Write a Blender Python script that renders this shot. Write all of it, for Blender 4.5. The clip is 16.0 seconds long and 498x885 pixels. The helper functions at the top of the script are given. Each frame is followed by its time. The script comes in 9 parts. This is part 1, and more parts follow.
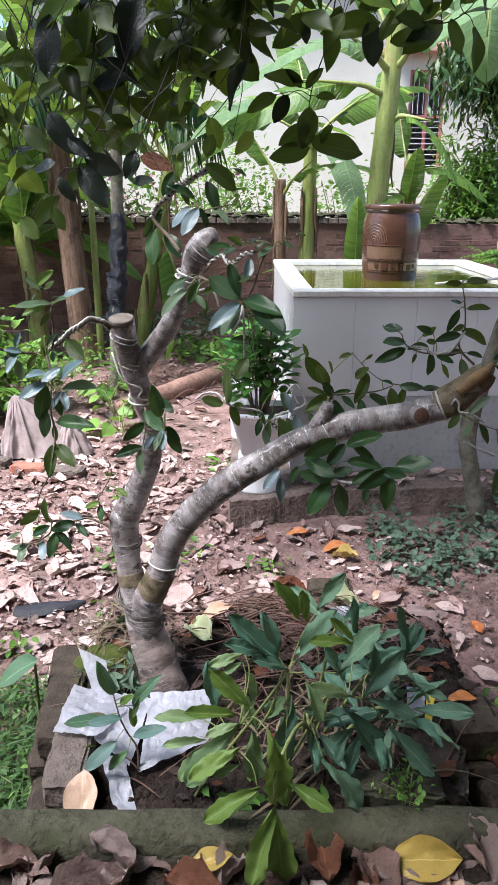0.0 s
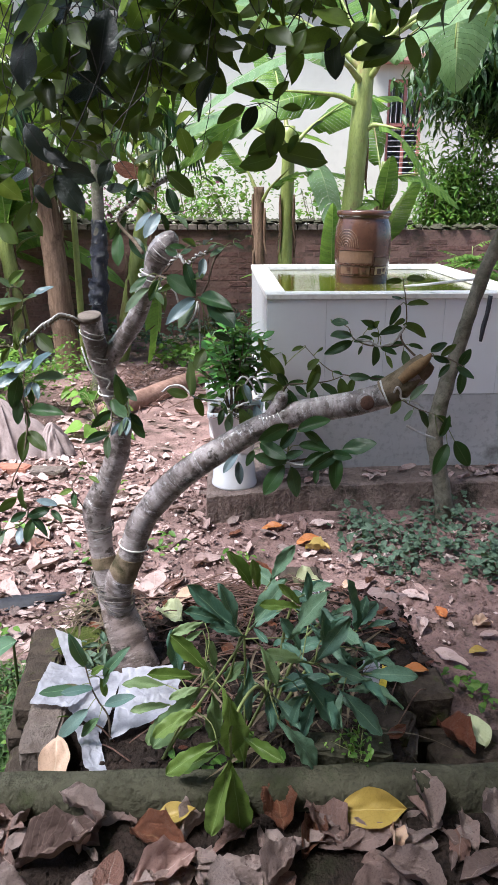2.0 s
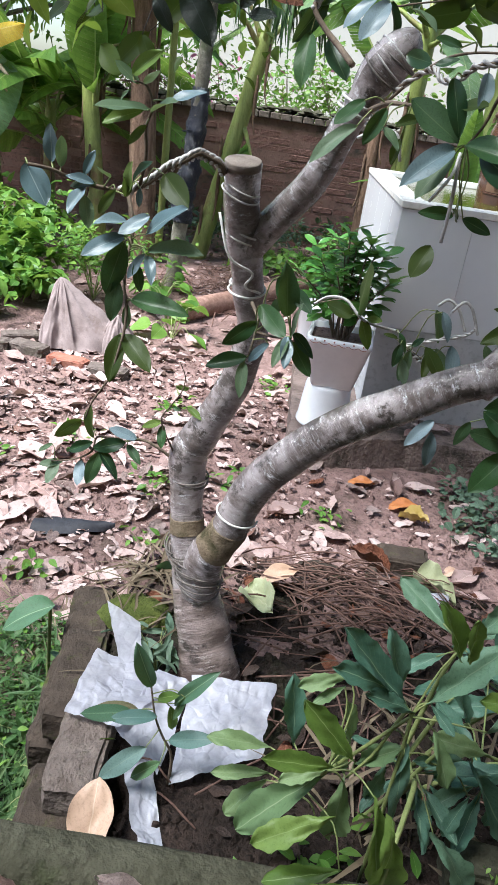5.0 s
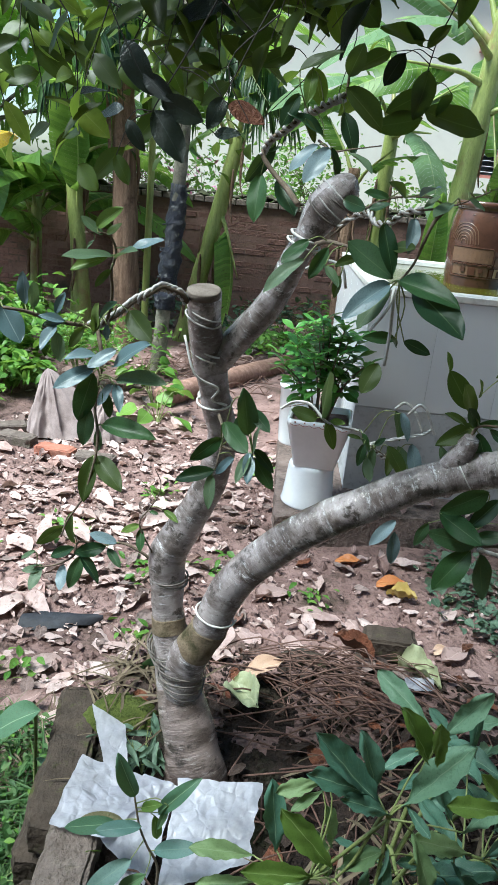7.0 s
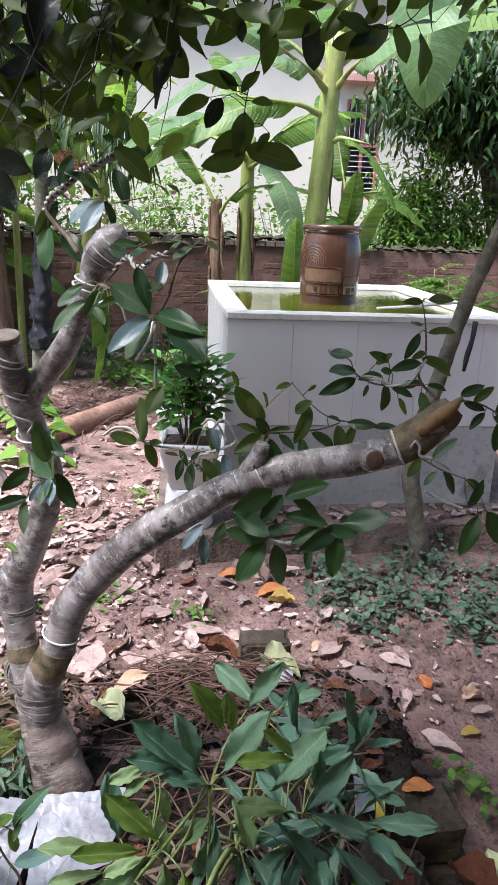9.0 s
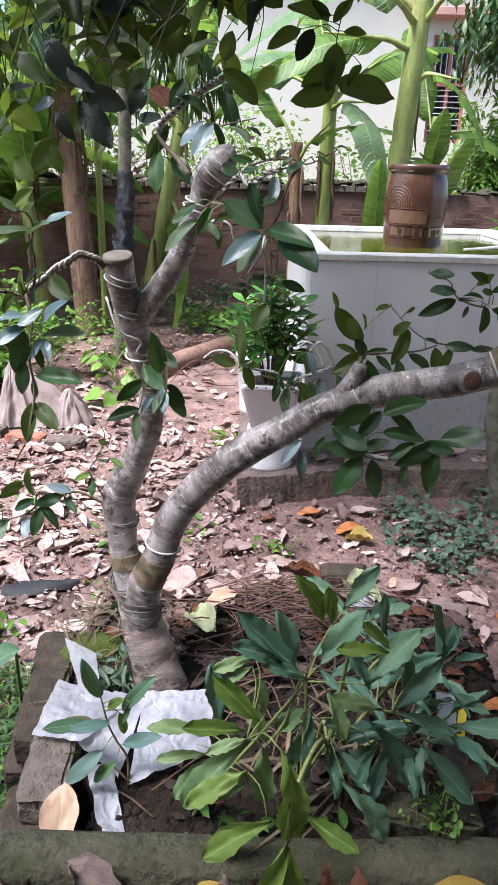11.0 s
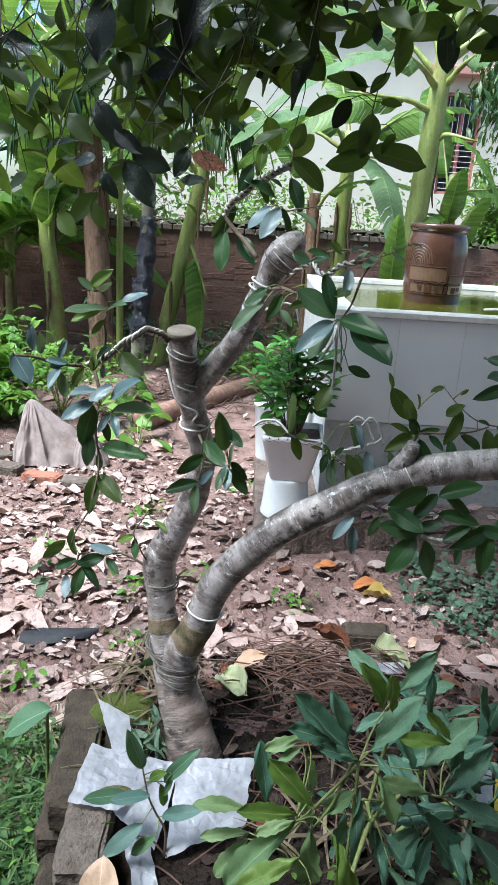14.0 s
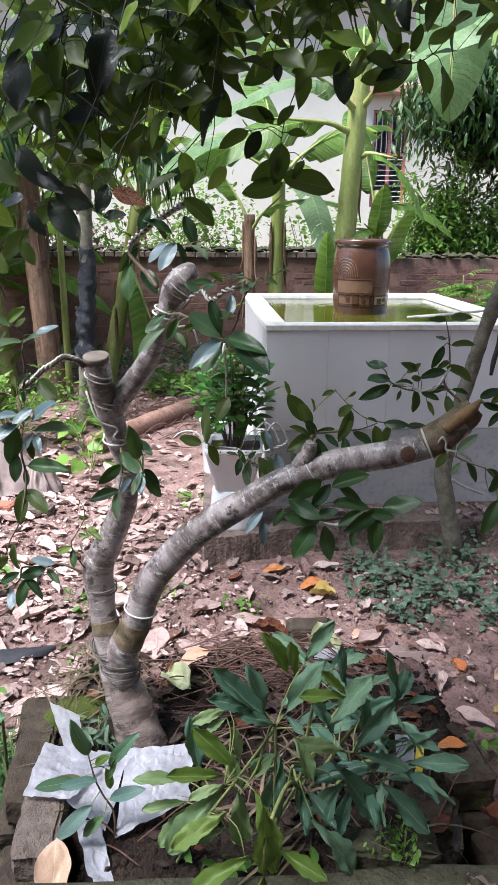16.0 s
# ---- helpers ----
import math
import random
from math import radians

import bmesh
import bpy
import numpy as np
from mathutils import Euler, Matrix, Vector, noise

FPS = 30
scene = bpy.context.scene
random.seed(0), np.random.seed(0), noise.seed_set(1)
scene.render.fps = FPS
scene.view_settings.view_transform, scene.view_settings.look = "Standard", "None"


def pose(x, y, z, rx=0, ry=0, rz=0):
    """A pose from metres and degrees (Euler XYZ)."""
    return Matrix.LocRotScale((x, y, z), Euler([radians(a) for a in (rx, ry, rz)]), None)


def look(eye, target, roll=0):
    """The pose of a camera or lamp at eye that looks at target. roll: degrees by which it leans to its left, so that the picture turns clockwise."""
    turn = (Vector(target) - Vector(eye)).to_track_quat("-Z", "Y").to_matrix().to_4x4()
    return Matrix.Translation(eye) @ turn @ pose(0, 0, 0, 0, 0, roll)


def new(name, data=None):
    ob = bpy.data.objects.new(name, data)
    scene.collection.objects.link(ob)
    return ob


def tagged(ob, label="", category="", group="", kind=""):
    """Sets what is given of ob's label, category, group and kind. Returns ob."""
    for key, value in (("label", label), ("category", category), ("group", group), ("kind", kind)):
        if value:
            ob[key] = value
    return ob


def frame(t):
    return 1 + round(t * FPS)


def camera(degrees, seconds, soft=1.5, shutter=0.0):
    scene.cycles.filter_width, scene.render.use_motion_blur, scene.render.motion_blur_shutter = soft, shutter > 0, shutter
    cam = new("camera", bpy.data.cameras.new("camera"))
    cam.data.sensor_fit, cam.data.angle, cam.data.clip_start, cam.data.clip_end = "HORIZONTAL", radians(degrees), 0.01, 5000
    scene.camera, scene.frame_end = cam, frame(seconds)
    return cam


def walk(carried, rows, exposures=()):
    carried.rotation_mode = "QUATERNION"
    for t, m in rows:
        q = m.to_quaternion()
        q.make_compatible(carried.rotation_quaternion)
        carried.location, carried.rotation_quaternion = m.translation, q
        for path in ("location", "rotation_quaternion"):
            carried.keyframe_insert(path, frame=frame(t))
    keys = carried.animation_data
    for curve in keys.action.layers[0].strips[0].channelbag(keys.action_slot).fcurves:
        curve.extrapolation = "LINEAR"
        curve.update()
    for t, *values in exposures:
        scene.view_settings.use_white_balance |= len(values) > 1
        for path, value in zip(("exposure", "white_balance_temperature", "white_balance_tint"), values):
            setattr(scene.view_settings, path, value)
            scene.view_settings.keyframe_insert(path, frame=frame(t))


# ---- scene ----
cam = camera(38.5, 16.0, 0.6)
PATH = [
    (0, (0.032, -0.012, 1.644), (0.013, 1.874, 0.979), 0.2),
    (0.5, (0.065, -0.082, 1.645), (0.053, 1.812, 1.003), -0.4),
    (1, (0.06, -0.09, 1.646), (0.031, 1.795, 0.979), -0.3),
    (1.5, (0.094, -0.108, 1.653), (0.14, 1.796, 1.042), -1.2),
    (2, (0.099, -0.145, 1.641), (0.113, 1.747, 0.994), 0.0),
    (2.5, (0.076, -0.147, 1.615), (0.045, 1.743, 0.961), 0.4),
    (3, (-0.006, 0.049, 1.551), (-0.054, 1.902, 0.801), 1.6),
    (3.5, (-0.049, 0.266, 1.515), (-0.007, 2.104, 0.727), 2.6),
    (4, (-0.101, 0.394, 1.479), (-0.113, 2.222, 0.666), 4.7),
    (4.2, (-0.12, 0.426, 1.454), (-0.146, 2.216, 0.561), 7.9),
    (6.3, (-0.15, 0.425, 1.531), (-0.297, 2.277, 0.79), 7.4),
    (6.5, (-0.142, 0.415, 1.539), (-0.28, 2.277, 0.82), 6.9),
    (7, (-0.112, 0.401, 1.551), (-0.199, 2.278, 0.866), 6.0),
    (7.5, (-0.061, 0.384, 1.577), (-0.077, 2.277, 0.932), 5.0),
    (8, (0.012, 0.342, 1.592), (0.112, 2.25, 0.998), 3.0),
    (8.2, (0.039, 0.33, 1.597), (0.186, 2.235, 1.007), 2.7),
    (10.3, (0.073, 0.205, 1.561), (0.192, 2.073, 0.855), 1.0),
    (10.5, (0.048, 0.203, 1.555), (0.114, 2.065, 0.829), 1.3),
    (11, (0.01, 0.204, 1.543), (-0.023, 2.067, 0.819), 1.5),
    (11.5, (-0.042, 0.226, 1.507), (-0.181, 2.055, 0.707), 3.0),
    (12, (-0.1, 0.283, 1.474), (-0.249, 2.079, 0.606), 5.8),
    (12.5, (-0.141, 0.326, 1.467), (-0.252, 2.116, 0.58), 8.4),
    (13, (-0.173, 0.345, 1.48), (-0.338, 2.149, 0.632), 9.4),
    (13.5, (-0.155, 0.306, 1.542), (-0.268, 2.178, 0.848), 5.7),
    (14, (-0.099, 0.209, 1.613), (-0.131, 2.106, 0.981), 3.6),
    (14.5, (-0.042, 0.133, 1.642), (-0.024, 2.05, 1.073), 0.5),
    (15, (-0.021, 0.095, 1.649), (0.034, 2.014, 1.088), 0.8),
    (15.5, (0.002, 0.067, 1.644), (0.096, 1.978, 1.064), 1.0),
    (16, (0.006, 0.05, 1.644), (0.074, 1.962, 1.063), 0.4),
]
walk(cam, [(t, look(eye, target, roll)) for t, eye, target, roll in PATH], [(0.0, 1.40, 6140, 11), (4.2, 1.40, 6140, 9), (6.5, 1.26, 5840, -2), (7.0, 1.24, 5840, -4), (7.5, 1.30, 6140, 5), (8.2, 1.34, 6190, 11), (11.0, 1.42, 6170, 12), (12.0, 1.44, 6090, 11), (12.5, 1.36, 5890, 2), (13.0, 1.32, 5740, -2), (13.6, 1.30, 5740, -2), (14.1, 1.30, 5890, 1), (14.6, 1.34, 6140, 8), (16.0, 1.36, 6170, 11)])

# ---- world, sun, exposure ----
world = bpy.data.worlds.new("sky")
scene.world = world
world.use_nodes = True
wn = world.node_tree.nodes
sky = wn.new("ShaderNodeTexSky")
sky.sky_type, sky.sun_disc = "NISHITA", False
sky.sun_elevation, sky.sun_rotation = radians(62), radians(-120)
sky.air_density, sky.dust_density, sky.ozone_density = 1.0, 1.6, 1.4
wn["Background"].inputs["Strength"].default_value = 0.10
world.node_tree.links.new(sky.outputs["Color"], wn["Background"].inputs["Color"])

sun = new("sun", bpy.data.lights.new("sun", "SUN"))
sun.data.energy, sun.data.angle, sun.data.color = 5.0, radians(22), (1.0, 0.975, 0.95)
sun.matrix_world = look((-6.5, -1.4, 13.0), (0, 2.0, 0))


# ---- materials ----
def nodes_of(name):
    m = bpy.data.materials.new(name)
    m.use_nodes = True
    nt = m.node_tree
    return m, nt, nt.nodes["Principled BSDF"]


def node(nt, kind, **values):
    n = nt.nodes.new(kind)
    for key, value in values.items():
        n.inputs[key].default_value = value
    return n


def mix(nt, a, b, factor, mode="MIX"):
    """Mixes two colours (tuples or sockets) by a factor (number or socket)."""
    n = nt.nodes.new("ShaderNodeMix")
    n.data_type, n.blend_type = "RGBA", mode
    for key, value in ((0, factor), (6, a), (7, b)):
        if isinstance(value, bpy.types.NodeSocket):
            nt.links.new(value, n.inputs[key])
        else:
            n.inputs[key].default_value = value if key == 0 else (*value, 1.0)
    return n.outputs[2]


def ramp(nt, socket, low, high):
    n = nt.nodes.new("ShaderNodeMapRange")
    n.inputs["From Min"].default_value, n.inputs["From Max"].default_value = low, high
    nt.links.new(socket, n.inputs["Value"])
    return n.outputs["Result"]


def noise_tex(nt, scale, detail=4.0, rough=0.6, stretch=None, space="Object"):
    coords = nt.nodes.new("ShaderNodeTexCoord")
    n = node(nt, "ShaderNodeTexNoise", Scale=scale, Detail=detail, Roughness=rough)
    src = coords.outputs[space]
    if stretch:
        mp = nt.nodes.new("ShaderNodeMapping")
        mp.inputs["Scale"].default_value = stretch
        nt.links.new(src, mp.inputs["Vector"])
        src = mp.outputs["Vector"]
    nt.links.new(src, n.inputs["Vector"])
    return n.outputs["Fac"]


def chance(nt):
    """A number that differs from object to object and from island to island."""
    info, geo = nt.nodes.new("ShaderNodeObjectInfo"), nt.nodes.new("ShaderNodeNewGeometry")
    add, fract = nt.nodes.new("ShaderNodeMath"), nt.nodes.new("ShaderNodeMath")
    add.operation, fract.operation = "ADD", "FRACT"
    nt.links.new(info.outputs["Random"], add.inputs[0])
    nt.links.new(geo.outputs["Random Per Island"], add.inputs[1])
    nt.links.new(add.outputs[0], fract.inputs[0])
    return fract.outputs[0]


def bump(nt, bsdf, height, strength, distance):
    b = node(nt, "ShaderNodeBump", Strength=strength, Distance=distance)
    nt.links.new(height, b.inputs["Height"])
    nt.links.new(b.outputs["Normal"], bsdf.inputs["Normal"])


def solid(name, dark, light, scale=8.0, roughness=0.7, relief=0.3, depth=0.004, stains=None, metallic=0.0, stretch=None, fine=None, coat=0.0, speck=0.33):
    """A weathered solid: two colours by a coarse and a fine noise, stains by a third, and relief."""
    m, nt, bsdf = nodes_of(name)
    coarse = noise_tex(nt, scale, 5.0, 0.65, stretch)
    grain = noise_tex(nt, fine or scale * 9.0, 3.0, 0.6, stretch)
    colour = mix(nt, dark, light, ramp(nt, coarse, 0.3, 0.7))
    colour = mix(nt, colour, tuple(c * 0.62 for c in dark), ramp(nt, grain, 0.52, 0.52 + speck))
    if stains:
        colour = mix(nt, colour, stains, ramp(nt, noise_tex(nt, scale * 0.45, 6.0, 0.7), 0.53, 0.66))
    nt.links.new(colour, bsdf.inputs["Base Color"])
    bsdf.inputs["Roughness"].default_value, bsdf.inputs["Metallic"].default_value = roughness, metallic
    bsdf.inputs["Coat Weight"].default_value = coat
    if roughness > 0.8:
        bsdf.inputs["Specular IOR Level"].default_value = 0.2
    bump(nt, bsdf, grain, relief, depth)
    return m


def leaf_material(name, colours, rib, roughness=0.4, through_light=0.3, spots=None, veins=0.07, crinkle=0.0):
    """Leaf colours picked by chance, a paler midrib and side veins along the blade's uv, and some light through the blade."""
    m, nt, bsdf = nodes_of(name)
    pick = nt.nodes.new("ShaderNodeValToRGB")
    pick.color_ramp.interpolation = "LINEAR"
    els = pick.color_ramp.elements
    while len(els) < len(colours):
        els.new(0.5)
    for i, c in enumerate(colours):
        els[i].position, els[i].color = i / max(1, len(colours) - 1), (*c, 1.0)
    nt.links.new(chance(nt), pick.inputs["Fac"])
    uv = nt.nodes.new("ShaderNodeUVMap")
    sep = nt.nodes.new("ShaderNodeSeparateXYZ")
    nt.links.new(uv.outputs["UV"], sep.inputs["Vector"])

    def math_node(kind, a, b):
        n = nt.nodes.new("ShaderNodeMath")
        n.operation = kind
        for i, v in enumerate((a, b)):
            if isinstance(v, bpy.types.NodeSocket):
                nt.links.new(v, n.inputs[i])
            else:
                n.inputs[i].default_value = v
        return n.outputs[0]

    side = math_node("ABSOLUTE", math_node("SUBTRACT", sep.outputs["Y"], 0.5), 0.0)
    wave = math_node("SINE", math_node("MULTIPLY", math_node("ADD", sep.outputs["X"], math_node("MULTIPLY", side, -0.7)), 62.0), 0.0)
    blotch = noise_tex(nt, 30.0, 4.0, 0.65)
    colour = mix(nt, pick.outputs["Color"], tuple(c * 0.55 for c in colours[0]), ramp(nt, blotch, 0.5, 0.95))
    if spots:
        colour = mix(nt, colour, spots, ramp(nt, noise_tex(nt, 55.0, 3.0, 0.7), 0.6, 0.72))
    colour = mix(nt, colour, rib, math_node("MULTIPLY", ramp(nt, wave, 0.86, 1.0), veins))
    colour = mix(nt, colour, rib, ramp(nt, side, 0.022, 0.008))
    nt.links.new(colour, bsdf.inputs["Base Color"])
    bsdf.inputs["Roughness"].default_value = roughness
    bsdf.inputs["Specular IOR Level"].default_value = 0.28
    if crinkle:
        bump(nt, bsdf, noise_tex(nt, 12.0, 7.0, 0.7), crinkle, 0.16)
    else:
        bump(nt, bsdf, wave, 0.03, 0.001)
    if through_light:
        trans, both = nt.nodes.new("ShaderNodeBsdfTranslucent"), nt.nodes.new("ShaderNodeMixShader")
        both.inputs[0].default_value = through_light
        nt.links.new(mix(nt, colour, (0.30, 0.42, 0.05) if colours[0][1] > colours[0][0] else (0.5, 0.3, 0.15), 0.35), trans.inputs["Color"])
        nt.links.new(bsdf.outputs[0], both.inputs[1])
        nt.links.new(trans.outputs[0], both.inputs[2])
        nt.links.new(both.outputs[0], nt.nodes["Material Output"].inputs["Surface"])
    return m


SOIL = solid("red_garden_soil", (0.115, 0.070, 0.062), (0.285, 0.188, 0.172), 6.0, 0.9, 0.9, 0.02, (0.065, 0.045, 0.036), fine=48.0, speck=0.2)
# brown planting soil, its colour taken further down to stand for shade
SHADED_HUMUS = solid("shade_darkened_planting_soil", (0.013, 0.009, 0.007), (0.040, 0.027, 0.022), 11.0, 0.95, 1.0, 0.015, (0.020, 0.021, 0.010), fine=75.0, speck=0.2)
CONCRETE = solid("mossy_old_concrete", (0.034, 0.033, 0.020), (0.084, 0.080, 0.055), 9.0, 0.92, 1.0, 0.012, (0.040, 0.048, 0.020), fine=45.0)
PLINTH = solid("dirty_cement_ledge", (0.12, 0.088, 0.075), (0.25, 0.19, 0.17), 9.0, 0.95, 1.0, 0.02, (0.05, 0.042, 0.034), fine=55.0)
CEMENT = solid("grey_cement_render", (0.44, 0.44, 0.45), (0.56, 0.56, 0.57), 3.0, 0.85, 0.4, 0.004, (0.15, 0.14, 0.13))
BRICK = solid("weathered_brick", (0.085, 0.066, 0.057), (0.205, 0.166, 0.146), 24.0, 0.95, 1.0, 0.010, (0.065, 0.060, 0.040), fine=95.0)
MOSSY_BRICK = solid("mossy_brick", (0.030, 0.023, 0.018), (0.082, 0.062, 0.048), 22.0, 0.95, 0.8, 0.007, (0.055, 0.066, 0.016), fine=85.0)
RED_BRICK = solid("red_brick", (0.27, 0.10, 0.07), (0.38, 0.17, 0.12), 10.0, 0.88, 0.6, 0.005, (0.15, 0.09, 0.07))
WALL_BRICK = solid("dark_red_wall_brick", (0.105, 0.056, 0.047), (0.20, 0.112, 0.096), 4.0, 0.95, 0.9, 0.012, (0.085, 0.058, 0.048))
MORTAR = solid("dirty_mortar", (0.125, 0.074, 0.062), (0.20, 0.122, 0.104), 5.0, 0.95, 0.6, 0.006, (0.06, 0.05, 0.04))
TILE = solid("white_glazed_tile", (0.74, 0.75, 0.78), (0.80, 0.81, 0.83), 1.2, 0.16, 0.03, 0.001, None, coat=0.3, speck=4.0)
RIM = solid("white_rim_tile", (0.72, 0.71, 0.68), (0.82, 0.81, 0.78), 2.0, 0.25, 0.05, 0.001, (0.5, 0.48, 0.42))
GROUT = solid("grey_grout", (0.52, 0.52, 0.53), (0.62, 0.62, 0.63), 6.0, 0.9, 0.2, 0.002)
GLAZE = solid("brown_salt_glaze", (0.040, 0.020, 0.014), (0.080, 0.036, 0.023), 5.0, 0.26, 0.15, 0.002, (0.085, 0.032, 0.016), coat=0.4)
GLAZE_DARK = solid("dark_glaze_line", (0.045, 0.018, 0.010), (0.07, 0.03, 0.018), 9.0, 0.35, 0.2, 0.002)
GLAZE_PALE = solid("pale_glaze_panel", (0.42, 0.30, 0.17), (0.55, 0.42, 0.27), 20.0, 0.4, 0.2, 0.002)
GLAZE_TAN = solid("tan_glaze_panel", (0.085, 0.048, 0.030), (0.145, 0.084, 0.050), 12.0, 0.35, 0.2, 0.002)
WHITE_CERAMIC = solid("white_ceramic", (0.70, 0.71, 0.74), (0.82, 0.83, 0.85), 5.0, 0.22, 0.05, 0.001, None, coat=0.3, speck=3.0)
RIM_PAINT = solid("red_brown_painted_garland", (0.20, 0.06, 0.04), (0.30, 0.10, 0.07), 20.0, 0.4, 0.1, 0.001)
STRING = solid("white_plastic_string", (0.55, 0.54, 0.52), (0.72, 0.71, 0.68), 30.0, 0.5, 0.2, 0.001)
WIRE = solid("grey_twisted_wire", (0.36, 0.34, 0.33), (0.58, 0.56, 0.54), 40.0, 0.42, 0.3, 0.001)
ROPE = solid("dark_tie_strands", (0.075, 0.062, 0.055), (0.19, 0.165, 0.145), 60.0, 0.7, 0.4, 0.001)
TWIG = solid("grey_brown_twig", (0.10, 0.075, 0.055), (0.20, 0.155, 0.115), 30.0, 0.85, 0.5, 0.002)
DARK_TWIG = solid("blackish_twig", (0.018, 0.015, 0.012), (0.05, 0.042, 0.034), 30.0, 0.8, 0.4, 0.001)
GREEN_TWIG = solid("green_twig", (0.13, 0.17, 0.05), (0.24, 0.27, 0.10), 30.0, 0.6, 0.3, 0.001)
DRY_TWIG = solid("dry_twig", (0.075, 0.042, 0.034), (0.19, 0.115, 0.092), 25.0, 0.9, 0.5, 0.002)
OLIVE_BARK = solid("olive_brown_bark", (0.12, 0.088, 0.056), (0.25, 0.195, 0.135), 26.0, 0.85, 0.7, 0.004, (0.05, 0.045, 0.02))
BARK = solid("grey_green_bark", (0.075, 0.068, 0.050), (0.24, 0.222, 0.18), 16.0, 0.9, 0.9, 0.006, (0.07, 0.08, 0.045))
FIBRE = solid("brown_fibrous_sheath", (0.13, 0.078, 0.052), (0.36, 0.235, 0.165), 6.0, 0.9, 1.0, 0.02, (0.08, 0.05, 0.035), stretch=(5.0, 5.0, 0.6))
LOG = solid("peeling_red_brown_log", (0.17, 0.085, 0.062), (0.35, 0.215, 0.17), 7.0, 0.8, 0.7, 0.006, (0.13, 0.065, 0.045), stretch=(1.0, 5.0, 5.0))
BANANA_STEM = solid("banana_stem_skin", (0.15, 0.185, 0.045), (0.33, 0.38, 0.12), 5.0, 0.42, 0.4, 0.006, (0.19, 0.12, 0.055), stretch=(4.0, 4.0, 0.7))
BLUE_WRAP = solid("blue_black_plastic_wrap", (0.008, 0.009, 0.016), (0.028, 0.032, 0.056), 22.0, 0.36, 1.0, 0.02, None, stretch=(1.0, 1.0, 2.5))
BLACK_PLASTIC = solid("black_plastic", (0.010, 0.010, 0.014), (0.026, 0.027, 0.037), 30.0, 0.7, 0.6, 0.005, fine=70.0)
CLOTH = solid("grey_brown_cloth", (0.215, 0.170, 0.162), (0.315, 0.255, 0.248), 14.0, 0.92, 0.3, 0.002, (0.16, 0.12, 0.11), fine=260.0)
PLASTER = solid("cream_house_plaster", (0.58, 0.555, 0.485), (0.65, 0.63, 0.555), 0.8, 0.9, 0.1, 0.002, speck=2.0)
ROOF = solid("pink_roof_edge", (0.42, 0.22, 0.18), (0.55, 0.32, 0.27), 3.0, 0.8, 0.3, 0.003)
FRAME_RED = solid("faded_red_window_paint", (0.42, 0.15, 0.12), (0.55, 0.24, 0.20), 6.0, 0.6, 0.2, 0.002)
DARK_ROOM = solid("dark_interior_wall", (0.20, 0.215, 0.235), (0.30, 0.315, 0.335), 2.0, 0.9, 0.1, 0.002)
IRON = solid("white_painted_iron", (0.55, 0.56, 0.58), (0.7, 0.7, 0.72), 8.0, 0.5, 0.1, 0.001)
CUT_WOOD = solid("weathered_cut_wood", (0.13, 0.105, 0.09), (0.25, 0.21, 0.18), 40.0, 0.85, 0.6, 0.002)
CUT_TAN = solid("torn_tan_wood", (0.22, 0.13, 0.06), (0.40, 0.26, 0.13), 30.0, 0.8, 0.6, 0.002)
DRY_STALK = solid("dry_leaf_stalk", (0.30, 0.225, 0.14), (0.50, 0.41, 0.28), 20.0, 0.85, 0.6, 0.004)
CUT_RED = solid("reddish_cut_wood", (0.095, 0.050, 0.040), (0.19, 0.105, 0.08), 40.0, 0.85, 0.6, 0.002)
MOSS = solid("moss", (0.045, 0.060, 0.012), (0.11, 0.13, 0.03), 20.0, 0.95, 1.0, 0.01)
YELLOW_PACK = solid("yellow_plastic_packet", (0.55, 0.40, 0.02), (0.70, 0.52, 0.05), 10.0, 0.4, 0.2, 0.002)
PINK = solid("pink_petal", (0.55, 0.16, 0.32), (0.70, 0.28, 0.45), 10.0, 0.6, 0.1, 0.001)

FICUS = leaf_material("dark_ficus_leaf", [(0.010, 0.030, 0.014), (0.015, 0.044, 0.019), (0.022, 0.062, 0.022), (0.036, 0.085, 0.028), (0.050, 0.092, 0.050)], (0.08, 0.13, 0.06), 0.40, 0.18)
# olive copy of the fig leaf, light through the blade put into its colour
BACKLIT_FIG = leaf_material("backlit_fig_leaf", [(0.030, 0.050, 0.012), (0.045, 0.072, 0.018), (0.060, 0.092, 0.026)], (0.10, 0.13, 0.05), 0.5, 0.35)
# pale blue copy of the fig leaf, its sky sheen put into the colour
SKY_SHEEN = leaf_material("sky_sheen_fig_leaf", [(0.085, 0.135, 0.150), (0.13, 0.19, 0.21), (0.20, 0.26, 0.29)], (0.24, 0.30, 0.30), 0.34, 0.12)
FIG_GREY = leaf_material("grey_green_fig_leaf", [(0.080, 0.130, 0.070), (0.11, 0.17, 0.095), (0.15, 0.21, 0.14)], (0.16, 0.21, 0.12), 0.5, 0.28)
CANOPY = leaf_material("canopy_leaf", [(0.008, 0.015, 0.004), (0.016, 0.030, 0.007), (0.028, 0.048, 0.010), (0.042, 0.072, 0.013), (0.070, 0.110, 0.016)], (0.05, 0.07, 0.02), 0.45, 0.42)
# near-black copy of the canopy leaf, with shade put into its colour
CANOPY_SHADED = leaf_material("shaded_canopy_leaf", [(0.006, 0.010, 0.009), (0.012, 0.018, 0.015), (0.022, 0.032, 0.022)], (0.035, 0.042, 0.04), 0.30, 0.06, None, 0.12, 0.3)
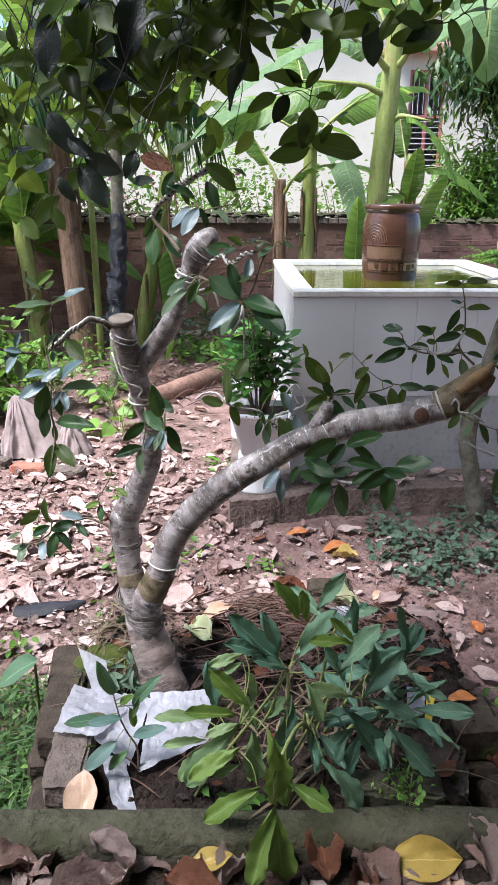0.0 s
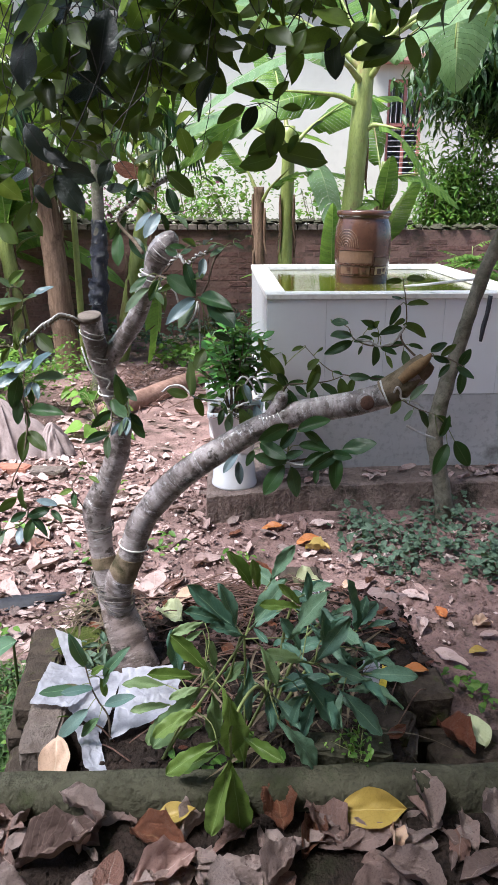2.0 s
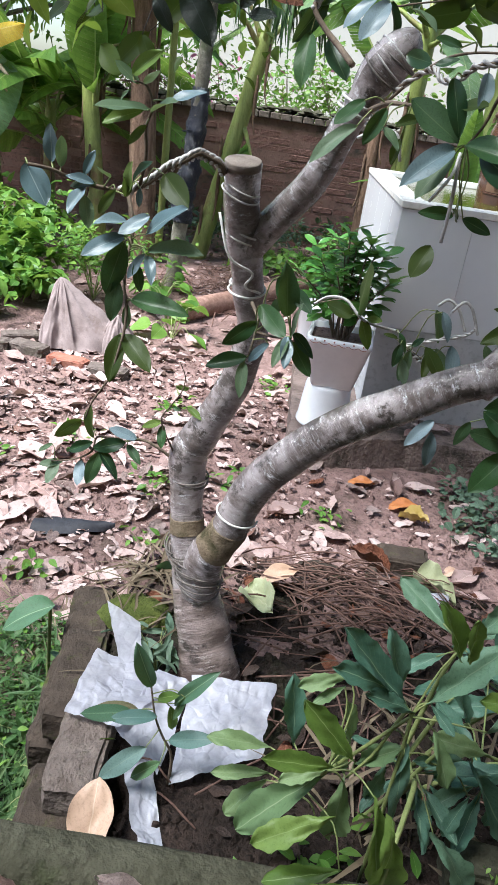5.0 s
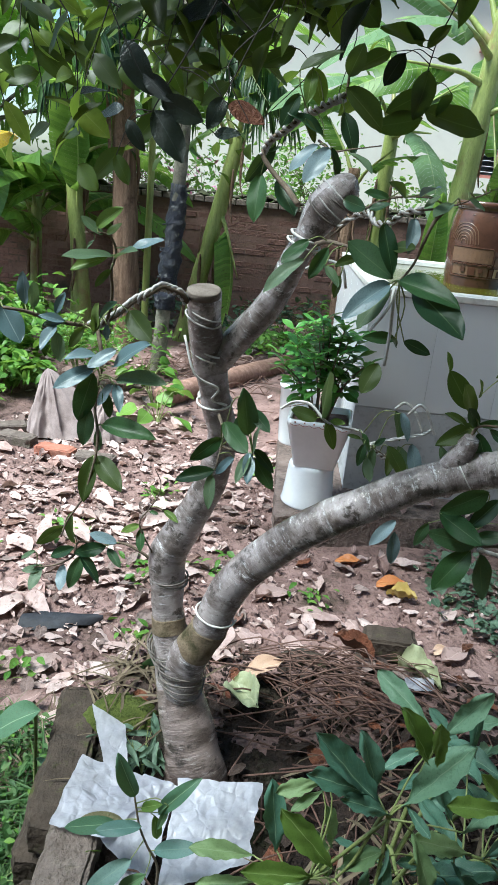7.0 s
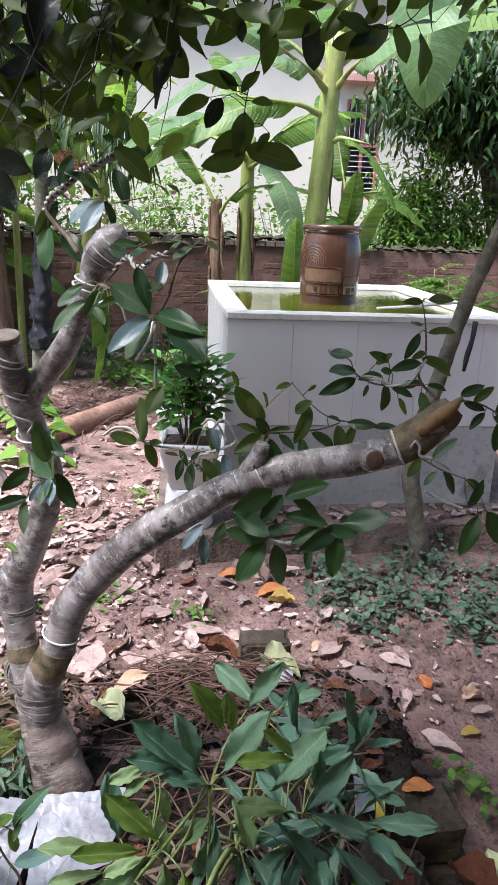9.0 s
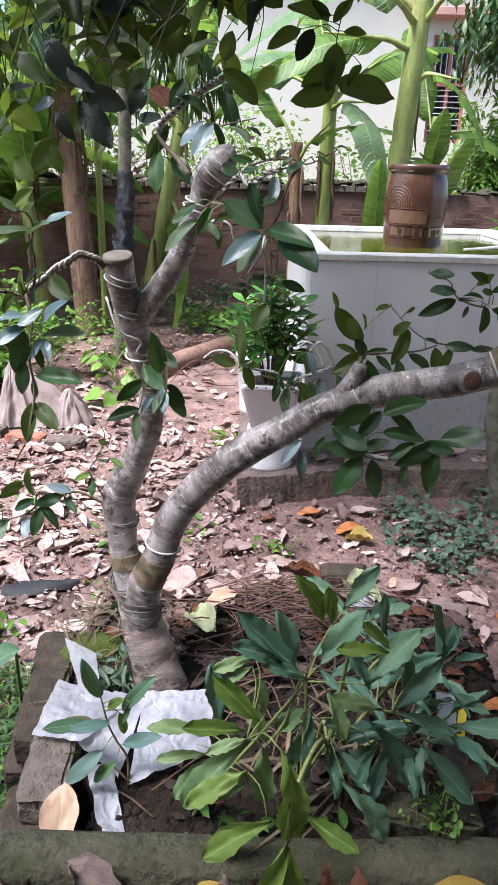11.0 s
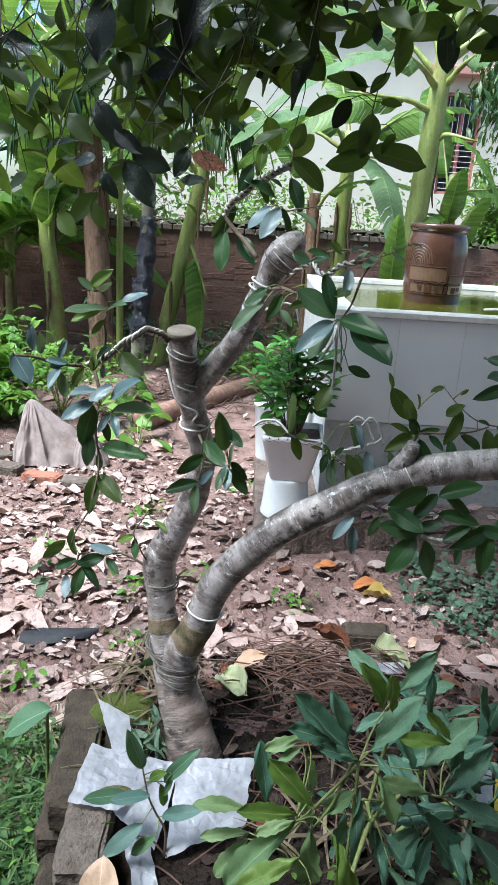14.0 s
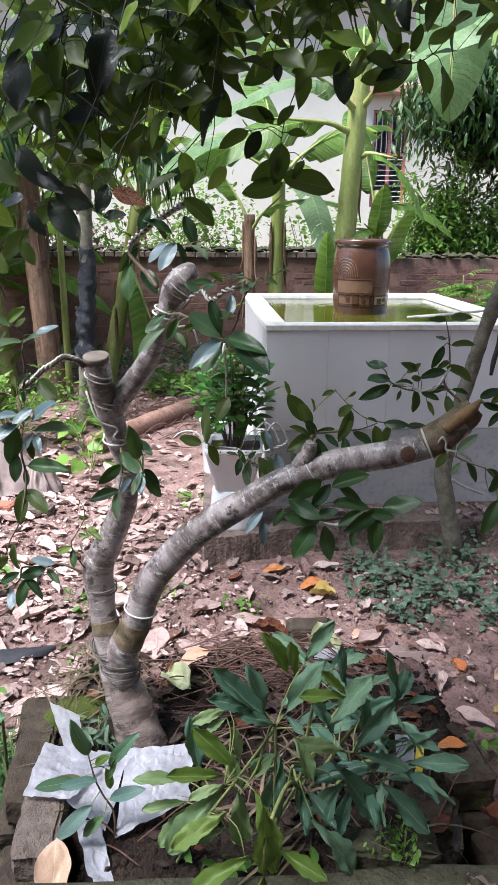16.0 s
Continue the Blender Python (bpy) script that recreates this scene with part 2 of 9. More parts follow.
# yellow-green copy of the canopy leaf, with backlight put into its colour
CANOPY_LIT = leaf_material("lit_canopy_leaf", [(0.10, 0.17, 0.02), (0.16, 0.24, 0.03), (0.22, 0.29, 0.05)], (0.25, 0.32, 0.08), 0.45, 0.5)
SHRUB_PALE = leaf_material("pale_green_shrub_leaf", [(0.125, 0.200, 0.095), (0.165, 0.245, 0.11), (0.20, 0.28, 0.13)], (0.24, 0.31, 0.17), 0.55, 0.25)
SEEDLING_BLUE = leaf_material("blue_grey_seedling_leaf", [(0.075, 0.145, 0.130), (0.105, 0.180, 0.160), (0.15, 0.22, 0.20)], (0.16, 0.23, 0.19), 0.5, 0.2)
SEEDLING_GREEN = leaf_material("green_seedling_leaf", [(0.060, 0.130, 0.080), (0.085, 0.165, 0.095), (0.12, 0.21, 0.09)], (0.24, 0.34, 0.20), 0.42, 0.25, (0.10, 0.07, 0.04))
SEEDLING_SCORCHED = leaf_material("scorched_seedling_leaf", [(0.17, 0.12, 0.07), (0.13, 0.16, 0.08)], (0.26, 0.24, 0.14), 0.5, 0.15, (0.13, 0.07, 0.04), 0.1, 0.5)
SHRUB = leaf_material("blue_green_shrub_leaf", [(0.046, 0.112, 0.080), (0.072, 0.150, 0.108), (0.100, 0.185, 0.135), (0.130, 0.220, 0.135)], (0.20, 0.29, 0.19), 0.5, 0.18, (0.10, 0.17, 0.10), 0.16)
SHRUB_YOUNG = leaf_material("young_yellow_green_leaf", [(0.075, 0.135, 0.026), (0.115, 0.185, 0.038), (0.17, 0.25, 0.065)], (0.24, 0.32, 0.12), 0.42, 0.3)
POT_LEAF = leaf_material("bright_potted_leaf", [(0.040, 0.14, 0.030), (0.070, 0.21, 0.040), (0.12, 0.29, 0.055)], (0.16, 0.28, 0.08), 0.32, 0.25)
BANANA_LEAF = leaf_material("banana_leaf", [(0.070, 0.155, 0.030), (0.115, 0.225, 0.045), (0.18, 0.31, 0.06)], (0.32, 0.41, 0.14), 0.40, 0.55, None, 0.10)
# lighter copy of the banana leaf, with backlight put into its colour
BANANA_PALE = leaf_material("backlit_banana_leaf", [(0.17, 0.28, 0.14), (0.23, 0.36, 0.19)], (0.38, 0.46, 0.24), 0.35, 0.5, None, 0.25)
YELLOW_BANANA = leaf_material("yellowed_banana_leaf", [(0.42, 0.28, 0.02), (0.50, 0.36, 0.03)], (0.5, 0.4, 0.12), 0.5, 0.35, (0.30, 0.17, 0.04), 0.2)
BUSH_LEAF = leaf_material("light_green_bush_leaf", [(0.055, 0.14, 0.022), (0.10, 0.22, 0.035), (0.18, 0.31, 0.06)], (0.2, 0.3, 0.1), 0.45, 0.35)
MANGO = leaf_material("dark_mango_leaf", [(0.010, 0.028, 0.009), (0.020, 0.052, 0.014), (0.045, 0.095, 0.022)], (0.08, 0.13, 0.04), 0.42, 0.12)
HERB = leaf_material("grey_green_herb_leaf", [(0.050, 0.088, 0.058), (0.078, 0.125, 0.086), (0.115, 0.170, 0.120)], (0.17, 0.25, 0.14), 0.6, 0.2)
GRASS = leaf_material("weedy_grass_blade", [(0.026, 0.066, 0.020), (0.046, 0.105, 0.030), (0.095, 0.15, 0.055)], (0.15, 0.2, 0.09), 0.55, 0.3)
DRY = leaf_material("dry_pinkish_leaf", [(0.22, 0.138, 0.125), (0.40, 0.285, 0.265), (0.58, 0.46, 0.435), (0.31, 0.19, 0.165)], (0.50, 0.38, 0.34), 0.5, 0.12, (0.17, 0.105, 0.09), 0.07, 0.35)
DRY_DARK = leaf_material("dark_dry_leaf", [(0.125, 0.078, 0.068), (0.215, 0.155, 0.140), (0.33, 0.255, 0.235), (0.19, 0.092, 0.068)], (0.32, 0.23, 0.20), 0.62, 0.06, (0.085, 0.05, 0.045), 0.35, 0.6)
STRAW = leaf_material("dull_straw", [(0.075, 0.055, 0.036), (0.13, 0.10, 0.065), (0.20, 0.155, 0.105)], (0.2, 0.16, 0.1), 0.7, 0.1)
ORANGE = leaf_material("orange_fallen_leaf", [(0.42, 0.13, 0.045), (0.50, 0.19, 0.06), (0.38, 0.15, 0.08)], (0.55, 0.33, 0.14), 0.45, 0.12, (0.25, 0.09, 0.05))
YELLOW = leaf_material("yellow_fallen_leaf", [(0.42, 0.29, 0.055), (0.36, 0.26, 0.08)], (0.55, 0.42, 0.15), 0.42, 0.15, (0.24, 0.16, 0.06))
BLACKISH_DRY = leaf_material("blackish_fallen_leaf", [(0.030, 0.020, 0.016), (0.055, 0.036, 0.029), (0.085, 0.058, 0.048)], (0.09, 0.06, 0.05), 0.6, 0.05, (0.02, 0.015, 0.012), 0.1, 0.6)
RUST = leaf_material("rust_brown_fallen_leaf", [(0.13, 0.045, 0.028), (0.21, 0.078, 0.042), (0.16, 0.07, 0.045)], (0.26, 0.14, 0.08), 0.5, 0.08, (0.07, 0.03, 0.02), 0.1, 0.6)
BEIGE = leaf_material("beige_fallen_leaf", [(0.50, 0.335, 0.24), (0.56, 0.39, 0.29)], (0.62, 0.48, 0.36), 0.4, 0.12)
PALE_GREEN = leaf_material("pale_green_fallen_leaf", [(0.42, 0.46, 0.25), (0.46, 0.48, 0.30)], (0.55, 0.55, 0.36), 0.45, 0.15)


def film_material(name, tone):
    """Clear plastic film wound over brown bark: overlapping turns, crumpled and glossy, with highlights painted white
    along the creases.
    """
    m, nt, bsdf = nodes_of(name)
    bands = noise_tex(nt, 9.0, 5.0, 0.65, (2.2, 1.2, 1.0), "UV")
    crease = noise_tex(nt, 24.0, 8.0, 0.78, (2.6, 0.9, 1.0), "UV")
    rings = noise_tex(nt, 60.0, 5.0, 0.75, (4.0, 0.35, 1.0), "UV")
    blot = noise_tex(nt, 17.0, 6.0, 0.7, (1.0, 1.0, 1.0), "UV")
    specks = noise_tex(nt, 110.0, 3.0, 0.6, (1.0, 1.0, 1.0), "UV")
    coords = nt.nodes.new("ShaderNodeTexCoord")
    turns = nt.nodes.new("ShaderNodeTexWave")
    turns.wave_profile = "SAW"
    for key, value in (("Scale", 9.0), ("Distortion", 3.5), ("Detail", 3.0), ("Detail Scale", 4.0)):
        turns.inputs[key].default_value = value
    nt.links.new(coords.outputs["UV"], turns.inputs["Vector"])
    colour = mix(nt, (0.125, 0.095, 0.086), (0.42, 0.365, 0.365), ramp(nt, bands, 0.41, 0.58))
    colour = mix(nt, colour, (0.060, 0.046, 0.038), ramp(nt, blot, 0.54, 0.62))
    colour = mix(nt, colour, (0.065, 0.048, 0.042), ramp(nt, specks, 0.60, 0.76))
    colour = mix(nt, colour, (0.52, 0.485, 0.50), ramp(nt, rings, 0.58, 0.72))
    # near-white creases: the film's highlights put into its colour
    colour = mix(nt, colour, (0.78, 0.77, 0.80), ramp(nt, crease, 0.555, 0.66))
    nt.links.new(mix(nt, colour, tone, 1.0, "MULTIPLY"), bsdf.inputs["Base Color"])
    bsdf.inputs["Roughness"].default_value = 0.45
    bsdf.inputs["Coat Weight"].default_value, bsdf.inputs["Coat Roughness"].default_value = 1.0, 0.14
    bump(nt, bsdf, mix(nt, mix(nt, crease, rings, 0.45), turns.outputs["Fac"], 0.30), 1.0, 0.011)
    coat = node(nt, "ShaderNodeBump", Strength=0.5, Distance=0.006)
    nt.links.new(mix(nt, crease, rings, 0.3), coat.inputs["Height"])
    nt.links.new(coat.outputs["Normal"], bsdf.inputs["Coat Normal"])
    return m


FILM = film_material("plastic_film_over_bark", (1.0, 1.0, 1.0))
DULL_FILM = film_material("thin_film_over_brown_bark", (0.66, 0.58, 0.53))


def bag_material():
    """Thin white plastic: sharp creases, some light through it, clearer in places."""
    m, nt, bsdf = nodes_of("thin_white_plastic")
    cells = nt.nodes.new("ShaderNodeTexVoronoi")
    cells.feature = "DISTANCE_TO_EDGE"
    cells.inputs["Scale"].default_value = 34.0
    coords = nt.nodes.new("ShaderNodeTexCoord")
    nt.links.new(coords.outputs["Object"], cells.inputs["Vector"])
    fold = noise_tex(nt, 26.0, 6.0, 0.7)
    nt.links.new(mix(nt, (0.31, 0.31, 0.37), (0.57, 0.57, 0.63), ramp(nt, fold, 0.3, 0.65)), bsdf.inputs["Base Color"])
    bsdf.inputs["Roughness"].default_value = 0.3
    bump(nt, bsdf, mix(nt, fold, ramp(nt, cells.outputs["Distance"], 0.0, 0.12), 0.25), 0.6, 0.006)
    trans, clear = nt.nodes.new("ShaderNodeBsdfTranslucent"), nt.nodes.new("ShaderNodeBsdfTransparent")
    trans.inputs["Color"].default_value = (0.55, 0.55, 0.62, 1)
    one, two = nt.nodes.new("ShaderNodeMixShader"), nt.nodes.new("ShaderNodeMixShader")
    one.inputs[0].default_value = 0.28
    nt.links.new(bsdf.outputs[0], one.inputs[1])
    nt.links.new(trans.outputs[0], one.inputs[2])
    part_clear = nt.nodes.new("ShaderNodeMath")
    part_clear.operation = "MULTIPLY"
    part_clear.inputs[1].default_value = 0.4
    nt.links.new(ramp(nt, noise_tex(nt, 9.0, 3.0, 0.5), 0.42, 0.72), part_clear.inputs[0])
    nt.links.new(part_clear.outputs[0], two.inputs[0])
    nt.links.new(one.outputs[0], two.inputs[1])
    nt.links.new(clear.outputs[0], two.inputs[2])
    nt.links.new(two.outputs[0], nt.nodes["Material Output"].inputs["Surface"])
    return m


BAG = bag_material()


def water_material():
    m, nt, bsdf = nodes_of("green_pond_water")
    algae = noise_tex(nt, 3.0, 4.0, 0.6)
    nt.links.new(mix(nt, (0.018, 0.022, 0.003), (0.085, 0.085, 0.006), ramp(nt, algae, 0.35, 0.7)), bsdf.inputs["Base Color"])
    bsdf.inputs["Roughness"].default_value = 0.03
    bsdf.inputs["IOR"].default_value = 1.6
    bump(nt, bsdf, noise_tex(nt, 11.0, 3.0, 0.5, (1.0, 2.6, 1.0)), 0.16, 0.008)
    return m


WATER = water_material()


def glass_material():
    m, nt, bsdf = nodes_of("window_glass")
    bsdf.inputs["Base Color"].default_value = (0.75, 0.80, 0.84, 1)
    bsdf.inputs["Roughness"].default_value = 0.05
    bsdf.inputs["Transmission Weight"].default_value = 1.0
    return m


GLASS = glass_material()

# ---- mesh helpers ----
WHERE = {}


def put(name, mesh, material, m=None, parent=None, label=""):
    """Links a mesh at the world pose m, under a thing or a part if one is given."""
    ob = new(name, mesh)
    if material and not mesh.materials:
        mesh.materials.append(material)
    m = m or Matrix.Identity(4)
    if parent:
        ob.parent = parent
        ob.matrix_parent_inverse = WHERE[parent.name].inverted()
    ob.matrix_basis = m
    WHERE[ob.name] = m
    if label:
        ob["label"] = label
    return ob


def thing(name, at, label, category, group=""):
    """An Empty at the base of a thing."""
    ob = new(name)
    ob.empty_display_size = 0.05
    ob.matrix_basis = Matrix.Translation(at)
    WHERE[ob.name] = ob.matrix_basis.copy()
    return tagged(ob, label, category, group)


def mesh_of(name, verts, faces, uvs=None, smooth=True):
    me = bpy.data.meshes.new(name)
    me.from_pydata([tuple(map(float, v)) for v in verts], [], [tuple(map(int, f)) for f in faces])
    if uvs is not None:
        layer = me.uv_layers.new(name="uv")
        loops = np.empty(len(me.loops), dtype=np.int32)
        me.loops.foreach_get("vertex_index", loops)
        layer.data.foreach_set("uv", np.asarray(uvs, dtype=np.float32)[loops].ravel())
    if smooth:
        me.polygons.foreach_set("use_smooth", np.ones(len(me.polygons), dtype=bool))
    me.update()
    return me


def from_bm(name, bm, smooth=False):
    me = bpy.data.meshes.new(name)
    bm.to_mesh(me)
    bm.free()
    if smooth:
        me.polygons.foreach_set("use_smooth", np.ones(len(me.polygons), dtype=bool))
    return me


def box(name, size, bevel=0.004, rough=0.0, seed=0, taper=1.0, segments=1):
    """A bevelled block centred on its base, worn by rough metres."""
    bm = bmesh.new()
    bmesh.ops.create_cube(bm, size=1.0)
    for v in bm.verts:
        k = taper if v.co.z > 0 else 1.0
        v.co = Vector((v.co.x * size[0] * k, v.co.y * size[1] * k, (v.co.z + 0.5) * size[2]))
    if rough:
        bmesh.ops.subdivide_edges(bm, edges=bm.edges[:], cuts=9, use_grid_fill=True)
        mid = Vector((0, 0, size[2] / 2))
        for v in bm.verts:
            q = v.co - mid
            rim = [abs(abs(q[i]) - size[i] / 2) < 1e-4 for i in range(3)]
            if sum(rim) > 1:
                worn = bevel * (0.8 + 1.6 * abs(noise.noise(v.co * 30.0 + Vector((seed, 0, 0)))))
                v.co -= Vector([(math.copysign(worn, q[i]) if rim[i] else 0.0) for i in range(3)])
            v.co += Vector(noise.noise_vector(v.co * 14.0 + Vector((seed * 7.1, 0, 0)))) * rough + Vector(noise.noise_vector(v.co * 55.0 + Vector((seed * 3.3, 0, 0)))) * rough * 0.5
    elif bevel:
        bmesh.ops.bevel(bm, geom=bm.edges[:], offset=bevel, segments=segments, affect="EDGES", profile=0.6)
    return from_bm(name, bm)


def spline(points, steps):
    """Points along a smooth curve through the given points (of any dimension)."""
    p = np.array(points, dtype=float)
    p = np.vstack([2 * p[0] - p[1], p, 2 * p[-1] - p[-2]])
    out = []
    for i in range(1, len(p) - 2):
        for t in np.linspace(0, 1, steps, endpoint=False):
            a, b, c, d = p[i - 1], p[i], p[i + 1], p[i + 2]
            out.append(0.5 * (2 * b + (c - a) * t + (2 * a - 5 * b + 4 * c - d) * t * t + (3 * b - a - 3 * c + d) * t ** 3))
    out.append(p[-2])
    return np.array(out)


def tube_data(points, sides=10, steps=6, lumps=0.0, seed=0, caps=True):
    """Verts and faces of a tube through rows of (x, y, z, radius)."""
    c = spline(points, steps)
    verts, faces = [], []
    up = Vector((0.31, 0.17, 0.93)).normalized()
    n = len(c)
    for i in range(n):
        d = Vector(c[min(i + 1, n - 1)][:3] - c[max(i - 1, 0)][:3]).normalized()
        a = (last - d * last.dot(d)).normalized() if i else d.cross(up if abs(d.dot(up)) < 0.95 else Vector((1, 0, 0))).normalized()
        b = d.cross(a)
        last = a
        for k in range(sides):
            w = 2 * math.pi * k / sides
            out = a * math.cos(w) + b * math.sin(w)
            r = c[i][3]
            if lumps:
                r *= 1 + lumps * noise.noise(Vector(c[i][:3]) * 16 + out * 1.3 + Vector((seed, 0, 0)))
            verts.append(Vector(c[i][:3]) + out * r)
    for i in range(n - 1):
        for k in range(sides):
            k2 = (k + 1) % sides
            faces.append((i * sides + k, i * sides + k2, (i + 1) * sides + k2, (i + 1) * sides + k))
    if caps:
        faces.append(tuple(range(sides))[::-1])
        faces.append(tuple(range((n - 1) * sides, n * sides)))
    return verts, faces


def tube(name, points, sides=10, steps=6, lumps=0.0, seed=0):
    return mesh_of(name, *tube_data(points, sides, steps, lumps, seed))


def wound_tube(name, points, sides=20, steps=8, lumps=0.0, seed=0):
    """A tube with uvs in metres, along and round it, for bark and windings."""
    v, f = tube_data(points, sides, steps, lumps, seed, False)
    n = len(v) // sides
    verts, uvs, faces, along = [], [], [], 0.0
    for i in range(n):
        ring = v[i * sides:(i + 1) * sides]
        mid = sum(ring, Vector()) / sides
        if i:
            along += (mid - before).length
        before = mid
        r = (ring[0] - mid).length
        for k in range(sides + 1):
            verts.append(ring[k % sides])
            uvs.append((along, k / sides * 6.283 * 0.034))
    w = sides + 1
    for i in range(n - 1):
        for k in range(sides):
            faces.append((i * w + k, i * w + k + 1, (i + 1) * w + k + 1, (i + 1) * w + k))
    faces.append(tuple(range((n - 1) * w, (n - 1) * w + sides)))
    return mesh_of(name, verts, faces, uvs)


def tubes(name, lines, sides=5, steps=3):
    """Many thin tubes in one mesh."""
    verts, faces = [], []
    for line in lines:
        v, f = tube_data(line, sides, steps, caps=False)
        faces += [tuple(k + len(verts) for k in q) for q in f]
        verts += v
    return mesh_of(name, verts, faces)


def lathe(name, profile, sides=40):
    """A vessel turned from rows of (radius, height)."""
    verts, faces = [], []
    for r, z in profile:
        for k in range(sides):
            w = 2 * math.pi * k / sides
            verts.append((r * math.cos(w), r * math.sin(w), z))
    for i in range(len(profile) - 1):
        for k in range(sides):
            k2 = (k + 1) % sides
            faces.append((i * sides + k, i * sides + k2, (i + 1) * sides + k2, (i + 1) * sides + k))
    return mesh_of(name, verts, faces)


def blade(width=0.42, power=0.9, tip=0.9, fold=0.25, droop=0.2, wave=0.02, curl=0.0, nu=8, nv=4, seed=0, crumple=0.0, frill=0.0):
    """A leaf blade of length 1 along x, with a frilled margin where it has one: verts, faces, uvs."""
    rng = random.Random(seed)
    ph = rng.uniform(0, 6)
    verts, uvs, faces = [], [], []
    for i in range(nu + 1):
        u = i / nu
        half = 0.5 * width * (math.sin(math.pi * u ** power)) ** tip if 0 < i < nu else 0.004
        for j in range(nv + 1):
            s = 2 * j / nv - 1
            y = s * half
            z = fold * abs(y) - droop * u * u + wave * math.sin(9 * u + ph + 2.2 * s) * abs(s)
            z += curl * (s * s) * half * 1.6
            z += 0.6 * wave * math.sin(4.0 * u + 3.0 * s + ph * 1.7)
            if frill:
                y *= 1 + frill * s * s * math.sin(31 * u + ph + 1.3 * s)
                z += 0.16 * frill * abs(s) ** 3 * math.sin(27 * u + 2.1 * ph + 2.0 * s)
            if crumple:
                z += crumple * (noise.noise(Vector((u * 4.5 + seed, s * 1.8, 0))) + 0.6 * noise.noise(Vector((u * 10, s * 4 + seed, 2))))
                y += 0.5 * crumple * noise.noise(Vector((u * 6, s * 2, seed)))
            verts.append((u, y, z))
            uvs.append((u, 0.5 + 0.5 * s))
    for i in range(nu):
        for j in range(nv):
            a = i * (nv + 1) + j
            faces.append((a, a + nv + 1, a + nv + 2, a + 1))
    return np.array(verts), np.array(faces), np.array(uvs)


def aim(at, way, size, spin=0.0, width=1.0):
    """The pose of a leaf at a point, growing along way, its face turned up and then spun round its length."""
    x = Vector(way).normalized()
    side = Vector((0, 0, 1)).cross(x)
    if side.length < 1e-3:
        side = Vector((0, 1, 0))
    y = side.normalized()
    z = x.cross(y)
    m = Matrix((x, y, z)).transposed().to_4x4() @ Matrix.Rotation(spin, 4, "X")
    return Matrix.Translation(at) @ m @ Matrix.Diagonal((size, size * width, size, 1))


def cloud(name, shapes, poses):
    """Many leaves joined into one mesh, each one of the given shapes."""
    vs, fs, us, base = [], [], [], 0
    for i, m in enumerate(poses):
        v, f, u = shapes[i % len(shapes)]
        a = np.array(m)
        vs.append(v @ a[:3, :3].T + a[:3, 3])
        fs.append(f + base)
        us.append(u)
        base += len(v)
    return mesh_of(name, np.vstack(vs), np.vstack(fs), np.vstack(us))


def step(v, a, b):
    t = min(1.0, max(0.0, (v - a) / (b - a)))
    return t * t * (3 - 2 * t)


def land(x, y):
    """The ground's height: a planted bank behind the kerb, the lower garden beyond it."""
    edge = -0.44 if y > 1.30 else -0.44 + 0.14 * step(1.34 - y, 0.0, 0.06)
    bank = step(x, edge - 0.07, edge + 0.02) * (1 - (step(x, 0.58, 0.80) if y > 1.48 else step(x, 0.53, 0.63) if y > 1.40 else step(x, 0.48, 0.56))) * (1 - step(y, 1.96, 2.30)) * 0.375
    low = 0.085 * (1 - step(y, 1.75, 2.4)) * (1 - step(x, -0.5, 0.0)) + 0.04 * step(y, 4.0, 7.0)
    front = 0.365 * (1 - step(y, 1.06, 1.13))
    fade = 1.0 - step(abs(x), 6, 20)
    z = max(bank, low, front) if y > 1.0 else 0.365
    return z * fade + 0.012 * noise.noise(Vector((x * 2.2, y * 2.2, 0))) + 0.006 * noise.noise(Vector((x * 9, y * 9, 3)))


def soil(x, y):
    return land(x, y) + 0.012 * abs(noise.noise(Vector((x * 17, y * 17, 7)))) + 0.007 * noise.noise(Vector((x * 37, y * 37, 1)))

# ---- ground ----
def spread(near_a, near_b, fine, reach):
    near = list(np.arange(near_a, near_b, fine))
    out, d = [], fine
    v = near_b
    while v < reach:
        out.append(v)
        d *= 1.16
        v += d
    low, d, v = [], fine, near_a - fine
    while v > -reach:
        low.append(v)
        d *= 1.16
        v -= d
    return low[::-1] + near + out + [reach]


def make_ground():
    xs, ys = spread(-1.9, 1.8, 0.02, 300.0), spread(0.5, 4.4, 0.02, 300.0)
    verts = [(x, y, soil(x, y)) for y in ys for x in xs]
    w = len(xs)
    faces = [(j * w + i, j * w + i + 1, (j + 1) * w + i + 1, (j + 1) * w + i) for j in range(len(ys) - 1) for i in range(w - 1)]
    me = mesh_of("ground", verts, faces)
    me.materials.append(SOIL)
    me.materials.append(SHADED_HUMUS)
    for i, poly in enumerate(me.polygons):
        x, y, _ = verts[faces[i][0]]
        # bank and front strip take the soil with shade in its colour
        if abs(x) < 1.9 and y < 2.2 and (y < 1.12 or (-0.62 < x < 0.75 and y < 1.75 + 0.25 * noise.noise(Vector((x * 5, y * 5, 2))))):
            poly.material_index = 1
    tagged(put("ground", me, None), "bare reddish garden soil with a low planted bank", "ground", kind="structure")


make_ground()


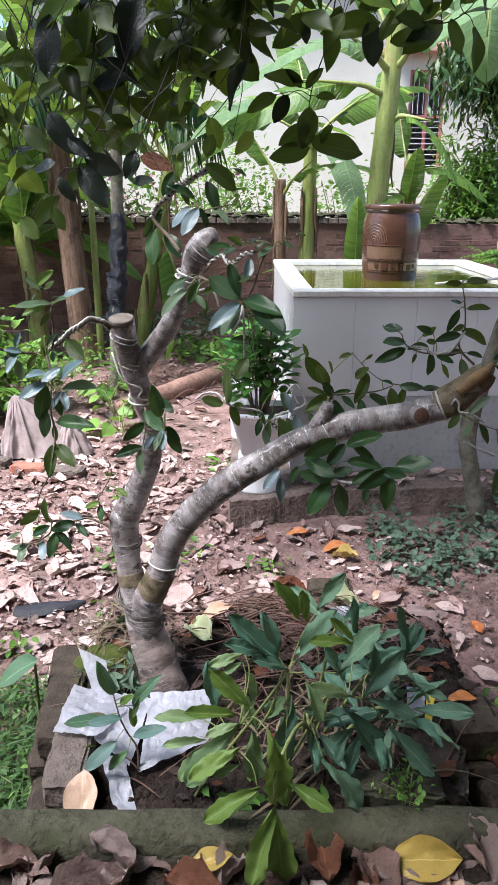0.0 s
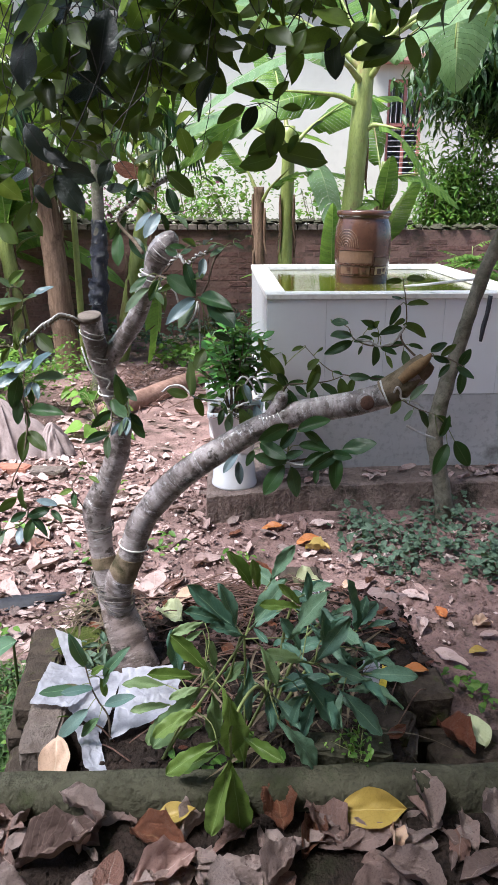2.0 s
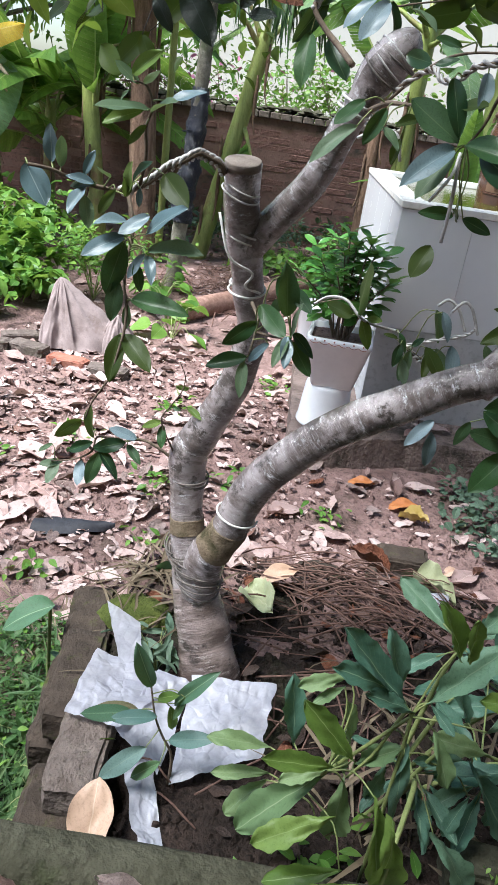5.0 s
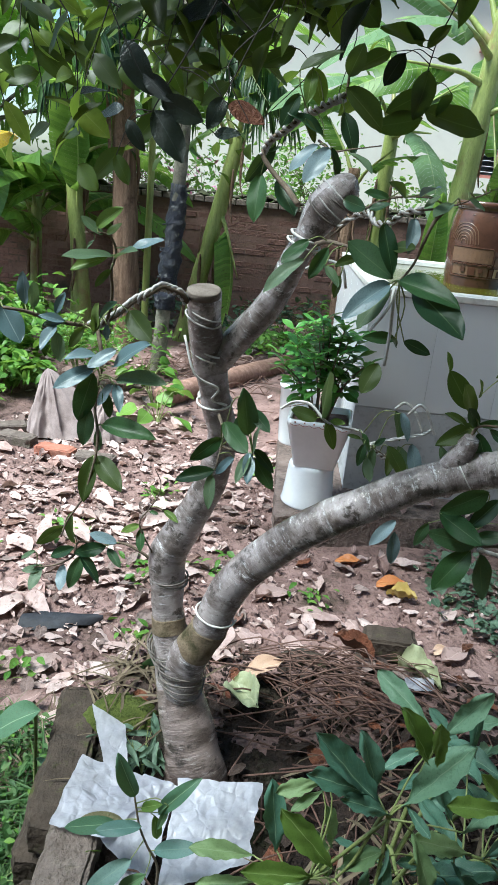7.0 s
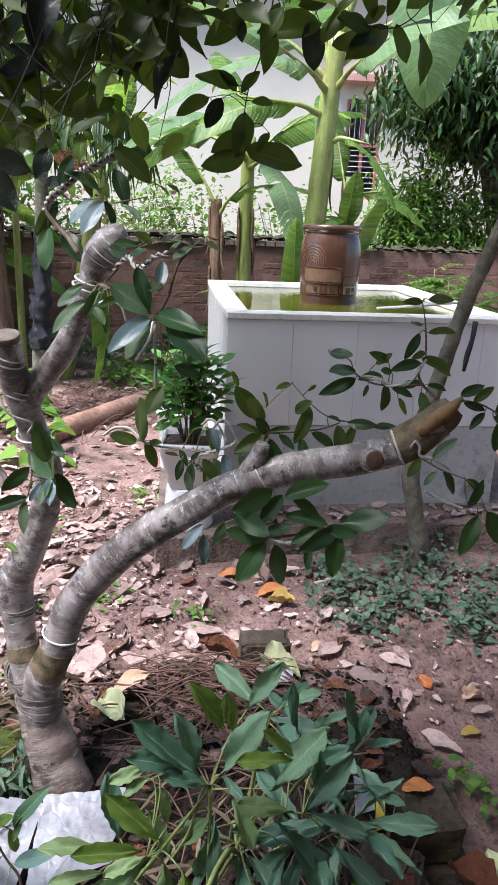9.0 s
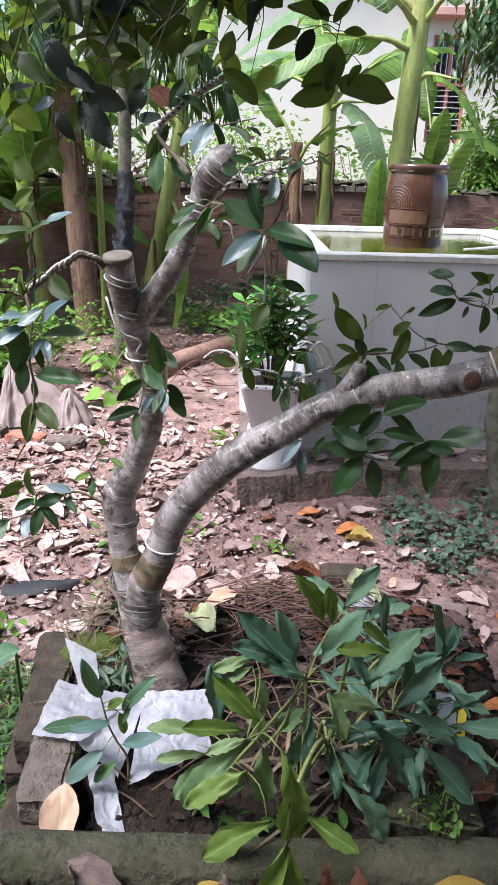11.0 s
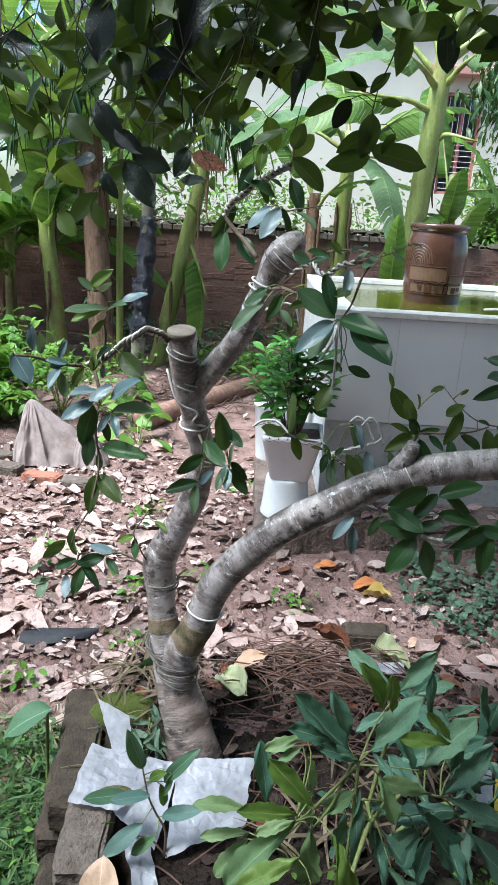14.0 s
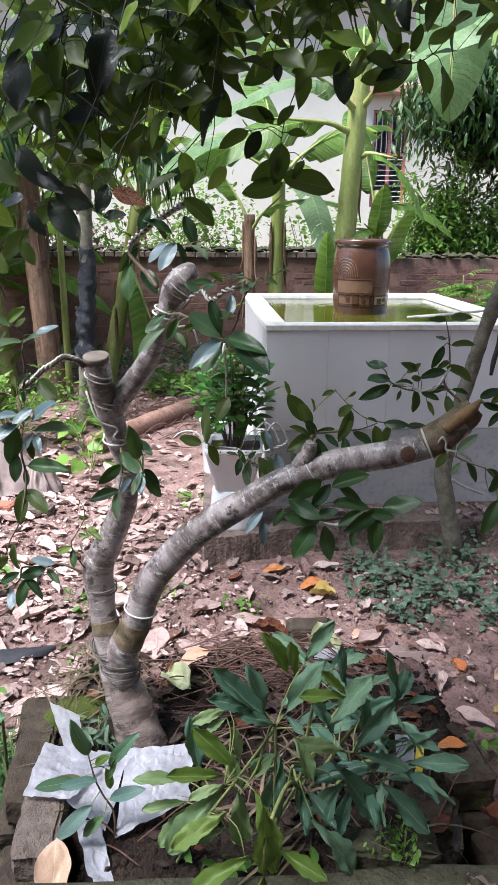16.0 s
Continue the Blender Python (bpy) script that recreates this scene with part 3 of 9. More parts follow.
def make_kerb():
    """A rough concrete edging across the front, its top worn round."""
    verts, faces = [], []
    n = 60
    prof = [(-0.055, -0.10), (-0.052, 0.035), (-0.040, 0.062), (-0.012, 0.070), (0.022, 0.066), (0.036, 0.050), (0.040, -0.10)]
    for i in range(n + 1):
        x = -2.2 + 4.4 * i / n
        for k, (dy, dz) in enumerate(prof):
            q = Vector((x * 6, k * 1.7, 0))
            w = 0.007 * noise.noise(q) + 0.004 * noise.noise(q * 3.1)
            verts.append((x, 1.112 + 0.012 * math.sin(x * 2.0) + dy + w, 0.365 + dz + w))
    m = len(prof)
    for i in range(n):
        for k in range(m - 1):
            faces.append((i * m + k, i * m + k + 1, (i + 1) * m + k + 1, (i + 1) * m + k))
    tagged(put("kerb", mesh_of("kerb", verts, faces), CONCRETE), "worn grey-green concrete garden kerb", "kerb", kind="structure")


make_kerb()

# ---- unseen plain walls added behind and at the right to block sky light ----
for name, w, d, h, x, y in (("wall_front", 9.0, 0.22, 3.6, -1.2, -1.9), ("wall_side", 0.22, 4.6, 3.3, 2.75, 0.62)):
    tagged(put(name, box(name, (w, d, h), 0.0), MORTAR, Matrix.Translation((x, y, 0.0))), "unseen plain weathered wall added to block sky light", "wall", kind="structure")

# ---- brick boundary wall ----
WALL_Y, WALL_TOP = 8.6, 1.29


def make_wall():
    core = put("wall_back", box("wall_back", (16.0, 0.20, WALL_TOP + 0.3), 0.0), MORTAR, Matrix.Translation((0.5, WALL_Y + 0.1045, -0.3)))
    tagged(core, "low dark red brick boundary wall with a rubble coping", "wall", kind="structure")
    return core


wall = make_wall()

# ---- tank ----
TANK = Matrix.Translation((0.225, 3.74, 0)) @ Matrix.Rotation(radians(2.0), 4, "Z")
TW, TD, TH, BASE = 1.46, 1.80, 1.157, 0.15


def make_plinth():
    bm = bmesh.new()
    corners = [(-0.10, 3.30), (0.45, 3.47), (2.05, 3.56), (2.15, 5.9), (-0.15, 5.75)]
    n = 44
    ring = []
    for i, a in enumerate(corners):
        b = corners[(i + 1) % len(corners)]
        for k in range(n):
            t = k / n
            ring.append((a[0] + (b[0] - a[0]) * t, a[1] + (b[1] - a[1]) * t))
    lows, highs = [], []
    for i, (x, y) in enumerate(ring):
        w = 0.022 * noise.noise(Vector((x * 9, y * 9, 0))) + 0.014 * noise.noise(Vector((x * 31, y * 31, 4)))
        lows.append(bm.verts.new((x + w, y - 0.03 + w, -0.1)))
        highs.append(bm.verts.new((x + w * 0.5, y + w * 0.5, BASE + w * 0.4)))
    m = len(ring)
    for i in range(m):
        bm.faces.new((lows[i], lows[(i + 1) % m], highs[(i + 1) % m], highs[i]))
    bm.faces.new(highs)
    bmesh.ops.recalc_face_normals(bm, faces=bm.faces[:])
    tagged(put("pavement", from_bm("pavement", bm), PLINTH), "rough cement plinth under the tiled tank", "plinth", kind="structure")


make_plinth()


def make_tank():
    tank = thing("water_tank", TANK @ Vector((TW / 2, TD / 2, BASE)), "tall white tiled water tank filled with green water", "water tank")
    t = 0.11
    seat = BASE - 0.02

    def slab(name, x0, x1, y0, y1, z0, z1, mat, label="", bevel=0.004):
        me = box(name, (x1 - x0, y1 - y0, z1 - z0), bevel)
        return put(name, me, mat, TANK @ Matrix.Translation(((x0 + x1) / 2, (y0 + y1) / 2, z0)), tank, label)

    g = 0.008
    slab("wall", g, TW - g, g, t, seat, TH - 0.035, GROUT, "", 0.0)
    slab("wall", g, TW - g, TD - t, TD - g, seat, TH - 0.035, GROUT, "", 0.0)
    slab("wall", g, t, t, TD - t, seat, TH - 0.035, GROUT, "", 0.0)
    slab("wall", TW - t, TW - g, t, TD - t, seat, TH - 0.035, GROUT, "", 0.0)
    slab("floor_slab", t, TW - t, t, TD - t, seat, 0.55, CEMENT, "", 0.0)
    e = 0.006
    slab("rim", -e, TW + e, -e, t, TH - 0.032, TH, RIM, "white glazed rim")
    slab("rim", -e, TW + e, TD - t, TD + e, TH - 0.032, TH, RIM, "white glazed rim")
    slab("rim", -e, t, t + 0.002, TD - t - 0.002, TH - 0.032, TH, RIM, "white glazed rim")
    slab("rim", TW - t, TW + e, t + 0.002, TD - t - 0.002, TH - 0.032, TH, RIM, "white glazed rim")
    slab("cement_skirt", 0.0, TW, 0.002, g - 0.001, seat, 0.585, CEMENT, "", 0.0)
    slab("cement_skirt", 0.002, g - 0.001, g, TD, seat, 0.585, CEMENT, "", 0.0)
    wide = (TW - 0.004 * 3) / 4.45
    tiles = {}

    def tile(x0, x1, face, z0, z1):
        w = round(x1 - x0, 4)
        key = (w, round(z1 - z0, 4), face)
        if key not in tiles:
            size = (w, 0.007, z1 - z0) if face == "front" else (0.007, w, z1 - z0)
            tiles[key] = box("tile", size, 0.0012)
        at = ((x0 + x1) / 2, 0.0045, z0) if face == "front" else (0.0045, (x0 + x1) / 2, z0)
        put("tile", tiles[key], TILE, TANK @ Matrix.Translation(at), tank)

    for face, length in (("front", TW), ("side", TD)):
        x = 0.0 if face == "front" else 0.009
        while x < length - 0.01:
            x1 = min(x + wide, length)
            tile(x, x1 - 0.0012, face, 0.590, TH - 0.0335)
            x = x1
    water = box("water", (TW - 2 * t, TD - 2 * t, 0.565), 0.0)
    put("water", water, WATER, TANK @ Matrix.Translation((TW / 2, TD / 2, 0.56)), tank, "still green algae water")
    return tank


make_tank()


def make_jar():
    """A stout glazed jar standing in the tank with a relief band of village houses."""
    cx, cy, z0 = 0.868, 4.62, 0.552
    jar = thing("glazed_jar", (cx, cy, z0), "stout brown glazed jar with village relief standing in the tank", "jar")
    at = Matrix.Translation((cx, cy, z0))
    top = 1.02
    prof = [(0.0, 0.0), (0.118, 0.0), (0.125, 0.02), (0.138, 0.25), (0.156, 0.48), (0.170, 0.62), (0.178, 0.74), (0.180, 0.84), (0.174, 0.92), (0.160, 0.965), (0.156, 0.975),
            (0.168, 0.985), (0.174, 1.0), (0.172, 1.015), (0.164, top), (0.148, 1.012), (0.146, 0.96), (0.150, 0.90), (0.150, 0.60), (0.0, 0.58)]
    body = put("body", lathe("body", prof, 48), GLAZE, at, jar)

    def radius(z):
        for (r0, a), (r1, b) in zip(prof, prof[1:]):
            if a <= z <= b and b > a:
                return r0 + (r1 - r0) * (z - a) / (b - a)
        return 0.15

    def patch(name, w0, w1, z0_, z1_, mat, lift=0.004, label=""):
        """A raised patch on the belly between two angles (degrees from the front) and two heights."""
        n, verts, faces = 10, [], []
        for i in range(n + 1):
            w = radians(-90 + w0 + (w1 - w0) * i / n)
            for z, d in ((z0_, -0.003), (z0_ + 0.002, lift), (z1_ - 0.002, lift), (z1_, -0.003)):
                r = radius(z) + d
                verts.append((r * math.cos(w), r * math.sin(w), z))
        for i in range(n):
            for k in range(3):
                faces.append((i * 4 + k, (i + 1) * 4 + k, (i + 1) * 4 + k + 1, i * 4 + k + 1))
        put(name, mesh_of(name, verts, faces, None, False), mat, at, body, label)

    patch("relief_roof", -62, 12, 0.702, 0.782, GLAZE_TAN, 0.003, "tan thatched roof relief")
    patch("relief_roof", 17, 52, 0.692, 0.740, GLAZE_TAN, 0.003, "tan thatched roof relief")
    patch("relief_house", -58, 8, 0.634, 0.690, GLAZE_TAN, 0.002, "tan house front relief")
    patch("relief_house", 19, 50, 0.632, 0.682, GLAZE_PALE, 0.003, "pale house front relief")
    for w0, w1, z0_, z1_ in ((-40, -33, 0.652, 0.682), (-27, -15, 0.636, 0.684), (-9, -2, 0.652, 0.680), (24, 34, 0.634, 0.672), (38, 46, 0.648, 0.672), (10, 16, 0.636, 0.676)):
        patch("relief_door", w0, w1, z0_, z1_, GLAZE_DARK, 0.008)
    for k in range(9):
        patch("relief_eave", -63 + 8.4 * k, -55.5 + 8.4 * k, 0.688 + 0.004 * (k % 2), 0.698 + 0.004 * (k % 2), GLAZE_DARK, 0.008)
    patch("relief_eave", 15, 53, 0.683, 0.691, GLAZE_DARK, 0.008)
    patch("relief_ridge", -62, 10, 0.780, 0.786, GLAZE_DARK, 0.006)
    patch("relief_ridge", 12, 15, 0.700, 0.775, GLAZE_DARK, 0.006)
    patch("relief_ridge", 16, 50, 0.739, 0.745, GLAZE_DARK, 0.006)
    patch("relief_ground", -62, 52, 0.622, 0.631, GLAZE_DARK, 0.004)
    patch("neck_line", -180, 180, 0.945, 0.953, GLAZE_DARK, 0.003)
    rays = []
    for k in range(6):
        rr = []
        for s in np.linspace(0, 1, 6):
            w = radians(-90 - 44 + (5 + 4.4 * k) * math.cos(s * 3.0))
            z = 0.800 + (0.017 * k + 0.022) * math.sin(s * 3.0) ** 0.8
            r = radius(z) + 0.001
            rr.append((r * math.cos(w), r * math.sin(w), z, 0.0026))
        rays.append(rr)
    put("relief_palm", tubes("relief_palm", rays, 5, 2), GLAZE_TAN, at, body, "curved palm frond relief")


make_jar()

# ---- wrapped ornamental tree in front ----
LEFT = [(-0.192, 1.55, 0.32, 0.074), (-0.206, 1.562, 0.39, 0.060), (-0.243, 1.60, 0.505, 0.049), (-0.288, 1.65, 0.612, 0.037), (-0.303, 1.67, 0.704, 0.034), (-0.312, 1.68, 0.815, 0.039),
        (-0.277, 1.67, 0.901, 0.033), (-0.237, 1.65, 1.002, 0.031), (-0.218, 1.62, 1.102, 0.028), (-0.232, 1.58, 1.197, 0.026), (-0.247, 1.56, 1.269, 0.029), (-0.255, 1.53, 1.327, 0.027), (-0.257, 1.51, 1.385, 0.026)]
RIGHT = [(-0.255, 1.608, 0.53, 0.040), (-0.247, 1.60, 0.63, 0.040), (-0.217, 1.58, 0.706, 0.036), (-0.172, 1.565, 0.834, 0.034), (-0.114, 1.555, 0.916, 0.034), (-0.038, 1.545, 0.99, 0.033), (0.054, 1.53, 1.058, 0.031),
         (0.144, 1.52, 1.113, 0.029), (0.23, 1.51, 1.148, 0.031), (0.316, 1.50, 1.169, 0.030), (0.388, 1.475, 1.192, 0.031), (0.45, 1.46, 1.220, 0.029), (0.500, 1.45, 1.262, 0.025)]
LIMB = [(-0.250, 1.565, 1.245, 0.026), (-0.192, 1.545, 1.321, 0.024), (-0.153, 1.53, 1.377, 0.022), (-0.127, 1.515, 1.439, 0.020), (-0.108, 1.502, 1.482, 0.021), (-0.098, 1.495, 1.505, 0.026), (-0.086, 1.489, 1.526, 0.029), (-0.072, 1.484, 1.546, 0.027), (-0.060, 1.481, 1.560, 0.020), (-0.054, 1.479, 1.567, 0.012), (-0.051, 1.478, 1.570, 0.004)]

tree = thing("ornamental_fig_tree", (-0.222, 1.60, 0.37), "young fig tree with two bent limbs bandaged in plastic film", "tree")
trunk = put("trunk", wound_tube("trunk", LEFT, 22, 10, 0.13, 1), FILM, None, tree, "bent trunk wound in clear plastic film")
right_limb = put("limb", wound_tube("limb", RIGHT, 22, 10, 0.12, 5), FILM, None, tree, "arching limb wound in plastic film")
side_limb = put("limb", wound_tube("limb", LIMB, 20, 10, 0.13, 9), FILM, None, tree, "short limb wound in plastic film")


def collar(parent, at, way, r, thick, turns=1.0, mat=None, seed=0):
    """A string or wire wound round a limb."""
    d = Vector(way).normalized()
    a = d.cross(Vector((0.2, 0.9, 0.1))).normalized()
    b = d.cross(a)
    rng = random.Random(seed)
    line, n = [], int(14 * turns)
    tilt, ph = rng.uniform(-0.25, 0.25), rng.uniform(0, 6)
    for i in range(n + 1):
        w = ph + 2 * math.pi * turns * i / n
        rr = r * 1.06 + thick * 0.5
        p = Vector(at) + (a * math.cos(w) + b * math.sin(w)) * rr + d * (0.012 * (i / n - 0.5) * turns + tilt * r * math.cos(w))
        line.append((*p, thick))
    put("tie", tube("tie", line, 6, 2), mat or STRING, None, parent)




def band(of, points, low, high, seed, label, name="bare_bark", mat=OLIVE_BARK):
    """A stretch of another surface along a limb, between two windings."""
    rows = [(*c[:3], c[3] * 1.035 + 0.0006) for c in spline(points, 16) if low < c[2] < high]
    put(name, wound_tube(name, rows, 22, 3, 0.12, seed), mat, None, of, label)


band(right_limb, RIGHT, 0.672, 0.742, 5, "bare olive-brown bark")
band(trunk, LEFT, 0.652, 0.686, 1, "bare olive-brown bark")
band(trunk, LEFT, 0.325, 0.555, 1, "trunk foot under thin brownish film", "trunk_foot", DULL_FILM)
collar(right_limb, (-0.196, 1.573, 0.765), (0.35, -0.1, 0.9), 0.036, 0.0022, 1.0, STRING, 3)
collar(right_limb, (0.200, 1.513, 1.136), (0.9, -0.1, 0.4), 0.030, 0.0012, 1.0, STRING, 4)
collar(right_limb, (0.432, 1.463, 1.211), (0.8, -0.2, 0.4), 0.030, 0.0022, 1.2, STRING, 5)
collar(trunk, (-0.256, 1.522, 1.345), (0.3, -0.2, 1), 0.027, 0.0015, 1.7, WIRE, 6)
collar(trunk, (-0.246, 1.556, 1.285), (0.5, -0.3, 1), 0.030, 0.0016, 1.3, STRING, 7)
collar(trunk, (-0.234, 1.585, 1.19), (0.2, -0.3, 1), 0.027, 0.0020, 1.2, STRING, 8)
collar(trunk, (-0.306, 1.675, 0.772), (0, 0, 1), 0.035, 0.0020, 1.6, ROPE, 9)
collar(trunk, (-0.307, 1.676, 0.764), (0.15, 0, 1), 0.035, 0.0016, 1.1, ROPE, 13)
for k in range(5):
    collar(trunk, (-0.283 - 0.002 * k, 1.645, 0.600 + 0.010 * k), (0.5 - 0.2 * k, -0.3, 0.9), 0.043, 0.0016, 1.6, ROPE, 60 + k)
for k in range(4):
    collar(right_limb, (-0.256, 1.606, 0.572 + 0.008 * k), (0.25, -0.15 + 0.15 * k, 0.9), 0.0445, 0.0015, 1.7, ROPE, 70 + k)
for k in range(4):
    collar(side_limb, (-0.088 + 0.006 * k, 1.490, 1.520 + 0.008 * k), (0.6, -0.3 + 0.1 * k, 0.6), 0.0285, 0.0015, 1.1, WIRE if k % 2 else ROPE, 80 + k)
collar(side_limb, (-0.112, 1.505, 1.475), (0.4, -0.2, 0.9), 0.023, 0.0020, 2.0, STRING, 11)


def stub(parent, at, way, r, mat, name="cut_end"):
    """A pruned end: a thin disc with a raised rim."""
    d = Vector(way).normalized()
    p = Vector(at)
    me = tube(name, [(*(p - d * 0.012), r), (*(p - d * 0.002), r * 1.02), (*p, r * 0.93), (*(p + d * 0.0015), r * 0.6)], 18, 2, 0.06, 3)
    put(name, me, mat, None, parent, "bare pruned wood")


stub(trunk, (-0.2575, 1.508, 1.3885), (-0.03, -0.25, 1), 0.0265, CUT_WOOD)
put("knot", wound_tube("knot", [(0.378, 1.478, 1.188, 0.024), (0.381, 1.452, 1.192, 0.022), (0.383, 1.438, 1.195, 0.019)], 14, 3), FILM, None, right_limb)
stub(right_limb, (0.3835, 1.4365, 1.1955), (0.1, -1, 0.15), 0.0165, CUT_RED)
put("bare_bark", tube("bare_bark", [(0.428, 1.466, 1.208, 0.0315), (0.452, 1.461, 1.226, 0.0325), (0.480, 1.456, 1.252, 0.0305), (0.505, 1.452, 1.278, 0.027), (0.517, 1.450, 1.292, 0.021)], 20, 6, 0.22, 12), OLIVE_BARK, None, right_limb, "bare broken end with brown bark")
put("split_wood", tube("split_wood", [(0.455, 1.432, 1.250, 0.010), (0.480, 1.428, 1.274, 0.013), (0.508, 1.428, 1.298, 0.009), (0.520, 1.43, 1.312, 0.003)], 8, 4, 0.4, 4), CUT_TAN, None, right_limb, "torn tan wood")
put("stub", wound_tube("stub", [(0.158, 1.525, 1.101, 0.026), (0.175, 1.518, 1.144, 0.022), (0.188, 1.510, 1.184, 0.017), (0.192, 1.506, 1.200, 0.013)], 16, 6, 0.2, 14), FILM, None, right_limb, "short stub wound in plastic film")

# ---- leaf shapes ----
OVAL = [blade(0.50, 0.85, 0.85, 0.18, 0.12, 0.02, seed=1), blade(0.46, 0.9, 0.9, 0.35, 0.25, 0.03, seed=2), blade(0.54, 0.85, 0.85, 0.1, 0.05, 0.03, seed=3), blade(0.42, 0.95, 0.9, 0.3, 0.35, 0.02, seed=4)]
LANCE = [blade(0.27, 0.75, 1.0, 0.3, 0.15, 0.03, seed=5, nu=10), blade(0.31, 0.7, 1.0, 0.2, 0.3, 0.04, seed=6, nu=10), blade(0.25, 0.8, 1.0, 0.4, 0.05, 0.03, seed=7, nu=10), blade(0.29, 0.72, 1.0, 0.15, 0.42, 0.03, seed=8, nu=10)]
CURLED = [blade(0.50, 0.9, 0.8, 0.12, 0.05, 0.04, 0.2, seed=9, crumple=0.05), blade(0.44, 0.9, 0.8, 0.2, -0.10, 0.05, 0.25, seed=10, crumple=0.07), blade(0.54, 0.85, 0.8, -0.1, 0.06, 0.05, -0.15, seed=11, crumple=0.06), blade(0.40, 0.95, 0.85, 0.35, 0.1, 0.05, 0.5, seed=12, crumple=0.09), blade(0.47, 0.9, 0.8, 0.05, 0.02, 0.03, 0.1, seed=19, crumple=0.05), blade(0.34, 1.5, 0.6, 0.1, 0.1, 0.09, 0.2, seed=20, crumple=0.12)]
SMALL = [blade(0.55, 0.85, 0.85, 0.2, 0.2, 0.02, nu=4, nv=2, seed=13), blade(0.45, 0.9, 0.9, 0.3, 0.3, 0.02, nu=4, nv=2, seed=14)]
ROUND = [blade(0.85, 0.8, 0.7, 0.25, 0.2, 0.05, nu=5, nv=4, seed=33, crumple=0.06), blade(0.75, 0.8, 0.7, 0.35, 0.3, 0.05, nu=5, nv=4, seed=34, crumple=0.06)]
THIN = [blade(0.06, 0.6, 0.8, 0.4, 0.5, 0.0, nu=5, nv=2, seed=15), blade(0.05, 0.6, 0.8, 0.4, 0.9, 0.0, nu=5, nv=2, seed=16)]
HANGING = [blade(0.24, 0.8, 1.0, 0.3, 0.15, 0.03, nu=5, nv=2, seed=17), blade(0.28, 0.8, 1.0, 0.2, 0.3, 0.03, nu=5, nv=2, seed=18)]


def torn_blade(width, droop, tears, seed, nu=34):
    """A banana leaf: a long blade with its margin torn into strips along the side veins."""
    rng = random.Random(seed)
    verts, uvs, faces = [], [], []
    cuts = [rng.random() < tears for _ in range(nu + 1)]
    for side in (-1, 1):
        drop = 0.0
        for i in range(nu):
            if rng.random() < tears:
                drop = rng.uniform(-0.02, 0.05)
            base = len(verts)
            for k in (0, 1):
                u = (i + (0.02 if k == 0 else 0.98)) / nu
                half = 0.5 * width * min(1.0, 3.2 * u) ** 0.6 * (1 - u ** 3.2) ** 0.7
                for s in (0.0, 0.5, 1.0):
                    x = u + 0.06 * s * s
                    y = side * half * s
                    z = -droop * u * u + 0.10 * half * 2 * s - (0.35 * width * s * s + drop * s)
                    z += 0.008 * math.sin(7 * u + seed) * s
                    verts.append((x, y, z))
                    uvs.append((u, 0.5 + 0.5 * s * side))
            for s in (0, 1):
                q = (base + s, base + 3 + s, base + 4 + s, base + s + 1)
                faces.append(q if side > 0 else q[::-1])
    return np.array(verts), np.array(faces), np.array(uvs)


BANANA = [mesh_of("leaf", *torn_blade(0.30, 0.35, 0.12, 21)), mesh_of("leaf", *torn_blade(0.34, 0.15, 0.08, 22)), mesh_of("leaf", *torn_blade(0.28, 0.75, 0.2, 23))]

# ---- house behind the wall ----
HY = 13.0
house = thing("house", (3.0, HY, 0.0), "cream plastered house with a red-framed barred window", "house")


def slab_at(name, x0, x1, y0, y1, z0, z1, mat, parent, label="", bevel=0.004):
    return put(name, box(name, (x1 - x0, y1 - y0, z1 - z0), bevel), mat, Matrix.Translation(((x0 + x1) / 2, (y0 + y1) / 2, z0)), parent, label)


wx0, wx1, wz0, wz1 = 2.52, 3.12, 1.97, 3.52
slab_at("wall", -4.0, wx0, HY, HY + 0.22, -0.1, 5.2, PLASTER, house, "", 0.0)
slab_at("wall", wx1, 9.0, HY, HY + 0.22, -0.1, 5.2, PLASTER, house, "", 0.0)
slab_at("wall", wx0, wx1, HY, HY + 0.22, -0.1, wz0, PLASTER, house, "", 0.0)
slab_at("wall", wx0, wx1, HY, HY + 0.22, wz1, 5.2, PLASTER, house, "", 0.0)
slab_at("roof", -4.3, 9.3, HY - 0.45, HY + 5.0, 5.2, 5.35, ROOF, house, "pinkish flat roof slab", 0.02)
slab_at("ledge", 2.2, 4.2, HY - 0.30, HY - 0.002, 3.74, 3.86, ROOF, house, "pinkish sun shade over the window", 0.01)
slab_at("back_wall", -4.0, 9.0, HY + 3.0, HY + 3.2, -0.1, 5.2, DARK_ROOM, house, "", 0.0)
win = slab_at("window", wx0, wx1, HY + 0.16, HY + 0.19, wz0, wz0 + 0.03, FRAME_RED, house, "faded red window with pale bars", 0.0)
for x in (wx0, (wx0 + wx1) / 2 - 0.02, wx1 - 0.05):
    slab_at("frame", x + 0.001, x + 0.05, HY + 0.05, HY + 0.12, wz0 + 0.05, wz1 - 0.05, FRAME_RED, win)
for z in (wz0, 2.80, wz1 - 0.05):
    slab_at("frame", wx0 + 0.001, wx1 - 0.001, HY + 0.046, HY + 0.124, z + 0.001, z + 0.05, FRAME_RED, win)
for k in range(9):
    z = wz0 + 0.09 + 0.085 * k
    slab_at("bar", wx0 + 0.052, wx1 - 0.052, HY + 0.03, HY + 0.042, z, z + 0.010, IRON, win)
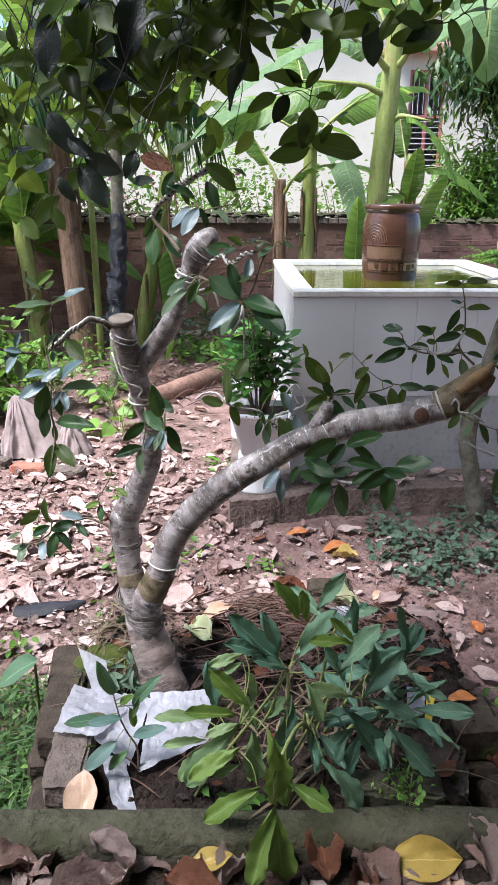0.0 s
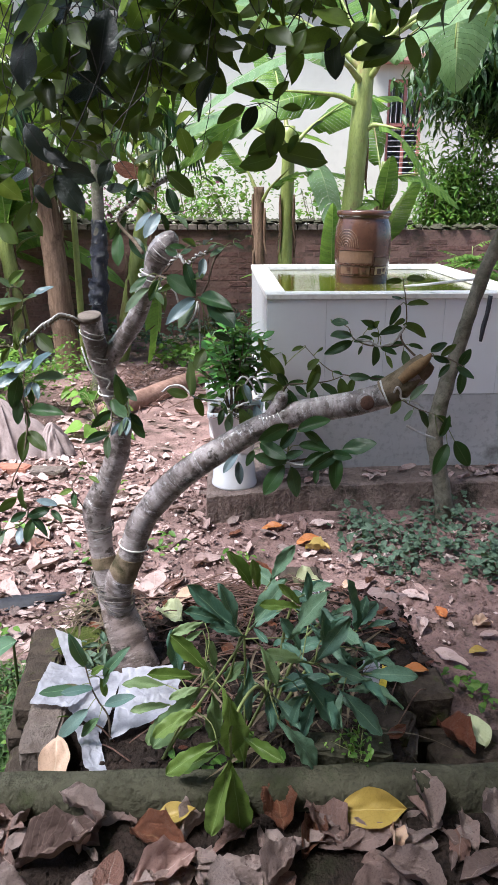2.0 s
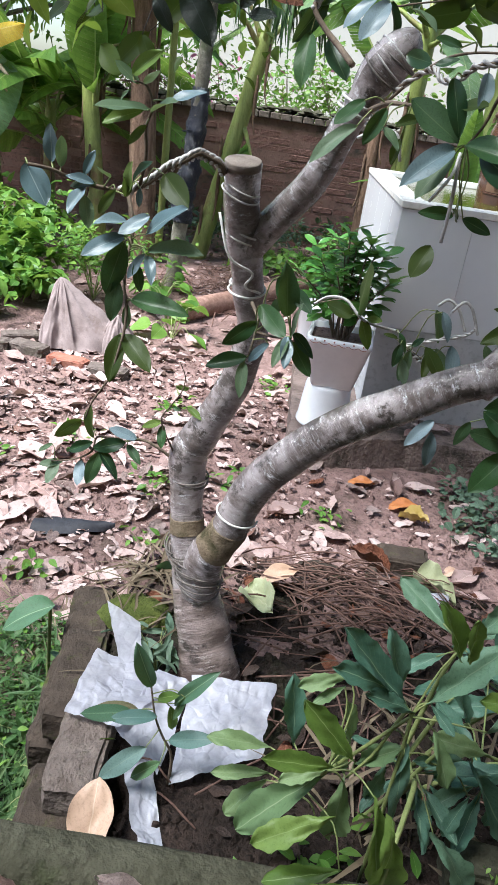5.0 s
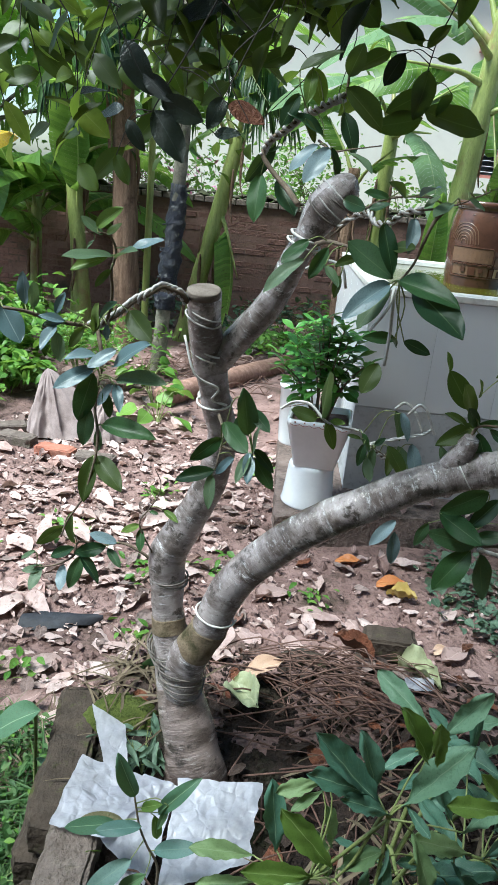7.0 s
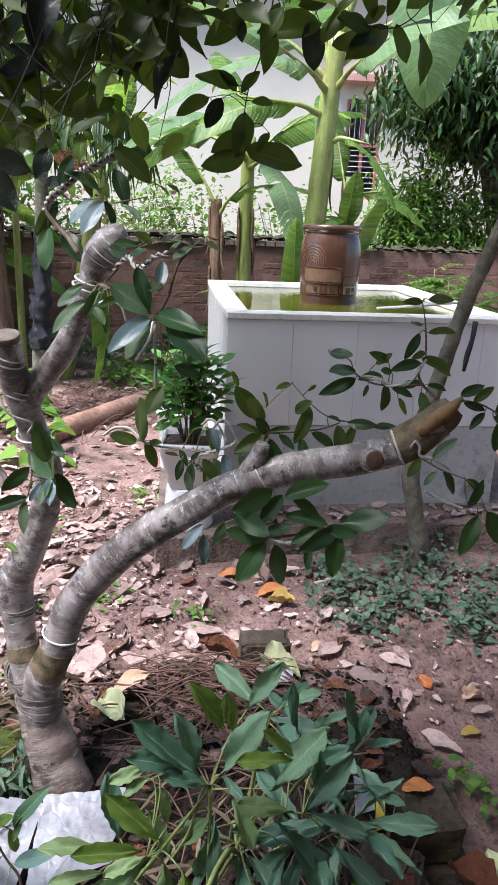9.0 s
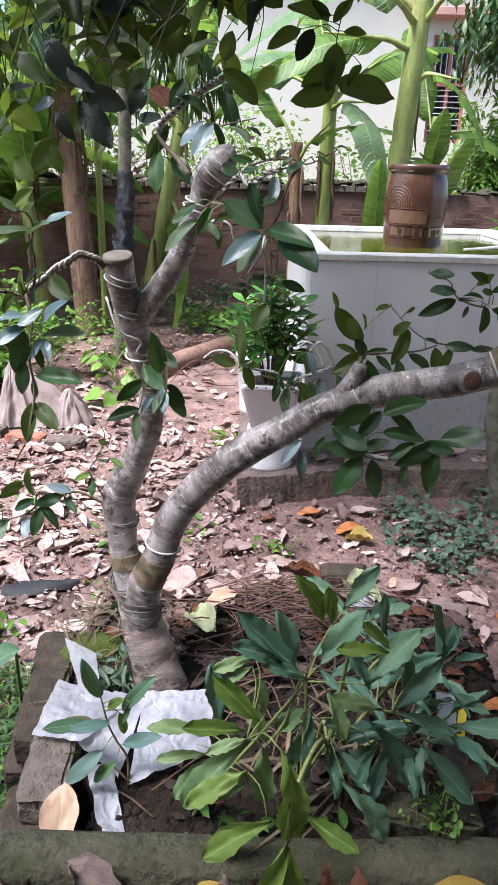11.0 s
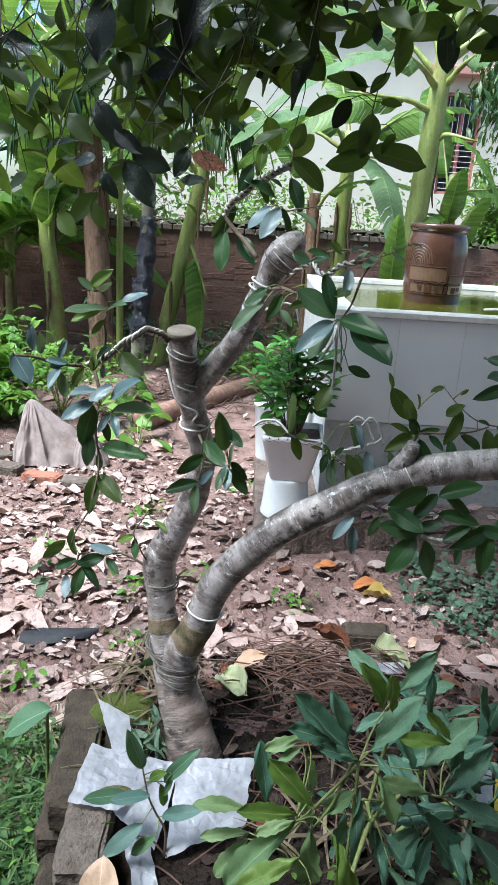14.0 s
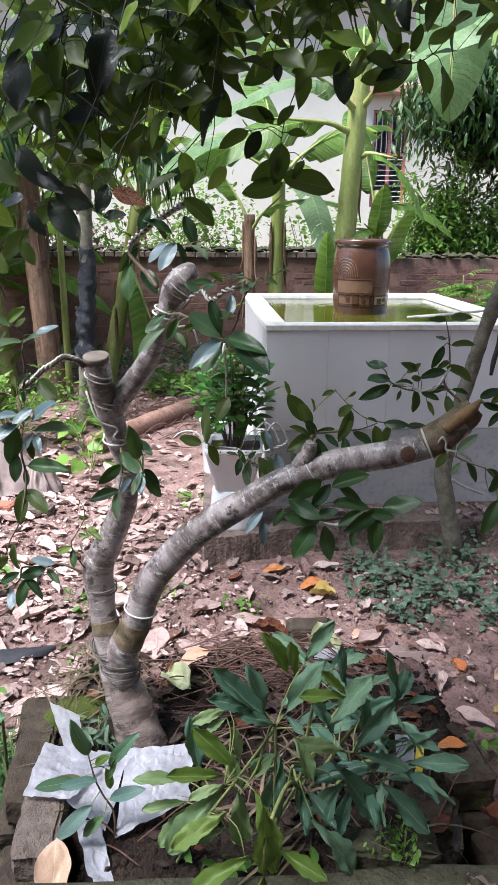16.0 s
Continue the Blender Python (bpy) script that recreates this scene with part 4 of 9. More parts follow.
for k in range(6):
    x = wx0 + 0.07 + 0.085 * k
    slab_at("bar", x, x + 0.012, HY + 0.028, HY + 0.040, 2.86, wz1 - 0.06, IRON, win)
for x0, x1 in ((wx0 + 0.052, (wx0 + wx1) / 2 - 0.022), ((wx0 + wx1) / 2 + 0.032, wx1 - 0.052)):
    for z0, z1 in ((wz0 + 0.053, 2.798), (2.853, wz1 - 0.053)):
        g = slab_at("pane", x0, x1, HY + 0.08, HY + 0.086, z0, z1, GLASS, win, "", 0.0)
        g.visible_shadow = False


# ---- plants with crowns ----
def bush(name, at, reach, count, size, shapes, mat, label, category, seed, droop=-0.1, stems=6, twig_mat=None, stem_r=0.006, group=""):
    """A leafy plant: stems from one foot, leaves in clusters round their ends."""
    rng = random.Random(seed)
    plant = thing(name, at, label, category, group)
    lines, ends = [], []
    for k in range(stems):
        w = rng.uniform(0, 6.283)
        r = rng.uniform(0.25, 1.0)
        tip = Vector((at[0] + reach[0] * r * math.cos(w), at[1] + reach[1] * r * math.sin(w), at[2] + reach[2] * rng.uniform(0.55, 1.0)))
        mid = Vector(at).lerp(tip, 0.5) + Vector((0, 0, reach[2] * 0.12))
        lines.append([(*at, stem_r), (*mid, stem_r * 0.8), (*tip, stem_r * 0.4)])
        ends += [tip, mid.lerp(tip, 0.5), mid.lerp(tip, 0.75)]
        for _ in range(2):
            side = mid.lerp(tip, rng.uniform(0.2, 0.8)) + Vector((rng.gauss(0, reach[0] * 0.3), rng.gauss(0, reach[1] * 0.3), rng.uniform(-0.1, 0.15) * reach[2]))
            lines.append([(*mid, stem_r * 0.6), (*mid.lerp(side, 0.5), stem_r * 0.5), (*side, stem_r * 0.3)])
            ends.append(side)
    put("stem", tubes("stem", lines), twig_mat or TWIG, None, plant)
    poses = []
    for _ in range(count):
        e = rng.choice(ends)
        p = e + Vector((rng.gauss(0, reach[0] * 0.17), rng.gauss(0, reach[1] * 0.17), rng.gauss(0, reach[2] * 0.12)))
        p.z = max(p.z, at[2] + 0.02)
        way = Vector((rng.gauss(0, 1), rng.gauss(0, 1), rng.gauss(droop, 0.5)))
        poses.append(aim(p, way, size * rng.uniform(0.6, 1.25), rng.gauss(0, 0.5)))
    ob = put("leaves", cloud("leaves", shapes, poses), mat, None, plant)
    ob["kind"] = "stuff"
    return plant


def banana(name, foot, top, r0, r1, leaves, label, seed, mat=None, bend=0.0):
    """A banana plant: sheathed stem, and leaves as (bearing, rise, length, width factor, mesh, material)."""
    rng = random.Random(seed)
    plant = thing(name, foot, label, "banana plant", "banana plants")
    f, t = Vector(foot), Vector(top)
    pts = []
    for k in range(7):
        s = k / 6
        p = f.lerp(t, s) + Vector((bend * math.sin(s * math.pi), 0, 0))
        pts.append((*p, r0 + (r1 - r0) * s))
    put("stem", tube("stem", pts, 14, 5, 0.10, seed), mat or BANANA_STEM, None, plant)
    for k in range(6):
        s = rng.uniform(0.2, 0.92)
        p = f.lerp(t, s)
        a = rng.uniform(0, 6.28)
        q = p + Vector((math.cos(a), math.sin(a), 0)) * (r0 * 1.05)
        put("dry_sheath", tube("dry_sheath", [(*(q + Vector((0, 0, 0.14))), 0.008), (*q, 0.016), (*(q - Vector((0, 0, 0.2))), 0.010), (*(q + Vector((math.cos(a) * 0.04, math.sin(a) * 0.04, -0.32))), 0.004)], 6, 3, 0.3, k), FIBRE, None, plant)
    for bearing, rise, length, wide, shape, lmat, start in leaves:
        a, e = radians(bearing), radians(rise)
        way = Vector((math.cos(a) * math.cos(e), math.sin(a) * math.cos(e), math.sin(e)))
        p = f.lerp(t, start)
        q = p + way * (0.26 * length) + Vector((0, 0, 0.05))
        put("petiole", tube("petiole", [(*p, r1 * 0.5), (*p.lerp(q, 0.5), r1 * 0.36), (*q, r1 * 0.26), (*(q + way * length * 0.45 - Vector((0, 0, 0.03 * length))), 0.006)], 7, 3), BANANA_STEM, None, plant)
        me = BANANA[shape].copy()
        me.materials.append(lmat)
        put("leaf", me, None, aim(q, way, length, rng.gauss(0, 0.25), wide), plant)
    return plant


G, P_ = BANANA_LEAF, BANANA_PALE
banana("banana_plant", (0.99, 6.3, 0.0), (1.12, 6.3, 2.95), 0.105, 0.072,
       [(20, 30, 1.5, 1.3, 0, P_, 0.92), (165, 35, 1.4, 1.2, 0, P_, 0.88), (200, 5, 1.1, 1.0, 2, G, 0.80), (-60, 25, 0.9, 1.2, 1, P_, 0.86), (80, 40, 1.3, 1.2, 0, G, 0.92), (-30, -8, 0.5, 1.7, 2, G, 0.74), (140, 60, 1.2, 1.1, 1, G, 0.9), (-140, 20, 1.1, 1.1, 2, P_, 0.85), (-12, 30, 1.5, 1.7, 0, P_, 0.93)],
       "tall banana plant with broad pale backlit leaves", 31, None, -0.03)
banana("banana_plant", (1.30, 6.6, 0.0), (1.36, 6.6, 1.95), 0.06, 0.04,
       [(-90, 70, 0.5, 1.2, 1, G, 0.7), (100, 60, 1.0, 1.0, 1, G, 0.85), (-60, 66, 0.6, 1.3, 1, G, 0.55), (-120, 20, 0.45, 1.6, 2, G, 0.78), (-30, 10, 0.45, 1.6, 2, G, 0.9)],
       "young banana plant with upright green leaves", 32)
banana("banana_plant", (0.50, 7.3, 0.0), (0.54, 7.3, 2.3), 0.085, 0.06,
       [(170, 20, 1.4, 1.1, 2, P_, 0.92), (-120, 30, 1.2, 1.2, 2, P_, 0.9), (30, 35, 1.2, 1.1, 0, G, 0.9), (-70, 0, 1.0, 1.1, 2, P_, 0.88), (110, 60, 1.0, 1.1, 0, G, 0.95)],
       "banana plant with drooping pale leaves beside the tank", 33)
banana("banana_plant", (0.26, 7.2, 0.0), (0.25, 7.2, 1.75), 0.065, 0.05, [(150, 55, 0.8, 1.0, 1, G, 0.95), (-40, 40, 0.7, 1.0, 2, G, 0.9)], "old banana stem with dry brown sheaths", 34, FIBRE)
banana("banana_plant", (0.80, 5.95, 0.0), (0.84, 5.95, 0.95), 0.035, 0.02, [(-95, 84, 0.70, 0.80, 1, G, 0.7), (60, 70, 0.6, 0.8, 1, G, 0.8), (170, 40, 0.5, 1.0, 2, G, 0.9)], "banana sucker with upright rolled leaves", 35)
banana("banana_plant", (-1.20, 7.2, 0.0), (-0.78, 7.2, 1.95), 0.085, 0.065,
       [(160, 55, 1.2, 1.0, 0, G, 0.95), (20, 40, 1.2, 1.1, 2, G, 0.97), (-80, 45, 1.0, 1.0, 0, G, 0.95), (-40, -62, 0.95, 1.7, 0, G, 0.66), (90, 60, 1.3, 1.1, 1, G, 0.97), (-150, 40, 1.1, 1.0, 2, G, 0.93)],
       "leaning banana plant with a smooth green stem", 36)
banana("banana_plant", (-1.60, 6.7, 0.0), (-1.74, 6.7, 2.6), 0.12, 0.085, [(40, 40, 1.3, 1.0, 2, G, 0.97), (150, 40, 1.3, 1.1, 2, G, 0.95), (-100, 50, 1.2, 1.0, 0, G, 0.97)], "old banana plant with a brown fibrous trunk", 37, FIBRE)
banana("banana_plant", (-2.05, 6.9, 0.0), (-2.22, 6.9, 1.8), 0.085, 0.06,
       [(-70, 75, 1.1, 1.0, 1, G, 0.55), (100, 40, 1.1, 1.2, 2, G, 0.9), (60, 20, 1.0, 1.3, 2, G, 0.86), (30, 50, 1.2, 1.0, 0, G, 0.95), (110, 60, 1.3, 1.1, 0, G, 0.95), (-40, 55, 1.0, 1.0, 1, G, 0.9)],
       "banana clump with broad green leaves by the wall", 38)
old = banana("banana_plant", (-2.90, 6.62, 0.0), (-3.02, 6.62, 1.62), 0.075, 0.05,
             [(120, 60, 1.3, 1.2, 0, G, 0.95), (170, 40, 1.2, 1.1, 2, G, 0.93), (80, 20, 1.1, 1.2, 2, G, 0.85)],
             "banana plant with a broken yellowing leaf hanging down", 39)
for at, way, length, wide, spin, mat in (((-2.84, 6.40, 1.60), (0.10, -0.42, -0.70), 0.70, 2.4, 0.12, BANANA_PALE), ((-2.93, 6.30, 1.56), (0.80, -0.15, 0.40), 0.46, 1.5, 0.9, YELLOW_BANANA), ((-2.95, 6.28, 1.46), (-0.16, -0.08, -0.80), 0.66, 0.8, 0.4, YELLOW_BANANA)):
    me = BANANA[1].copy()
    me.materials.append(mat)
    put("leaf", me, None, aim(at, way, length, spin, wide), old)
for line in ([(-2.94, 6.40, 1.53, 0.028), (-2.80, 6.32, 1.51, 0.024), (-2.60, 6.27, 1.35, 0.010)], [(-2.97, 6.38, 1.47, 0.026), (-2.82, 6.30, 1.39, 0.022), (-2.62, 6.26, 1.26, 0.008)], [(-2.96, 6.38, 1.53, 0.024), (-2.87, 6.32, 1.65, 0.018), (-2.76, 6.28, 1.57, 0.008)]):
    put("petiole", tube("petiole", line, 7, 4, 0.3), DRY_STALK, None, old, "dry broken leaf stalk")
banana("banana_plant", (-3.6, 7.9, 0.0), (-3.5, 7.9, 2.4), 0.09, 0.06,
       [(0, 20, 1.5, 1.2, 2, G, 0.9), (-60, 30, 1.4, 1.2, 0, G, 0.93), (60, 50, 1.5, 1.1, 0, G, 0.95), (170, 30, 1.4, 1.2, 2, G, 0.93), (-100, 45, 1.4, 1.1, 0, G, 0.9), (-20, 60, 1.5, 1.1, 1, G, 0.95)],
       "tall banana plant with dense green leaves", 40)

for k, (x, y, h) in enumerate([(-2.75, 7.5, 1.2), (-2.45, 7.9, 1.5), (-3.9, 6.9, 1.5), (-4.3, 7.6, 1.9), (-3.35, 7.7, 1.3)]):
    r = random.Random(700 + k)
    fan = [(r.uniform(-150, -30) if j % 2 else r.uniform(0, 360), r.uniform(10, 70), r.uniform(0.8, 1.3), r.uniform(1.0, 1.4), j % 3, G, r.uniform(0.6, 0.98)) for j in range(9)]
    banana("banana_plant", (x, y, 0.0), (x + r.uniform(-0.1, 0.1), y, h), 0.07, 0.045, fan, "banana clump with broad green leaves by the wall", 710 + k)

big = bpy.data.objects["banana_plant"]
put("petiole", tube("petiole", [(1.12, 6.3, 2.90, 0.035), (1.32, 6.22, 3.45, 0.028), (1.60, 6.05, 3.78, 0.020), (1.71, 5.98, 3.62, 0.014), (1.69, 5.90, 3.2, 0.009), (1.68, 5.83, 2.7, 0.005)], 7, 4), BANANA_STEM, None, big)
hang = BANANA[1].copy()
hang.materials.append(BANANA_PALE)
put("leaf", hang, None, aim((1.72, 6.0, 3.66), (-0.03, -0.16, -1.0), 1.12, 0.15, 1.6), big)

# blue-wrapped young tree
post = thing("wrapped_sapling", (-1.16, 5.9, 0.02), "slim tree trunk bandaged in dark blue plastic", "tree")
stem = put("trunk", tube("trunk", [(-1.165, 5.9, -0.02, 0.07), (-1.155, 5.9, 0.15, 0.062), (-1.14, 5.9, 0.5, 0.055), (-1.10, 5.9, 1.0, 0.052), (-1.075, 5.9, 1.5, 0.05), (-1.06, 5.9, 2.1, 0.045), (-1.1, 5.9, 2.9, 0.035)], 12, 6, 0.10, 2), BARK, None, post)
put("wrapping", tube("wrapping", [(-1.134, 5.9, 0.56, 0.070), (-1.125, 5.9, 0.66, 0.078), (-1.12, 5.9, 0.74, 0.060), (-1.11, 5.9, 0.86, 0.076), (-1.105, 5.9, 0.94, 0.078), (-1.098, 5.9, 1.02, 0.064), (-1.09, 5.9, 1.16, 0.068), (-1.08, 5.9, 1.28, 0.062), (-1.07, 5.9, 1.48, 0.056)], 20, 9, 0.38, 4), BLUE_WRAP, None, post, "dark blue plastic bandage")
for k in range(4):
    z = (0.62, 0.80, 1.0, 1.2)[k]
    collar(stem, (-1.14 + 0.045 * (z - 0.5), 5.9, z), (0.05, 0, 1), 0.066, 0.004, 1.2, BLUE_WRAP, 40 + k)
rng = random.Random(50)
poses = []
for _ in range(170):
    p = Vector((-1.1 + rng.gauss(0, 0.55), 5.9 + rng.gauss(0, 0.5), 2.45 + rng.gauss(0, 0.35)))
    poses.append(aim(p, (rng.gauss(0, 1), rng.gauss(0, 1), rng.gauss(-0.3, 0.4)), rng.uniform(0.10, 0.2), rng.gauss(0, 0.4)))
ob = put("crown", cloud("crown", SMALL, poses), CANOPY, None, post)
ob["kind"] = "stuff"

# foliage behind the wall
for k, (x, y, z, rx, rz, n) in enumerate([(-1.3, 9.5, 0.0, 0.8, 2.0, 420), (0.2, 9.7, 0.0, 0.9, 2.1, 420), (-2.6, 9.6, 0.0, 0.9, 2.2, 420), (1.2, 9.6, 0.0, 0.8, 1.85, 300), (-0.6, 10.4, 0.0, 1.0, 2.1, 300)]):
    n = int(n * 2.2)
    bush("garden_shrub", (x, y, z), (rx, 0.5, rz), n, 0.085, SMALL, BUSH_LEAF, "sunlit airy shrub behind the brick wall", "shrub", 60 + k, 0.1, 12, None, 0.008, "shrubs behind the wall")
flowers = thing("flowering_shrub", (-1.9, 9.3, 0.0), "shrub with pink blossoms behind the wall", "shrub")
rng = random.Random(70)
put("stem", tubes("stem", [[(-1.9, 9.3, 0.0, 0.012), (-1.9 + rng.uniform(-0.5, 0.5), 9.3, 0.9, 0.009), (-1.9 + rng.uniform(-1.0, 1.0), 9.3, 1.8, 0.004)] for _ in range(9)]), TWIG, None, flowers)
put("blossoms", cloud("blossoms", SMALL, [aim((-1.7 + rng.gauss(0, 0.55), 9.3 + rng.gauss(0, 0.2), 1.55 + rng.gauss(0, 0.16)), (rng.gauss(0, 1), rng.gauss(0, 1), rng.gauss(0, 1)), rng.uniform(0.05, 0.09), rng.gauss(0, 1)) for _ in range(130)]), PINK, None, flowers, "pink petals")["kind"] = "stuff"
put("leaves", cloud("leaves", SMALL, [aim((-1.7 + rng.gauss(0, 0.7), 9.35 + rng.gauss(0, 0.25), 1.45 + rng.gauss(0, 0.25)), (rng.gauss(0, 1), rng.gauss(0, 1), rng.gauss(0, 0.6)), rng.uniform(0.06, 0.11), rng.gauss(0, 0.6)) for _ in range(420)]), BUSH_LEAF, None, flowers)["kind"] = "stuff"


def big_tree(name, foot, height, centre, spread_, count, size, mat, label, seed, shapes, hang=-0.8):
    """A tree: tapered trunk, limbs, and a crown of leaf clumps with gaps."""
    rng = random.Random(seed)
    t = thing(name, foot, label, "tree")
    c = Vector(centre)
    put("trunk", tube("trunk", [(*foot, 0.16), (foot[0] + 0.05, foot[1], height * 0.35, 0.13), (c.x * 0.6 + foot[0] * 0.4, c.y, height * 0.7, 0.10), (*c, 0.05)], 12, 5, 0.15, seed), BARK, None, t)
    clumps, lines = [], []
    for _ in range(34):
        p = c + Vector((rng.gauss(0, spread_[0] * 0.5), rng.gauss(0, spread_[1] * 0.5), rng.gauss(0, spread_[2] * 0.5)))
        clumps.append(p)
        s = Vector(foot).lerp(c, rng.uniform(0.5, 1.0))
        lines.append([(*s, 0.03), (*(s.lerp(p, 0.5) + Vector((0, 0, 0.15))), 0.02), (*p, 0.007)])
    for line in lines:
        put("limb", tube("limb", line, 6, 4), BARK, None, t)
    poses = []
    for _ in range(count):
        p = rng.choice(clumps) + Vector((rng.gauss(0, 0.27), rng.gauss(0, 0.25), rng.gauss(0, 0.2)))
        poses.append(aim(p, (rng.gauss(0, 0.7), rng.gauss(0, 0.7), rng.gauss(hang, 0.35)), size * rng.uniform(0.7, 1.2), rng.gauss(0, 0.5)))
    ob = put("crown", cloud("crown", shapes, poses), mat, None, t)
    ob["kind"] = "stuff"


big_tree("mango_tree", (4.0, 9.6, 0.0), 3.4, (3.55, 9.4, 3.0), (0.90, 0.7, 0.48), 8500, 0.19, MANGO, "dense dark mango tree beyond the wall", 80, HANGING)
big_tree("shade_tree", (-4.6, 9.5, 0.0), 5.0, (-4.2, 9.4, 3.2), (1.6, 1.0, 1.5), 2600, 0.20, BUSH_LEAF, "bright leafy tree in the garden corner", 81, HANGING)
for k, (x, y, rx, rz, n) in enumerate([(2.58, 9.45, 0.46, 2.2, 3200), (3.15, 9.5, 0.6, 2.3, 3000), (3.8, 9.4, 0.6, 2.2, 1800)]):
    bush("garden_shrub", (x, y, 0.0), (rx, 0.35, rz), n, 0.12, HANGING, BUSH_LEAF, "dense bright leafy shrub beyond the brick wall", "shrub", 82 + k, -0.3, 18, None, 0.010, "shrubs behind the wall")


def fern_sapling(x, y, h, fronds, seed):
    """A slim sapling with whorls of feathered leaves, each a midrib with paired leaflets."""
    rng = random.Random(seed)
    plant = thing("fern_sapling", (x, y, 0.0), "sapling with feathery compound green leaves", "sapling", "feathery saplings")
    put("stem", tube("stem", [(x, y, -0.02, 0.014), (x + 0.03, y, h * 0.5, 0.010), (x, y, h, 0.005)], 7, 4), GREEN_TWIG, None, plant)
    ribs, poses = [], []
    for k in range(fronds):
        a, z = 2.4 * k + rng.uniform(-0.4, 0.4), h * rng.uniform(0.35, 1.0)
        way = Vector((math.cos(a), 0.6 * math.sin(a) - 0.25, rng.uniform(-0.1, 0.35))).normalized()
        l = rng.uniform(0.22, 0.42)
        p = Vector((x, y, z))
        side = way.cross(Vector((0, 0, 1))).normalized()
        ribs.append([(*p, 0.003), (*(p + way * l * 0.5 + Vector((0, 0, 0.03))), 0.002), (*(p + way * l), 0.001)])
        for j in range(2, 10):
            q = p + way * (l * j / 9) + Vector((0, 0, 0.03 * math.sin(math.pi * j / 9)))
            for sgn in (-1, 1):
                poses.append(aim(q, side * sgn + way * 0.5 + Vector((0, 0, -0.15)), 0.085 * (1.1 - 0.06 * j), rng.gauss(0, 0.2)))
    put("midrib", tubes("midrib", ribs), GREEN_TWIG, None, plant)["kind"] = "stuff"
    put("leaflet_fringe", cloud("leaflet_fringe", SMALL, poses), BUSH_LEAF, None, plant)["kind"] = "stuff"


for k, (x, y, h, n) in enumerate([(2.05, 7.2, 0.95, 26), (2.45, 7.0, 1.1, 30), (2.85, 7.3, 1.0, 26), (1.75, 7.7, 0.8, 18), (2.6, 7.9, 1.15, 24)]):
    fern_sapling(x, y, h, n, 840 + k)


def feather_palm(foot, crown, seed):
    """A slim palm: ringed cane and arching fronds with long hanging leaflets."""
    rng = random.Random(seed)
    plant = thing("feather_palm", foot, "slim palm with drooping dark feathery fronds", "palm")
    c = Vector(crown)
    put("cane", tube("cane", [(*foot, 0.035), (*Vector(foot).lerp(c, 0.5), 0.030), (*c, 0.026)], 10, 5, 0.05), BANANA_STEM, None, plant)
    for k, (dx, dy, drop) in enumerate([(1.0, -0.9, 1.0), (0.75, -1.2, 0.85), (-0.8, -0.4, 0.9), (1.15, -0.3, 0.9), (-0.2, -1.1, 0.8), (0.3, 0.8, 0.8)]):
        tip = c + Vector((dx, dy, 0.35 - drop))
        line = spline([tuple(c), tuple(c.lerp(tip, 0.45) + Vector((0, 0, 0.30))), tuple(c.lerp(tip, 0.8) + Vector((0, 0, 0.12))), tuple(tip)], 12)
        rib = put("frond", tube("frond", [(*p, 0.008 - 0.006 * i / len(line)) for i, p in enumerate(line)][::4] + [(*line[-1], 0.002)], 6, 2), GREEN_TWIG, None, plant)
        poses = []
        for i in range(6, len(line) - 1):
            d = Vector(line[i + 1] - line[i]).normalized()
            side = d.cross(Vector((0, 0, 1))).normalized()
            for sgn in (-1, 1):
                poses.append(aim(Vector(line[i]), d * 0.6 + side * sgn * 0.7 + Vector((0, 0, -0.75 + rng.gauss(0, 0.1))), rng.uniform(0.32, 0.48), rng.gauss(0, 0.3)))
        put("leaflet_fringe", cloud("leaflet_fringe", [blade(0.075, 0.7, 0.8, 0.5, 0.35, 0.0, nu=6, nv=2, seed=k)], poses), MANGO, None, rib)["kind"] = "stuff"


feather_palm((-1.52, 7.0, 0.0), (-1.50, 6.9, 2.75), 860)

# low plants by the wall and along the left
for k, (x, y, rx, rz, n, s) in enumerate([(-0.2, 7.9, 0.55, 0.35, 300, 0.08), (0.5, 7.7, 0.5, 0.45, 260, 0.09), (-0.75, 7.6, 0.45, 0.28, 240, 0.07), (-0.55, 7.0, 0.4, 0.22, 180, 0.07), (-1.5, 7.7, 0.5, 0.4, 220, 0.09), (-0.1, 6.7, 0.4, 0.3, 200, 0.08)]):
    bush("low_plant", (x, y, 0.02), (rx, 0.35, rz), n, s, SMALL, BUSH_LEAF if k % 2 else HERB, "low leafy weeds at the foot of the wall", "weed", 90 + k, 0.2, 9, GREEN_TWIG, 0.004, "weeds by the wall")
for k, (x, y, rx, rz, n, s) in enumerate([(-2.35, 5.35, 0.5, 0.42, 620, 0.105), (-1.62, 5.35, 0.42, 0.52, 760, 0.055), (-2.95, 5.5, 0.5, 0.5, 520, 0.11), (-2.15, 4.95, 0.40, 0.28, 380, 0.10), (-3.3, 4.8, 0.5, 0.45, 300, 0.1), (-2.6, 6.1, 0.5, 0.55, 320, 0.11)]):
    bush("leafy_bush", (x, y, 0.02), (rx, 0.4, rz), n, s, SMALL if s < 0.06 else ROUND + SMALL, BUSH_LEAF, "bright green leafy ground plants", "bush", 100 + k, 0.2, 12, GREEN_TWIG, 0.004, "green bushes")
HEART = [blade(0.95, 0.62, 0.75, 0.15, 0.25, 0.03, seed=27), blade(0.88, 0.62, 0.75, 0.25, 0.15, 0.03, seed=28)]
